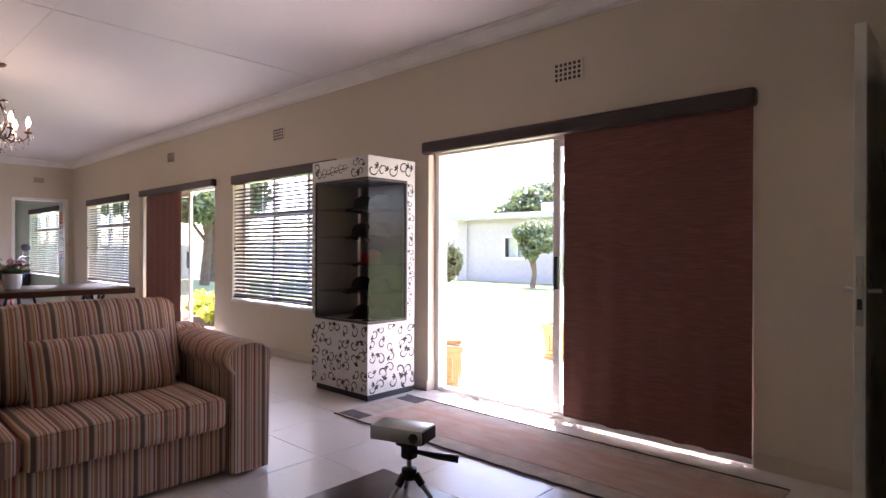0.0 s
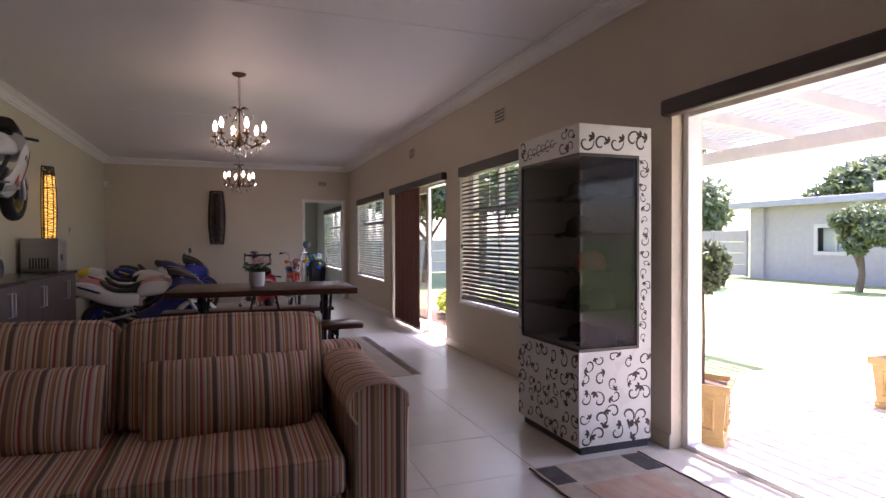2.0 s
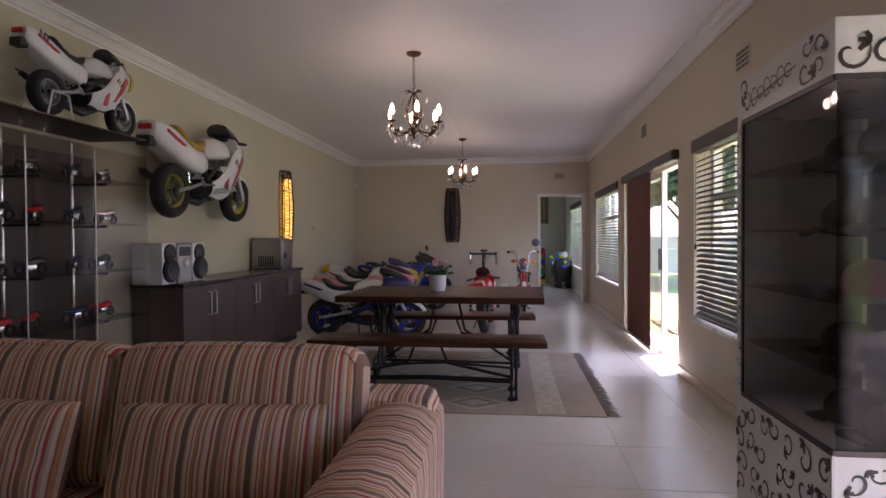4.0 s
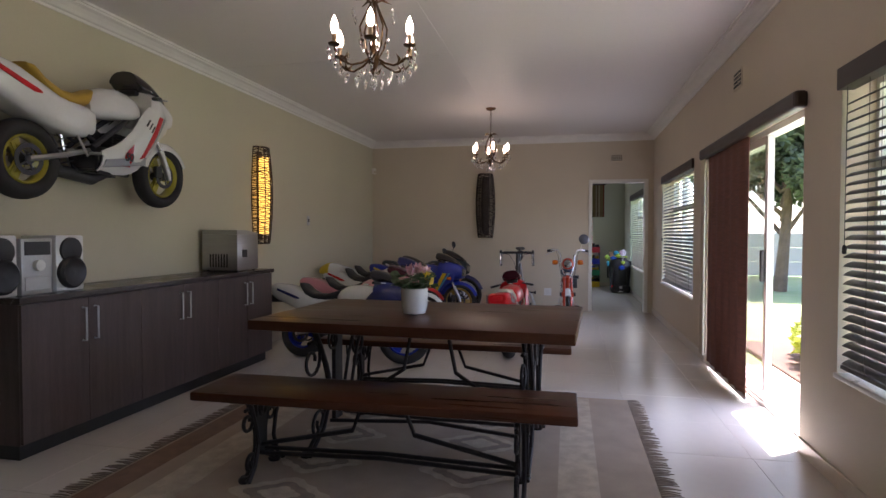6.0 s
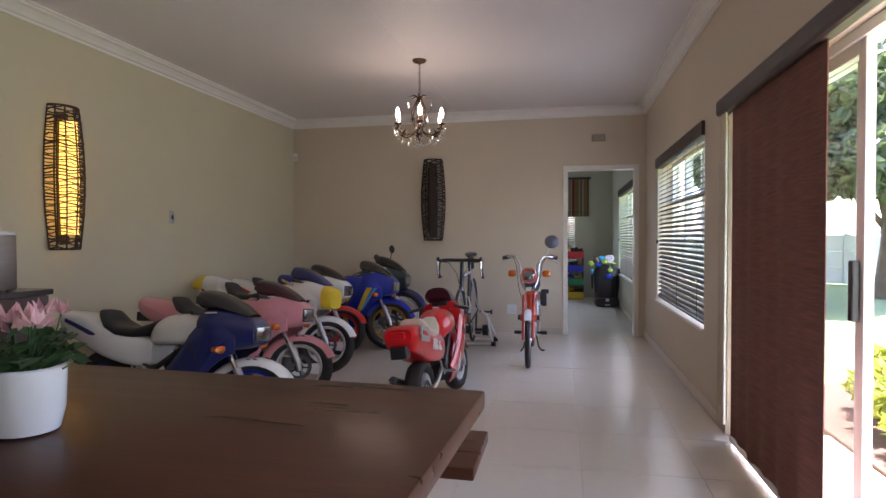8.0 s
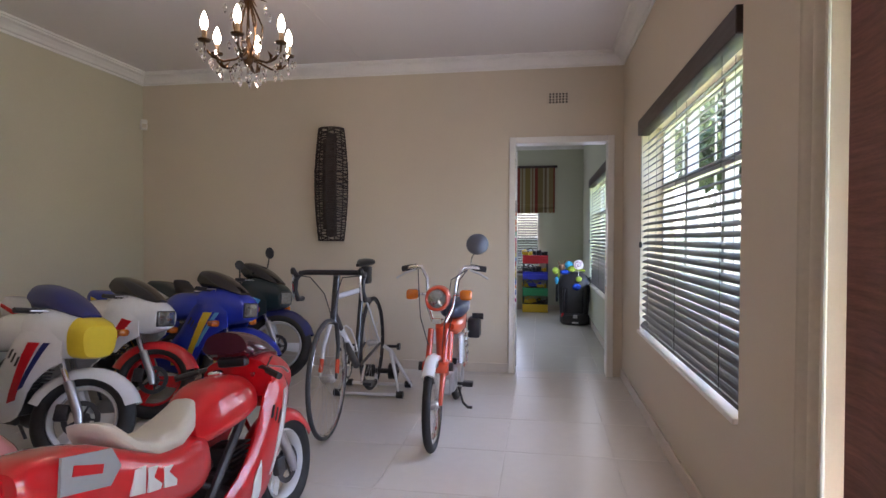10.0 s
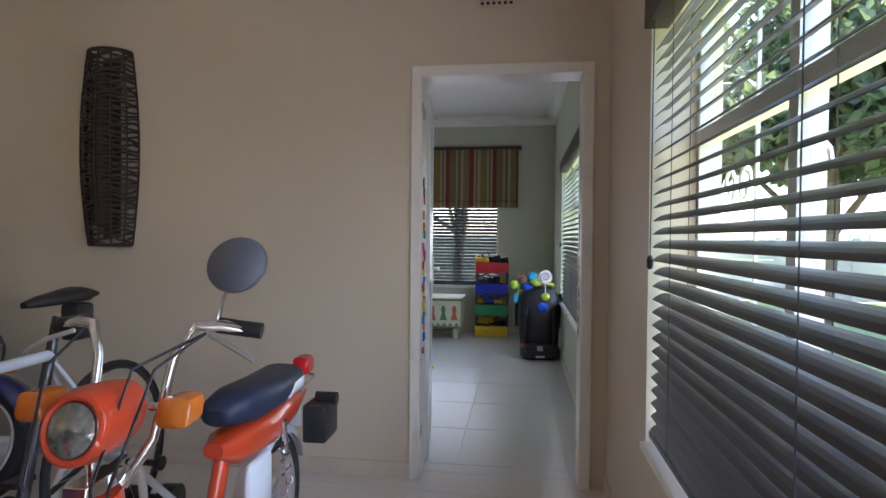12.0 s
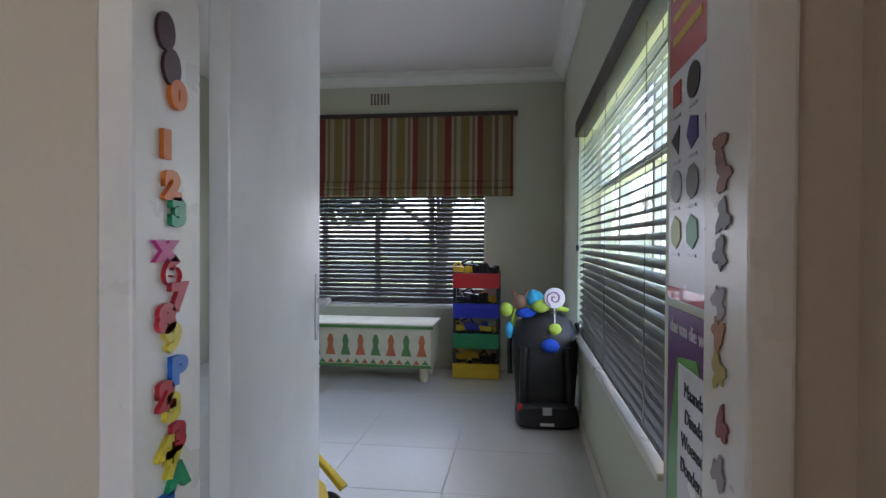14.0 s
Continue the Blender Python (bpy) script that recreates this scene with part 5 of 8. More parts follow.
    for s in (-1, 1):
        sp = part("side_fairing", cowl(UPPER + (LOWER if full else HALF_END), s), belly if full else nose, b, "", True)
        if full:
            side_mark(sp, "stripe", [(0.63, 0.27), (0.70, 0.27), (0.70, 0.44), (0.64, 0.37)], s, second)
            side_mark(sp, "stripe", [(0.78, 0.34), (0.83, 0.36), (1.00, 0.70), (0.94, 0.70)], s, second)
            side_mark(sp, "stripe", [(0.86, 0.42), (0.89, 0.44), (1.05, 0.70), (1.02, 0.70)], s, decal or second)
            for k in range(3):
                side_mark(sp, "air_slot", [(0.80 + 0.026 * k, 0.60 - 0.02 * k), (0.812 + 0.026 * k, 0.60 - 0.02 * k), (0.842 + 0.026 * k, 0.655 - 0.02 * k), (0.83 + 0.026 * k, 0.655 - 0.02 * k)], s, M_BLACK, 0.003)
            if fifty:
                lettering("50", 0.075, pose(0.66, s * 0.181, 0.335, 96, 0, 0 if s < 0 else 180), fifty, sp, "number", 0.002)
        else:
            side_mark(sp, "stripe", [(0.93, 0.58), (0.96, 0.56), (1.06, 0.70), (1.00, 0.72)], s, decal or second)
        bm = hull([(-0.26, [(0, 0.773), (0.006, 0.772), (0.007, 0.765), (0.006, 0.745), (0, 0.743)]), (0.02, [(0, 0.67), (0.005, 0.669), (0.006, 0.655), (0.005, 0.63), (0, 0.628)]), (0.16, [(0, 0.625), (0.003, 0.624), (0.004, 0.615), (0.003, 0.60), (0, 0.598)])])
        part("tail_stripe", moved(bm, pose(0, s * 0.130, 0)), second, b)
    nf = part("nose_fairing", hull([(1.205, [(0, 0.795), (0.075, 0.79), (0.100, 0.745), (0.088, 0.655), (0, 0.645)]), (1.18, [(0, 0.825), (0.080, 0.818), (0.106, 0.75), (0.094, 0.64), (0, 0.63)]), (1.12, [(0, 0.862), (0.084, 0.85), (0.124, 0.765), (0.112, 0.62), (0, 0.605)]),
                                    (1.04, [(0, 0.895), (0.10, 0.878), (0.150, 0.785), (0.142, 0.605), (0, 0.595)]), (0.95, [(0, 0.905), (0.118, 0.892), (0.188, 0.80), (0.178, 0.63), (0, 0.62)]), (0.86, [(0, 0.885), (0.130, 0.875), (0.186, 0.81), (0.172, 0.70), (0, 0.69)])]), nose, b, "painted nose fairing", True)
    part("windscreen", hull([(1.15, [(0, 0.862), (0.045, 0.857), (0.07, 0.845), (0, 0.83)]), (1.10, [(0, 0.908), (0.062, 0.898), (0.102, 0.855), (0, 0.84)]), (1.02, [(0, 0.962), (0.078, 0.948), (0.122, 0.878), (0, 0.86)]), (0.93, [(0, 1.005), (0.088, 0.988), (0.135, 0.89), (0, 0.87)]),
                             (0.84, [(0, 1.030), (0.092, 1.012), (0.140, 0.885), (0, 0.87)]), (0.79, [(0, 1.032), (0.088, 1.014), (0.130, 0.93), (0, 0.92)])]), screen, b, "smoked windscreen", True)
    part("instrument_pod", boxes((0.82, 0.89, -0.075, 0.075, 0.85, 0.90), bevel=0.015), M_BLACK, b, "black instrument pod", True)
    if lamp:
        hl = part("headlight", boxes((1.19, 1.212, -0.082, 0.082, 0.662, 0.782), bevel=0.010), M_BLACK, b, "rectangular headlight", True)
        part("reflector", boxes((1.208, 1.217, -0.072, 0.072, 0.672, 0.772), bevel=0.004), M_LENS, hl, "clear glass headlight lens", True)
    else:
        part("number_panel", hull([(1.225, [(0, 0.80), (0.085, 0.795), (0.108, 0.745), (0.088, 0.63), (0, 0.62)]), (1.20, [(0, 0.825), (0.095, 0.82), (0.122, 0.75), (0.10, 0.615), (0, 0.605)]), (1.14, [(0, 0.85), (0.09, 0.845), (0.138, 0.77), (0.12, 0.62), (0, 0.61)])]), P_YELLOW, b, "yellow number panel", True)
    if indicators:
        for s in (-1, 1):
            q = part("indicator", lofted([(1.02, 0.60, 0.012, 0.01), (1.035, 0.60, 0.024, 0.04), (1.075, 0.60, 0.026, 0.042), (1.09, 0.60, 0.013, 0.02)], 10, 3, pose(0, s * 0.215, 0.02)), M_AMBER, b, "amber indicator", True)
            part("indicator_stem", tubed([(1.04, s * 0.14, 0.62), (1.05, s * 0.19, 0.62)], 0.009, 6), M_BLACK, q)
    if mirror:
        part("mirror", tube(lathed([(0.004, 0), (0.036, 0.003), (0.042, 0.012), (0.024, 0.026), (0.004, 0.03)], 14, pose(wb - 0.30, 0.20, 1.13, 80, 0, 60) @ Matrix.Diagonal((1.0, 1.35, 1, 1))), [(wb - 0.30, 0.17, 0.84), (wb - 0.30, 0.185, 0.98), (wb - 0.295, 0.20, 1.10)], 0.006, 6), M_BLACK, b, "oval mirror on a stalk", True)
        part("mirror", tube(lathed([(0.004, 0), (0.036, 0.003), (0.042, 0.012), (0.024, 0.026), (0.004, 0.03)], 14, pose(wb - 0.28, -0.22, 0.99, 80, 0, 60)), [(wb - 0.30, -0.17, 0.84), (wb - 0.29, -0.20, 0.97)], 0.006, 6), M_BLACK, b, "oval mirror on a stalk", True)
    for s in (-1, 1):
        part("control_cable", tubed([sm @ Vector((wb - 0.29, s * 0.17, 0.835)), (wb - 0.20, s * 0.15, 0.87), (wb - 0.24, s * 0.06, 0.78), (0.72, s * 0.05, 0.60)], 0.004, 5), M_BLACK, b)
    if stand:
        part("side_stand", tubed([(0.45, 0.09, 0.26), (0.40, 0.24, 0.008), (0.37, 0.25, 0.008)], 0.010, 6), M_DKMETAL, b)
    if number:
        for s in (-1, 1):
            pm = pose(-0.20, s * 0.121, 0.772, 74, 0, 0 if s < 0 else 180)
            lettering("10", 0.13, pm @ pose(0, 0, 0.008, 0, 0, -16 if s < 0 else 16), M_BLACK, b, "number", 0.003)
    # the bodywork sits low over the wheels
    wheels = {rear, front}
    for q in b.children_recursive:
        if q.type == "MESH" and q not in wheels and q.parent not in wheels:
            if q.data.name.split(".")[0] == "number":
                q.location.z = 0.3 + (q.location.z - 0.3) * low
            else:
                for v in q.data.vertices:
                    if v.co.z > 0.3:
                        v.co.z = 0.3 + (v.co.z - 0.3) * low
    return b


def lettering(text, size, m, material, parent, name="lettering", bold=0.0):
    cu = bpy.data.curves.new("text", "FONT")
    cu.body, cu.size, cu.align_x, cu.align_y, cu.extrude = text, size, "CENTER", "CENTER", 0.0008
    cu.offset = bold
    tmp = bpy.data.objects.new("text", cu)
    me = bpy.data.meshes.new_from_object(tmp)
    bpy.data.objects.remove(tmp)
    me.name = name
    me.materials.clear()
    me.materials.append(material)
    ob = new(name, me)
    ob.parent = parent
    ob.matrix_basis = m
    return ob


def parked(x, y, yaw, wb=1.14, lean=6, z=0.0, k=0.97):
    """Pose of a bike whose front wheel stands at (x, y)."""
    a = radians(yaw)
    return pose(x - k * wb * math.cos(a), y - k * wb * math.sin(a), z, 0, 0, yaw) @ pose(0, 0, 0, -lean, 0, 0) @ Matrix.Scale(k, 4)


sport_bike(parked(-8.3, 1.45, 84), "white and blue small race motorcycle with blue wheels", P_WHITE, P_NAVY, P_BLUE, nose=P_NAVY, belly=P_NAVY, tail=P_WHITE, guard=P_WHITE, steer=28, low=0.86)
sport_bike(parked(-9.14, 1.36, 84), "pink small sport motorcycle with white wheels", P_PINK, P_PINK, P_WHITE, screen=M_PURPLE, steer=34, decal=P_PINK, low=0.86)
sport_bike(parked(-10.03, 1.2, 80), "white, navy and yellow small race motorcycle", P_WHITE, P_RED, P_WHITE, screen=P_NAVY, lamp=False, seat=M_SEAT, tail=P_WHITE, steer=34, decal=P_NAVY, indicators=False, fifty=M_BLACK, hump=P_YELLOW, low=0.94)
sport_bike(parked(-10.85, 1.02, 80), "white and red small sport motorcycle with red wheels", P_WHITE, P_RED, P_RED, guard=P_RED, steer=34, full=False)
sport_bike(parked(-11.25, 1.42, 80), "blue small sport motorcycle with gold wheels", P_BLUE, P_YELLOW, P_GOLD, steer=34, decal=P_TEAL, r=0.28, low=0.96)
sport_bike(parked(-11.97, 1.36, 78), "black and green motorcycle with white wheels and a mirror", P_DARK, P_WHITE, P_WHITE, guard=P_NAVY, steer=26, full=False, r=0.30, mirror=True, decal=P_TEAL, screen=M_SMOKE, low=1.0)
red = sport_bike(parked(-9.76, 2.47, 177, 1.14, 7, k=0.84), "bright red small sport motorcycle with a cream seat", P_RED, P_WHITE, P_WHITE, seat=M_SEATW, r=0.26, screen=M_PURPLE, tail=P_RED, steer=-4, decal=P_WHITE, indicators=False, low=0.97, wide=1.14)
for s in (-1, 1):
    for nm, mm, out, off in (("silver_panel", P_GREY, [(-0.28, 0.695), (-0.10, 0.655), (-0.05, 0.70), (-0.08, 0.765), (-0.26, 0.80)], 0.1468), ("decal_bar", P_RED, [(-0.235, 0.735), (-0.13, 0.705), (-0.12, 0.73), (-0.225, 0.765)], 0.1502), ("decal_bar", P_WHITE, [(-0.03, 0.59), (0.03, 0.575), (0.045, 0.66), (0.0, 0.665)], 0.1542),
                             ("decal_bar", P_WHITE, [(0.045, 0.57), (0.10, 0.56), (0.11, 0.575), (0.075, 0.61), (0.10, 0.64), (0.055, 0.65)], 0.1542), ("decal_bar", P_WHITE, [(0.12, 0.555), (0.18, 0.54), (0.185, 0.56), (0.15, 0.60), (0.175, 0.615), (0.13, 0.625)], 0.1542)):
        part(nm, moved(slab(bmesh.new(), out, 0.010), pose(0, s * off, 0)), mm, red)
wallbike = sport_bike(pose(-5.78, -0.135, 1.445, 0, 0, 180) @ pose(0, 0, 0, 2, 0, 0) @ Matrix.Scale(0.98, 4), "white small sport motorcycle with yellow wheels hung on the wall", P_WHITE, P_RED, P_YRIM, seat=M_SEATY, r=0.25, wb=1.18, stand=False, group="display motorcycles", decal=P_GREY, indicators=False, fifty=M_BLACK)
part("wall_bracket", boxes((0.30, 0.34, 0.05, 0.26, 0.20, 0.24), (0.75, 0.79, 0.05, 0.26, 0.20, 0.24)), M_DKMETAL, wallbike)
for s in (-1, 1):
    side_mark(wallbike, "grey_lower_panel", [(0.48, 0.245), (0.86, 0.30), (0.86, 0.36), (0.48, 0.30)], s, P_GREY, 0.006, 9)
topbike = sport_bike(pose(-4.40, -0.08, 2.0, 0, 0, 180) @ pose(0, 0, 0.035, 0, 2.4, 0) @ Matrix.Scale(0.60, 4), "white and red race motorcycle number ten on a display case", P_WHITE, P_RED, P_GREY, r=0.24, wb=1.13, stand=False, group="display motorcycles", full=True, lamp=False, number=True, guard=P_WHITE, indicators=False, decal=P_RED)
part("paddock_stand", tube(tubed([(-0.16, 0.15, -0.05), (-0.10, 0.15, 0.22), (0.12, 0.15, 0.22), (0.18, 0.15, -0.05)], 0.011, 6), [(-0.16, -0.15, -0.05), (-0.10, -0.15, 0.22), (0.12, -0.15, 0.22), (0.18, -0.15, -0.05)], 0.011, 6), P_WHITE, topbike)


# ---- moped ----
def spoked(parent, name, x, r, w, m=None, n=28, rim=None, tyre=None, y=0):
    wm = pose(x, y, r)
    wm = m @ wm if m else wm
    wh = part(name, lathed([(0.014, -0.045), (0.025, -0.03), (0.025, 0.03), (0.014, 0.045)], 12, wm @ pose(0, 0, 0, 90)), M_SILVER, parent, "", True)
    part("tyre", torus(bmesh.new(), r - w * 0.5, w * 0.5, w * 0.55, 44, 10, wm), tyre or M_RUBBER, wh, "black rubber tyre", True)
    part("rim", torus(bmesh.new(), r - w * 1.05, w * 0.28, w * 0.42, 44, 8, wm), rim or M_CHROME, wh, "", True)
    bm = bmesh.new()
    for k in range(n):
        a = 2 * math.pi * k / n
        o = a + (0.5 if k % 2 else -0.5)
        s = 0.028 if k % 4 < 2 else -0.028
        tube(bm, [wm @ Vector((0.022 * math.cos(o), s, 0.022 * math.sin(o))), wm @ Vector(((r - w * 1.2) * math.cos(a), 0, (r - w * 1.2) * math.sin(a)))], 0.0014, 4)
    q = part("spokes", bm, M_SILVER, wh)
    q["kind"] = "stuff"
    return wh


mp = thing("moped", pose(-11.70, 2.965, 0, 0, 0, 0.9) @ Matrix.Diagonal((1, 0.78, 1.07, 1)), "orange step-through moped with chrome handlebars and round headlight", "moped")
wb = 1.10
spoked(mp, "rear_wheel", 0, 0.245, 0.055)
spoked(mp, "front_wheel", wb, 0.245, 0.055)
for s in (-1, 1):
    part("fork_leg", tubed([(wb, s * 0.055, 0.245), (wb - 0.06, s * 0.06, 0.40), (wb - 0.14, s * 0.06, 0.62)], [0.016, 0.024, 0.024], 10), P_ORANGE, mp, "orange painted fork", True)
    bar = part("handlebar", tubed([(wb - 0.15, s * 0.05, 0.66), (wb - 0.18, s * 0.10, 0.74), (wb - 0.20, s * 0.12, 0.90), (wb - 0.22, s * 0.17, 0.965), (wb - 0.24, s * 0.24, 0.965), (wb - 0.27, s * 0.33, 0.95)], 0.013, 10), M_CHROME, mp, "high chrome handlebar", True)
    part("grip", tubed([(wb - 0.245, s * 0.22, 0.965), (wb - 0.275, s * 0.345, 0.95)], 0.018, 10), M_BLACK, bar, "", True)
    part("lever", tubed([(wb - 0.21, s * 0.22, 0.95), (wb - 0.19, s * 0.30, 0.93), (wb - 0.20, s * 0.37, 0.90)], 0.006, 6), M_SILVER, bar, "", True)
    q = part("indicator", lofted([(wb - 0.17, 0.815, 0.015, 0.02), (wb - 0.16, 0.815, 0.038, 0.045), (wb - 0.10, 0.815, 0.040, 0.048), (wb - 0.09, 0.815, 0.03, 0.035)], 12, 4, pose(0, s * 0.21, 0)), M_AMBER, mp, "amber square indicator", True)
    part("indicator_stem", tubed([(wb - 0.14, s * 0.11, 0.815), (wb - 0.14, s * 0.17, 0.815)], 0.008, 6), M_CHROME, q)
    part("shock_absorber", tube(tubed([(0.02, s * 0.10, 0.27), (0.08, s * 0.10, 0.56)], 0.012, 8), [(0.035 + 0.0025 * k + 0.022 * math.cos(k * 1.3), s * 0.10 + 0.022 * math.sin(k * 1.3), 0.33 + 0.010 * k) for k in range(20)], 0.004, 5), M_CHROME, mp, "", True)
    part("pedal", tube(boxes((0.44, 0.50, s * 0.17 - 0.045, s * 0.17 + 0.045, 0.205, 0.235), bevel=0.006), [(0.47, s * 0.06, 0.22), (0.47, s * 0.14, 0.22)], 0.010, 6), M_BLACK, mp)
    part("swingarm", tubed([(0, s * 0.07, 0.245), (0.25, s * 0.08, 0.26), (0.45, s * 0.07, 0.28)], 0.015, 8), P_ORANGE, mp, "", True)
hl = part("headlight_shell", lofted([(wb - 0.20, 0.80, 0.03, 0.03), (wb - 0.16, 0.80, 0.085, 0.085), (wb - 0.06, 0.80, 0.098, 0.098), (wb - 0.03, 0.80, 0.092, 0.092)], 20, 2.2), P_ORANGE, mp, "orange headlight shell", True)
part("headlight_lens", lathed([(0.070, 0), (0.066, 0.014), (0.036, 0.026), (0.005, 0.03)], 22, pose(wb - 0.032, 0, 0.80, 0, 90, 0)), M_LENS, hl, "round glass headlight", True)
part("headlight_ring", moved(torus(bmesh.new(), 0.080, 0.013, 0.014, 26, 8), pose(wb - 0.03, 0, 0.80, 0, 0, 90)), P_ORANGE, hl, "", True)
part("number_board", boxes((wb - 0.17, wb - 0.05, -0.035, 0.035, 0.66, 0.69), bevel=0.004), M_CHROME, mp)
bm = bmesh.new()
rows = []
for k in range(10):
    a = radians(48 + k * 9)
    rows.append([bm.verts.new((wb + (0.262 + dz) * math.cos(a), y, 0.245 + (0.262 + dz) * math.sin(a))) for y, dz in ((-0.045, -0.02), (-0.04, 0), (0, 0.012), (0.04, 0), (0.045, -0.02), (0, 0.002))])
skin(bm, rows)
part("mudguard", bm, P_WHITE, mp, "white front mudguard", True)
rows = []
bm = bmesh.new()
for k in range(11):
    a = radians(20 + k * 14)
    rows.append([bm.verts.new(((0.265 + dz) * math.cos(a), y, 0.245 + (0.265 + dz) * math.sin(a))) for y, dz in ((-0.05, -0.025), (-0.045, 0), (0, 0.012), (0.045, 0), (0.05, -0.025), (0, 0.002))])
skin(bm, rows)
part("rear_mudguard", bm, P_WHITE, mp, "white rear mudguard", True)
part("frame", tube(tubed([(wb - 0.16, 0, 0.64), (wb - 0.25, 0, 0.44), (0.62, 0, 0.30), (0.42, 0, 0.30)], 0.032, 10), [(0.46, 0, 0.30), (0.36, 0, 0.55)], 0.03, 10), P_ORANGE, mp, "orange tubular frame", True)
part("fork_bridge", boxes((wb - 0.15, wb - 0.03, -0.10, 0.10, 0.40, 0.46), bevel=0.015), P_ORANGE, mp, "", True)
part("bridge_bumper", tubed([(wb - 0.08, -0.13, 0.43), (wb - 0.08, 0.13, 0.43)], 0.024, 10), M_BLACK, mp, "", True)
part("tail_body", lofted([(-0.26, 0.585, 0.03, 0.05), (-0.1, 0.565, 0.05, 0.085), (0.12, 0.545, 0.055, 0.10), (0.34, 0.555, 0.05, 0.08), (0.42, 0.57, 0.02, 0.04)], 14, 3), P_ORANGE, mp, "orange tail body", True)
part("seat", lofted([(-0.16, 0.655, 0.025, 0.08), (-0.1, 0.66, 0.05, 0.11), (0.08, 0.655, 0.052, 0.12), (0.26, 0.66, 0.055, 0.115), (0.38, 0.665, 0.04, 0.08), (0.41, 0.66, 0.02, 0.04)], 16, 2.8), mat("navy_vinyl_seat", (0.015, 0.022, 0.05), 0.45, bump=0.15), mp, "navy vinyl seat", True)
part("seat_panel", lofted([(-0.168, 0.65, 0.026, 0.082), (-0.1, 0.652, 0.050, 0.113), (0.0, 0.65, 0.035, 0.122), (0.06, 0.63, 0.01, 0.12)], 16, 2.8), P_WHITE, mp, "white seat back panel", True)
part("tail_light", lofted([(-0.37, 0.66, 0.015, 0.02), (-0.36, 0.66, 0.035, 0.045), (-0.29, 0.66, 0.035, 0.045), (-0.28, 0.655, 0.02, 0.03)], 10, 3.5), P_RED, mp, "red tail light", True)
part("grab_rail", tubed([(-0.12, 0.08, 0.60), (-0.30, 0.075, 0.625), (-0.33, 0, 0.63), (-0.30, -0.075, 0.625), (-0.12, -0.08, 0.60)], 0.006, 6), M_CHROME, mp, "", True)
part("saddle_box", boxes((-0.31, -0.14, 0.08, 0.20, 0.41, 0.55), bevel=0.012), M_BLACK, mp, "black saddle box", True)
part("box_handle", tubed([(-0.22, 0.12, 0.56), (-0.22, 0.23, 0.56)], 0.024, 10), M_BLACK, mp, "", True)
bm = boxes((0.36, 0.60, -0.07, 0.08, 0.19, 0.32), bevel=0.02)
lathe(bm, [(0.02, -0.02), (0.075, 0), (0.075, 0.05), (0.05, 0.06), (0.01, 0.065)], 18, pose(0.40, 0.06, 0.26, -90))
box(bm, 0.58, 0.71, -0.045, 0.045, 0.215, 0.295, 0.008)
eng = part("engine", bm, M_SILVER, mp, "finned alloy engine", True)
for k in range(7):
    part("cooling_fin", boxes((0.60 + k * 0.016, 0.606 + k * 0.016, -0.06, 0.06, 0.20, 0.31)), M_SILVER, eng)
part("white_side_cover", boxes((0.16, 0.34, 0.06, 0.10, 0.30, 0.50), bevel=0.025), P_WHITE, mp, "white side cover", True)
part("exhaust", tubed([(0.62, -0.06, 0.22), (0.5, -0.10, 0.16), (0.25, -0.12, 0.17), (-0.25, -0.13, 0.22)], [0.014, 0.018, 0.035, 0.033], 10), M_CHROME, mp, "", True)
part("kick_stand", tubed([(0.38, 0.06, 0.22), (0.28, 0.10, 0.05), (0.24, 0.14, 0.008), (0.24, 0.18, 0.008)], 0.010, 6), M_BLACK, mp)
part("kick_stand", tubed([(0.38, -0.06, 0.22), (0.34, -0.10, 0.05), (0.33, -0.14, 0.008)], 0.010, 6), M_BLACK, mp)
mr = part("mirror_arm", tubed([(wb - 0.24, 0.22, 0.97), (wb - 0.24, 0.23, 1.02), (wb - 0.23, 0.265, 1.07)], 0.006, 6), M_CHROME, mp, "", True)
part("mirror", lathed([(0.005, 0.03), (0.042, 0.026), (0.063, 0.012), (0.066, 0), (0.06, -0.004)], 24, pose(wb - 0.23, 0.275, 1.10, 0, 80, 8) @ Matrix.Scale(1.15, 4)), mat("grey_mirror_shell", (0.09, 0.095, 0.11), 0.45), mr, "round dark grey mirror", True)
for k, y in enumerate((-0.10, 0.06, 0.10)):
    part("control_cable", tubed([(wb - 0.22, (0.2 if y > 0 else -0.2), 0.95), (wb - 0.08, y * 1.6, 0.90), (wb - 0.02, y * 1.2, 0.70), (wb - 0.10, y * 0.6, 0.52)], 0.004, 5), M_BLACK, mp)

# the steering head is raked back: everything above the front wheel leans rearwards
for q in mp.children_recursive:
    if q.type == "MESH" and q.name.split(".")[0] not in ("front_wheel", "tyre", "rim", "spokes", "mudguard", "cooling_fin", "pedal"):
        for v in q.data.vertices:
            if v.co.x > 0.70 and v.co.z > 0.26:
                v.co.x -= 0.20 * (v.co.z - 0.26) * min(1.0, (v.co.x - 0.70) / 0.1)
        # the lamps and the mirror stay round
        if q.name.split(".")[0] in ("headlight_shell", "headlight_lens", "headlight_ring", "mirror", "indicator"):
            vs = [v.co for v in q.data.vertices]
            cy, cz = (min(v.y for v in vs) + max(v.y for v in vs)) / 2, (min(v.z for v in vs) + max(v.z for v in vs)) / 2
            ky, kz = (1.0, 0.74) if q.name.startswith("headlight") else (1.0, 0.72) if q.name.startswith("indicator") else (1.2, 0.83)
            for v in vs:
                v.y, v.z = cy + (v.y - cy) * ky, cz + (v.z - cz) * kz

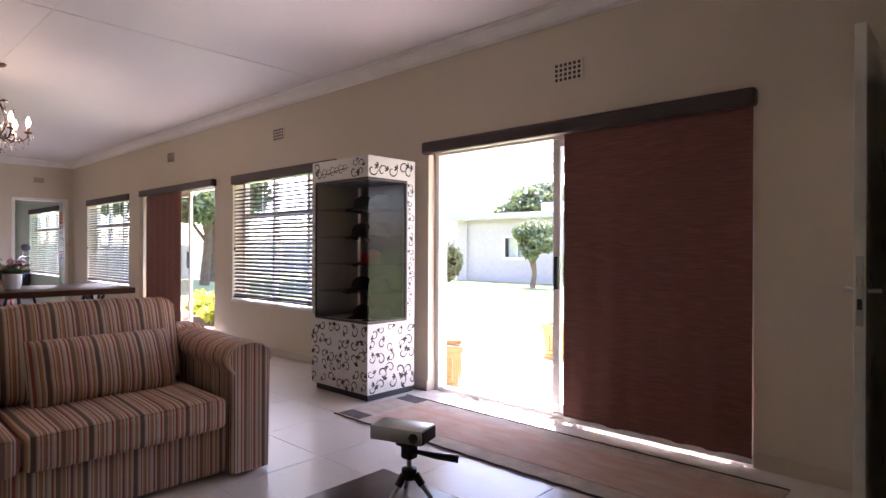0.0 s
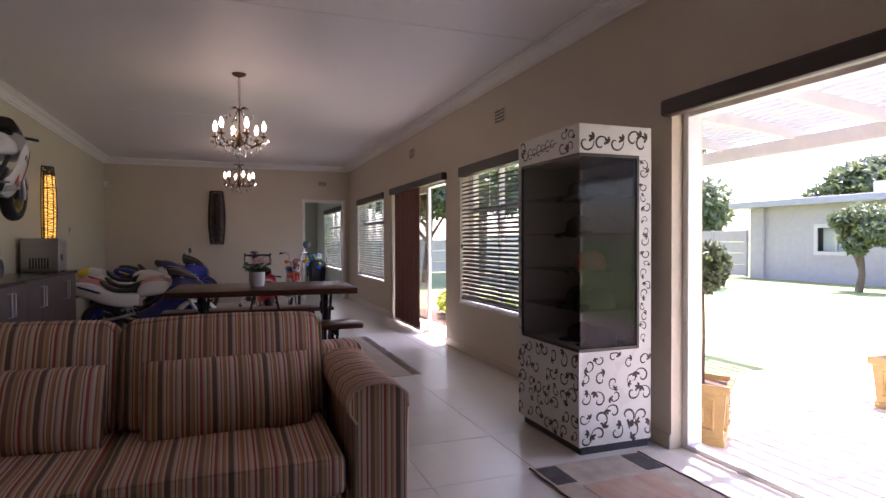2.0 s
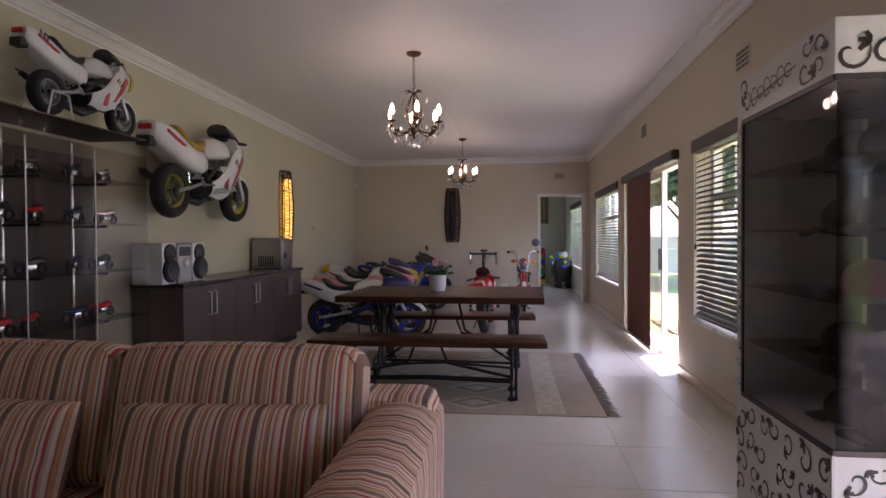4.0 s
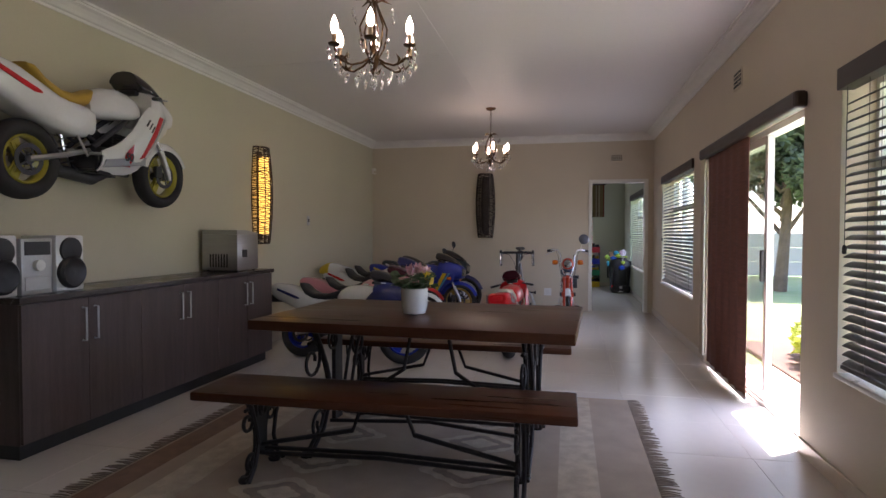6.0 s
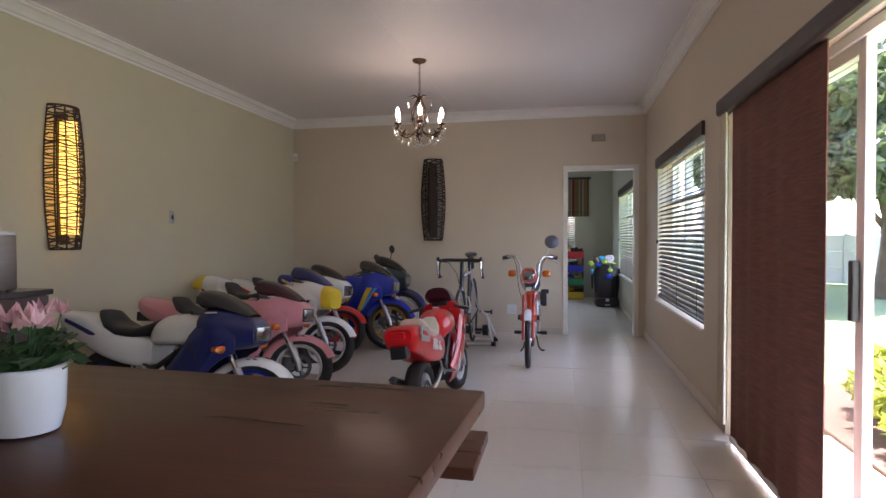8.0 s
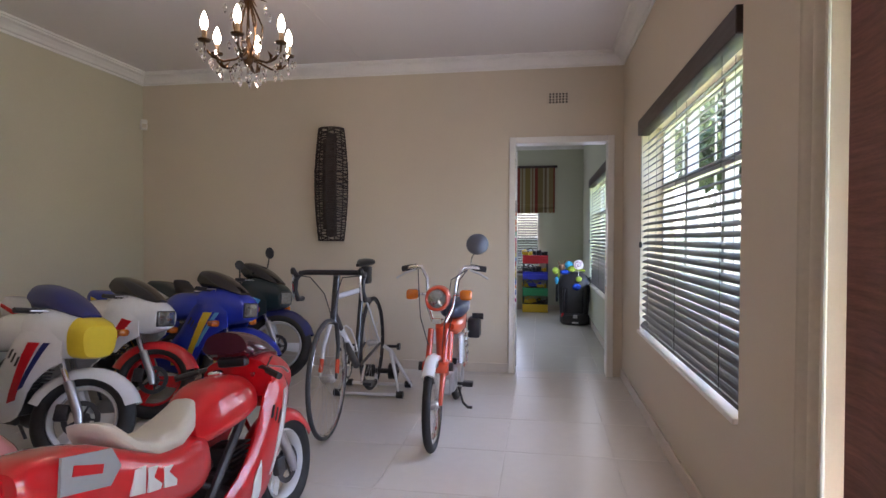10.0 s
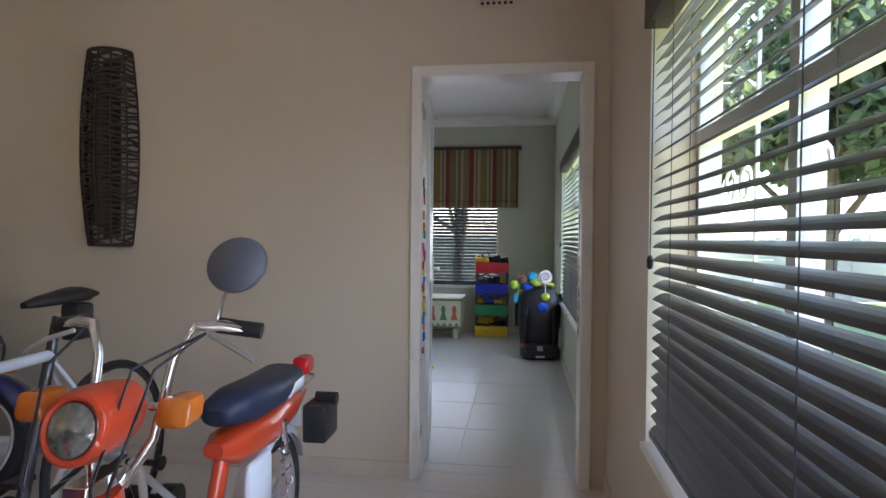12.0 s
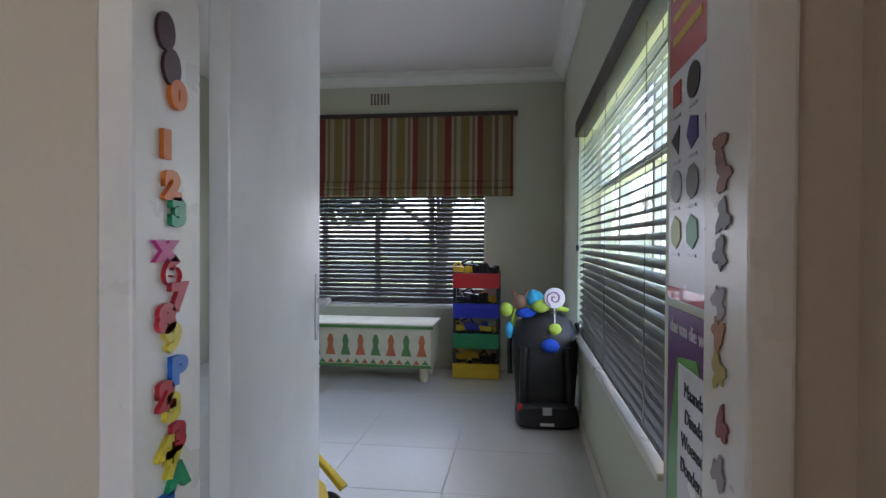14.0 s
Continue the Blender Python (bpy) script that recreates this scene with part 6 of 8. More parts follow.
# ---- road bicycle on a trainer ----
bi = thing("bicycle", pose(-11.74, 2.29, 0.0, 0, 0, 1.6) @ Matrix.Diagonal((1, 1, 1.05, 1)), "black and silver road bicycle with drop handlebars", "bicycle")
R, wb = 0.345, 1.04
Z0 = 0.03
M_BTYRE = mat("grey_bike_tyre", (0.05, 0.05, 0.053), 0.55, var=0.2)
spoked(bi, "rear_wheel", 0, R, 0.026, pose(0, 0, Z0), 24, M_DKMETAL)
spoked(bi, "front_wheel", wb, R, 0.026, None, 24, M_CHROME, M_BTYRE)
Hd, Bb, St, Cr = Vector((wb - 0.13, 0, 0.80)), Vector((0.44, 0, 0.30)), Vector((0.30, 0, 0.80)), Vector((wb - 0.17, 0, 0.93))
P_BFR, P_BWH = paint("black_bicycle_paint", (0.02, 0.02, 0.022)), paint("silver_bicycle_paint", (0.62, 0.63, 0.64))
part("down_tube", tubed([Hd + Vector((0.02, 0, -0.10)), Bb], 0.026, 10), P_BFR, bi, "silver and black down tube", True)
part("down_tube_decal", tubed([Hd + Vector((-0.09, 0, -0.20)), Bb + Vector((0.14, 0, 0.13))], 0.0275, 10), P_BWH, bi, "white maker mark band", True)
part("top_tube", tubed([Hd, St], 0.018, 10), P_BWH, bi, "silver top tube", True)
part("seat_tube", tubed([Bb, St, (0.27, 0, 0.92)], [0.02, 0.018, 0.015], 10), P_BFR, bi, "black seat tube", True)
part("head_tube", tubed([Hd + Vector((0.03, 0, -0.15)), Cr], 0.022, 10), P_BFR, bi, "", True)
for s in (-1, 1):
    part("chain_stay", tubed([Bb + Vector((0, s * 0.03, 0)), (0, s * 0.06, R + Z0)], 0.010, 8), P_BFR, bi, "", True)
    part("seat_stay", tubed([St + Vector((0, s * 0.015, -0.02)), (0, s * 0.06, R + Z0)], 0.008, 8), P_BWH, bi, "", True)
    fk = part("fork_blade", tubed([Hd + Vector((0.03, s * 0.02, -0.15)), (wb - 0.06, s * 0.045, 0.52), (wb, s * 0.05, R)], [0.015, 0.013, 0.009], 8), P_BWH if s < 0 else P_BFR, bi, "", True)
    part("fork_tip", tubed([(wb - 0.035, s * 0.049, 0.45), (wb - 0.012, s * 0.052, R + 0.03)], 0.014, 8), P_ORANGE, fk, "orange fork tip", True)
    part("drop_bar", tubed([Cr + Vector((0.06, 0, 0.02)), Cr + Vector((0.06, s * 0.17, 0.02)), Cr + Vector((0.09, s * 0.205, 0.015)), Cr + Vector((0.15, s * 0.21, -0.02)), Cr + Vector((0.16, s * 0.212, -0.08)), Cr + Vector((0.11, s * 0.214, -0.135)), Cr + Vector((0.03, s * 0.215, -0.14))], 0.016, 8), M_BLACK, bi, "black taped drop handlebar", True)
    part("brake_hood", tubed([Cr + Vector((0.13, s * 0.21, 0.0)), Cr + Vector((0.19, s * 0.21, 0.03)), Cr + Vector((0.20, s * 0.21, 0.05))], [0.016, 0.019, 0.012], 8), M_BLACK, bi, "", True)
    part("brake_lever", tubed([Cr + Vector((0.19, s * 0.21, 0.02)), Cr + Vector((0.20, s * 0.21, -0.04)), Cr + Vector((0.17, s * 0.21, -0.13))], 0.007, 6), M_CHROME, bi, "", True)
    part("pedal", boxes((Bb.x + s * 0.15 - 0.045, Bb.x + s * 0.15 + 0.045, s * 0.10 - 0.03 + s * 0.03, s * 0.10 + 0.03 + s * 0.03, Bb.z - s * 0.08 - 0.01, Bb.z - s * 0.08 + 0.01), bevel=0.004), M_BLACK, bi)
    part("crank", tubed([Bb + Vector((0, s * 0.06, 0)), Bb + Vector((s * 0.15, s * 0.08, -s * 0.08))], 0.010, 6), M_CHROME, bi, "", True)
part("stem", tubed([Cr, Cr + Vector((0.06, 0, 0.02))], 0.016, 8), M_BLACK, bi, "", True)
part("saddle", lofted([(0.14, 0.985, 0.012, 0.06), (0.18, 0.985, 0.025, 0.07), (0.26, 0.98, 0.022, 0.05), (0.36, 0.975, 0.018, 0.022), (0.41, 0.97, 0.010, 0.012)], 12, 2.5), M_BLACK, bi, "narrow black saddle", True)
part("saddle_bag", boxes((0.13, 0.22, -0.035, 0.035, 0.83, 0.955), bevel=0.015), M_BLACK, bi, "black saddle bag", True)
part("chainring", moved(torus(bmesh.new(), 0.085, 0.008, 0.004, 30, 6), pose(Bb.x, -0.055, Bb.z)), M_DKMETAL, bi, "", True)
part("bottle_cage", tube(tubed([(0.56, 0.04, 0.42), (0.62, 0.045, 0.50), (0.70, 0.04, 0.58), (0.68, 0.0, 0.60), (0.70, -0.04, 0.58), (0.62, -0.045, 0.50), (0.56, -0.04, 0.42)], 0.006, 6), [(0.56, 0.04, 0.42), (0.55, 0, 0.40), (0.56, -0.04, 0.42)], 0.006, 6), P_WHITE, bi, "white bottle cage", True)
for s in (-1, 1):
    part("brake_cable", tubed([Cr + Vector((0.17, s * 0.21, 0.01)), Cr + Vector((0.20, s * 0.10, 0.0)), Cr + Vector((0.12, s * 0.04, -0.10)), Hd + Vector((0.05, 0, -0.12))], 0.0035, 5), M_BLACK, bi)
tr = thing("bicycle_trainer", pose(-11.74, 2.29, 0, 0, 0, 1.6), "white steel indoor trainer holding the bicycle wheel", "trainer")
part("stand", tube(tube(tubed([(0.02, 0.10, R + Z0), (0.05, 0.16, R), (0.12, 0.24, 0.025), (0.12, -0.24, 0.025), (0.05, -0.16, R), (0.02, -0.10, R + Z0)], 0.018, 8), [(0.05, 0.16, R), (-0.20, 0.27, 0.025), (-0.20, -0.27, 0.025), (0.05, -0.16, R)], 0.016, 8), [(-0.1, 0, 0.02), (-0.12, 0, 0.12)], 0.014, 8), P_WHITE, tr, "white bent steel tube", True)
for x in (0.12, -0.20):
    for s in (-1, 1):
        part("rubber_foot", lathed([(0.028, -0.025), (0.028, 0.025)], 12, pose(x, s * 0.245, 0.028, 90)), M_BLACK, tr, "", True)
part("roller_unit", lathe(lathed([(0.02, -0.16), (0.065, -0.155), (0.065, -0.09), (0.02, -0.08), (0.02, 0.03), (0.05, 0.04), (0.05, 0.12), (0.02, 0.13)], 16, pose(-0.20, 0, 0.13, 90)), [(0.012, -0.17), (0.012, 0.15)], 8, pose(-0.20, 0, 0.13, 90)), M_BLACK, tr, "black resistance roller", True)
for s in (-1, 1):
    part("clamp_knob", tubed([(0.02, s * 0.08, R + Z0), (0.02, s * 0.20, R + Z0), (0.02, s * 0.205, R + Z0), (0.02, s * 0.225, R + Z0)], [0.012, 0.012, 0.028, 0.028], 10), M_BLACK, tr, "", True)


# ---- glass display cabinet for caps ----
def ribbon(bm, pts, w, m, z=0.0015):
    """A flat tapering strip through 2D points, in the plane of m."""
    n = len(pts)
    L, Rr = [], []
    for i, p in enumerate(pts):
        a, b = Vector(pts[max(0, i - 1)]), Vector(pts[min(n - 1, i + 1)])
        d = (b - a).normalized()
        q = Vector((-d.y, d.x)) * w * (0.25 + 0.75 * math.sin(math.pi * (i + 0.6) / (n + 0.4)))
        c = Vector(p)
        L.append(bm.verts.new(m @ Vector((c.x + q.x, c.y + q.y, z))))
        Rr.append(bm.verts.new(m @ Vector((c.x - q.x, c.y - q.y, z))))
    for i in range(n - 1):
        bm.faces.new((L[i], L[i + 1], Rr[i + 1], Rr[i]))


def vine(parent, m, w, h, count, seed, size):
    """Scattered scrolls, leaves and buds on a panel w by h, each a decal of its own."""
    rnd = random.Random(seed)
    cols = max(1, round(math.sqrt(count * w / h)))
    rws = max(1, round(count / cols))
    for i in range(cols):
        for j in range(rws):
            cx = (i + 0.5 + rnd.uniform(-0.22, 0.22)) * w / cols
            cy = (j + 0.5 + rnd.uniform(-0.22, 0.22)) * h / rws
            s = size * rnd.uniform(0.7, 1.15)
            a0, hand = rnd.uniform(0, 6.28), rnd.choice((-1, 1))
            bm = bmesh.new()
            n = 16
            pts = [(cx + s * (1 - 0.055 * k) * math.cos(a0 + hand * k * 0.36), cy + s * (1 - 0.055 * k) * math.sin(a0 + hand * k * 0.36)) for k in range(n)]
            pts = [(min(max(x, 0.008), w - 0.008), min(max(y, 0.008), h - 0.008)) for x, y in pts]
            ribbon(bm, pts, s * 0.11, m)
            x, y = pts[0]
            for q in range(3):
                b = a0 + q * 0.9 + 1.2
                lf = [(x, y), (x + s * 0.32 * math.cos(b), y + s * 0.32 * math.sin(b)), (x + s * 0.6 * math.cos(b + 0.25), y + s * 0.6 * math.sin(b + 0.25))]
                lf = [(min(max(u, 0.006), w - 0.006), min(max(v, 0.006), h - 0.006)) for u, v in lf]
                ribbon(bm, lf, s * 0.15, m, 0.0018)
            part("scroll_decal", bm, M_VINYL, parent)


cb = thing("display_cabinet", pose(-3.68, 3.70, 0), "white corner display cabinet with black scroll decals and glass", "cabinet")
CW, CD, CH = 0.73, 0.50, 1.90
part("plinth", boxes((0.03, CW - 0.03, 0.03, CD, 0.0, 0.055)), M_BLACK, cb)
base = part("base_box", boxes((0, CW, 0, CD, 0.055, 0.60), bevel=0.003), M_WHITE, cb, "white laminate base")
part("top_box", boxes((0, CW, 0, CD, 1.73, CH), bevel=0.003), M_WHITE, cb, "white laminate top box")
part("corner_post", boxes((0, 0.05, 0, 0.05, 0.60, 1.73)), M_WHITE, cb)
part("corner_post", boxes((CW - 0.05, CW, CD - 0.09, CD, 0.60, 1.73)), M_WHITE, cb)
part("back_panel", boxes((0.05, CW - 0.05, CD - 0.02, CD, 0.60, 1.73)), mat("dark_grey_lining", (0.20, 0.185, 0.175), 0.5), cb)
part("side_panel", boxes((0, 0.02, 0.05, CD - 0.02, 0.60, 1.73)), M_WHITE, cb)
part("edge_trim", boxes((CW - 0.004, CW + 0.004, -0.004, 0.004, 0.055, 0.60)), M_ALUD, cb, "thin metal corner trim")
for rows in (((0.05, CW, -0.003, 0.006, 0.598, 0.616), (0.05, CW, -0.003, 0.006, 1.714, 1.732), (0.047, 0.062, -0.003, 0.006, 0.616, 1.714)), ((CW - 0.006, CW + 0.003, 0.0, CD - 0.09, 0.598, 0.616), (CW - 0.006, CW + 0.003, 0.0, CD - 0.09, 1.714, 1.732), (CW - 0.006, CW + 0.003, CD - 0.105, CD - 0.088, 0.616, 1.714))):
    part("glass_frame", boxes(*rows), M_VINYL, cb, "dark brown glazing strip")
part("glass_front", boxes((0.06, CW - 0.006, 0.008, 0.013, 0.61, 1.72)), M_CASEGLASS, cb, "clear glass pane")
part("glass_side", boxes((CW - 0.013, CW - 0.008, 0.014, CD - 0.1, 0.61, 1.72)), M_DIMGLASS, cb, "darkened glass pane")
LEV = [0.62, 0.83, 1.055, 1.275, 1.50]
for z in LEV[1:]:
    part("glass_shelf", boxes((0.025, CW - 0.016, 0.016, CD - 0.022, z - 0.004, z + 0.004), bevel=0.001), M_CASEGLASS, cb, "glass shelf")
fs, fe = pose(0, -0.0005, 0, 90, 0, 0), pose(CW + 0.0005, 0, 0, 90, 0, 90)
vine(cb, fs @ pose(0.0, 0.06, 0), CW, 0.53, 34, 3, 0.052)
vine(cb, fe @ pose(0.0, 0.06, 0), CD, 0.53, 24, 4, 0.052)
vine(cb, fs @ pose(0.50, 1.74, 0), 0.22, 0.15, 3, 5, 0.05)
vine(cb, fs @ pose(0.01, 1.74, 0), 0.14, 0.15, 2, 6, 0.05)
vine(cb, fe @ pose(0.0, 1.74, 0), CD, 0.15, 7, 7, 0.06)
vine(cb, fe @ pose(CD - 0.088, 0.62, 0), 0.086, 1.1, 17, 8, 0.034)
vine(cb, fs @ pose(0.002, 0.62, 0), 0.046, 1.1, 15, 9, 0.022)
bm = bmesh.new()
for k in range(6):
    x0 = 0.17 + k * 0.055
    ribbon(bm, [(x0 + 0.026 * math.cos(0.4 + q * 0.62), 1.80 + (0.022 if k % 2 else 0.035) * math.sin(0.4 + q * 0.62) + 0.005 * k) for q in range(10)], 0.0042, fs)
ribbon(bm, [(0.14, 1.79), (0.24, 1.795), (0.36, 1.81), (0.50, 1.825)], 0.004, fs)
part("script_decal", bm, M_VINYL, cb, "black handwritten script mark")
CAPC = [mat("black_cap_cloth", (0.018, 0.017, 0.018), 0.9), mat("red_cap_cloth", (0.30, 0.010, 0.018), 0.9), mat("grey_cap_cloth", (0.05, 0.048, 0.046), 0.9), mat("brown_cap_cloth", (0.035, 0.022, 0.018), 0.9)]


def cap(at, turn, cloth, label, brim=None):
    c = thing("cap", pose(*at, 0, 0, turn), label, "cap", "caps in the cabinet")
    part("crown", lathed([(0.088, 0), (0.092, 0.02), (0.088, 0.06), (0.065, 0.095), (0.03, 0.112), (0.006, 0.115)], 18), cloth, c, "", True)
    bm = bmesh.new()
    rows = [[bm.verts.new((r * math.cos(a), r * 0.93 * math.sin(a), 0.012 - 0.25 * (r - 0.085) + zz - 0.35 * abs(math.sin(a)) ** 2 * (r - 0.085))) for a in [radians(-62 + 12.4 * k) for k in range(11)]] for r, zz in ((0.085, 0.006), (0.13, 0.006), (0.165, 0.004), (0.165, 0), (0.13, 0.0), (0.085, 0.0))]
    for a, b in zip(rows, rows[1:] + rows[:1]):
        for k in range(10):
            bm.faces.new((a[k], a[k + 1], b[k + 1], b[k]))
    part("brim", bm, brim or cloth, c, "", True)


for k, (x, lv, turn, cl, nm) in enumerate(((0.38, 4, 205, 0, "black"), (0.58, 4, 230, 0, "black"), (0.36, 3, 215, 0, "black"), (0.58, 3, 235, 0, "black"), (0.48, 2, 205, 1, "red"), (0.36, 1, 215, 3, "brown"), (0.58, 1, 225, 2, "grey"), (0.38, 0, 220, 3, "brown"), (0.59, 0, 235, 0, "black"))):
    cap((-3.68 + x, 3.70 + 0.25, LEV[lv] + (0.005 if lv else -0.019)), turn, CAPC[cl], nm + " peaked cap on a glass shelf", CAPC[2] if cl == 1 else None)

# ---- sideboard on the south wall ----
sb = thing("sideboard", pose(-8.25, S, 0), "long dark wood sideboard with tall steel handles", "sideboard")
SL, SD = 2.70, 0.46
part("plinth", boxes((0.03, SL - 0.03, 0.02, SD - 0.06, 0, 0.09)), M_BLACK, sb)
part("body", boxes((0, SL, 0.014, SD - 0.02, 0.09, 0.865), bevel=0.002), M_SIDE, sb)
part("worktop", boxes((-0.02, SL + 0.02, 0.014, SD + 0.015, 0.865, 0.90), bevel=0.004), mat("dark_worktop", (0.045, 0.035, 0.033), 0.25, var=0.3, stretch=(0.6, 6, 6)), sb, "dark polished worktop")
nd = 6
for k in range(nd):
    a = SL * k / nd
    d = part("door", boxes((a + 0.002, a + SL / nd - 0.002, SD - 0.02, SD - 0.001, 0.10, 0.86), bevel=0.002), M_SIDE, sb)
    x = a + (SL / nd - 0.045 if k % 2 == 0 else 0.045)
    part("handle", tubed([(x, SD - 0.001, 0.60), (x, SD + 0.028, 0.60), (x, SD + 0.028, 0.80), (x, SD - 0.001, 0.80)], 0.006, 8), M_SILVER, d, "long steel bar handle", True)

# ice maker
M_STEEL = mat("brushed_steel", (0.42, 0.41, 0.40), 0.32, metal=0.85, var=0.12, stretch=(1, 1, 14))
ib = thing("ice_maker", pose(-8.08, -0.30, 0.90), "brushed steel countertop ice maker on the sideboard", "appliance")
part("body", boxes((0, 0.36, 0.0, 0.36, 0.012, 0.34), bevel=0.008), M_STEEL, ib, "", True)
bm = slab(bmesh.new(), [(0.0, 0.34), (0.0, 0.355), (0.22, 0.38), (0.36, 0.38), (0.36, 0.34)], 0.36, pose(0, 0.18, 0, 0, 0, 0))
part("lid", bm, M_STEEL, ib)
part("control_panel", boxes((0.20, 0.28, 0.36, 0.364, 0.13, 0.20), bevel=0.002), M_BLACK, ib)
for k in range(7):
    part("vent_slot", boxes((0.358, 0.362, 0.08 + k * 0.028, 0.095 + k * 0.028, 0.04, 0.16)), M_BLACK, ib)
for sx in (0.03, 0.31):
    for sy in (0.03, 0.33):
        part("foot", lathed([(0.014, 0), (0.014, 0.012)], 10, pose(sx, sy, 0)), M_BLACK, ib)

# stereo
st = thing("stereo", pose(-5.74, -0.10, 0.90) @ Matrix.Scale(1.18, 4), "silver and black mini stereo with two speakers", "stereo")
part("main_unit", boxes((-0.085, 0.085, -0.14, 0.10, 0.0, 0.27), bevel=0.006), M_ALUD, st, "", True)
part("display", boxes((-0.07, 0.07, 0.10, 0.104, 0.19, 0.255), bevel=0.002), M_BLACK, st)
part("tape_deck", boxes((-0.07, 0.07, 0.10, 0.105, 0.02, 0.085), bevel=0.002), M_ALUD, st)
part("volume_knob", lathed([(0.028, 0), (0.026, 0.02), (0.005, 0.022)], 18, pose(0, 0.10, 0.14, -90)), M_ALU, st, "", True)
for s in (-1, 1):
    sp = part("speaker", boxes((s * 0.19 - 0.085, s * 0.19 + 0.085, -0.12, 0.10, 0, 0.285), bevel=0.008), M_ALU, st, "silver speaker box", True)
    part("woofer", lathed([(0.082, 0), (0.082, 0.022), (0.07, 0.034), (0.03, 0.02), (0.004, 0.026)], 22, pose(s * 0.19, 0.098, 0.095, -90)), M_BLACK, sp, "round black woofer", True)
    part("tweeter", lathed([(0.066, 0), (0.064, 0.014), (0.03, 0.020), (0.004, 0.022)], 20, pose(s * 0.19, 0.098, 0.21, -90)), M_BLACK, sp, "", True)

# ---- glass showcase with model motorcycles ----
sc = thing("showcase", pose(-5.10, S, 0), "tall glass showcase with steel posts and dark back panels", "display case")
SW, SDP = 1.62, 0.46
part("base", boxes((0, SW, 0.014, SDP, 0, 0.10), bevel=0.003), M_BLACK, sc)
part("top_fascia", boxes((0, SW, 0.014, SDP, 1.86, 1.985), bevel=0.003), M_CASEGLASS, sc, "clear acrylic top box")
for a, b in ((0.0, 0.537), (0.541, 1.077), (1.081, 1.62)):
    part("back_panel", boxes((a, b, 0.014, 0.03, 0.10, 1.86)), M_SIDE, sc, "dark wood back panel")
part("glass_front", boxes((0, SW, SDP - 0.006, SDP, 0.10, 1.86)), M_CASEGLASS, sc, "clear glass door")
part("glass_side", boxes((0, 0.006, 0.035, SDP - 0.008, 0.10, 1.86)), M_CASEGLASS, sc, "clear glass side")
for x in (0.30, 0.86, 1.40):
    part("post", tubed([(x, 0.10, 0.10), (x, 0.10, 1.86)], 0.015, 10), M_CHROME, sc, "steel post", True)
for x in (0.54, 1.08):
    part("door_edge", boxes((x - 0.004, x + 0.004, SDP, SDP + 0.004, 0.12, 1.84)), M_SILVER, sc)
part("top_plate", boxes((0, SW, 0.014, SDP, 1.985, 1.992)), M_SIDE, sc, "dark top board")
SHELF = [0.40, 0.72, 1.05, 1.37, 1.66]
for z in SHELF:
    part("glass_shelf", boxes((0.012, SW - 0.012, 0.04, SDP - 0.02, z - 0.004, z + 0.004)), M_CASEGLASS, sc, "glass shelf")
    for x in (0.30, 0.86, 1.40):
        part("bracket", tubed([(x, 0.11, z - 0.018), (x, 0.36, z - 0.018)], 0.010, 8), M_BLACK, sc)
MODEL = [P_RED, P_DARK, P_NAVY, M_CHROME, M_BLACK]


def model_bike(at, turn, paintwork, label):
    """Scale model motorcycle, about 0.2 m long."""
    mb = thing("model_motorcycle", pose(*at, 0, 0, turn), label, "model", "model motorcycles")
    for x in (-0.065, 0.065):
        part("wheel", torus(bmesh.new(), 0.026, 0.008, 0.009, 18, 6, pose(x, 0, 0.034)), M_RUBBER, mb, "", True)
        part("hub", lathed([(0.012, -0.003), (0.012, 0.003)], 12, pose(x, 0, 0.034, 90)), M_DKMETAL, mb)
    part("body", lofted([(-0.095, 0.078, 0.006, 0.012), (-0.05, 0.07, 0.014, 0.018), (0.0, 0.075, 0.02, 0.02), (0.045, 0.085, 0.02, 0.022), (0.075, 0.08, 0.012, 0.014)], 10), paintwork, mb, "", True)
    part("engine", boxes((-0.025, 0.03, -0.016, 0.016, 0.025, 0.062), bevel=0.005), M_CHROME, mb, "", True)
    part("fork", tubed([(0.065, 0.008, 0.034), (0.045, 0.008, 0.10)], 0.003, 6), M_CHROME, mb)
    part("handlebar", tubed([(0.04, -0.035, 0.10), (0.045, 0, 0.105), (0.04, 0.035, 0.10)], 0.003, 6), M_BLACK, mb)


rnd = random.Random(11)
for i, z in enumerate([0.104] + [q + 0.004 for q in SHELF]):
    for k in range(5):
        c = rnd.randrange(5)
        model_bike((-5.10 + 0.18 + k * 0.31 + rnd.uniform(-0.03, 0.03), S + 0.24 + rnd.uniform(-0.03, 0.05), z), 180 + rnd.uniform(-18, 18), MODEL[c], ("red", "dark green", "blue", "chrome", "black")[c] + " scale model motorcycle on a glass shelf")

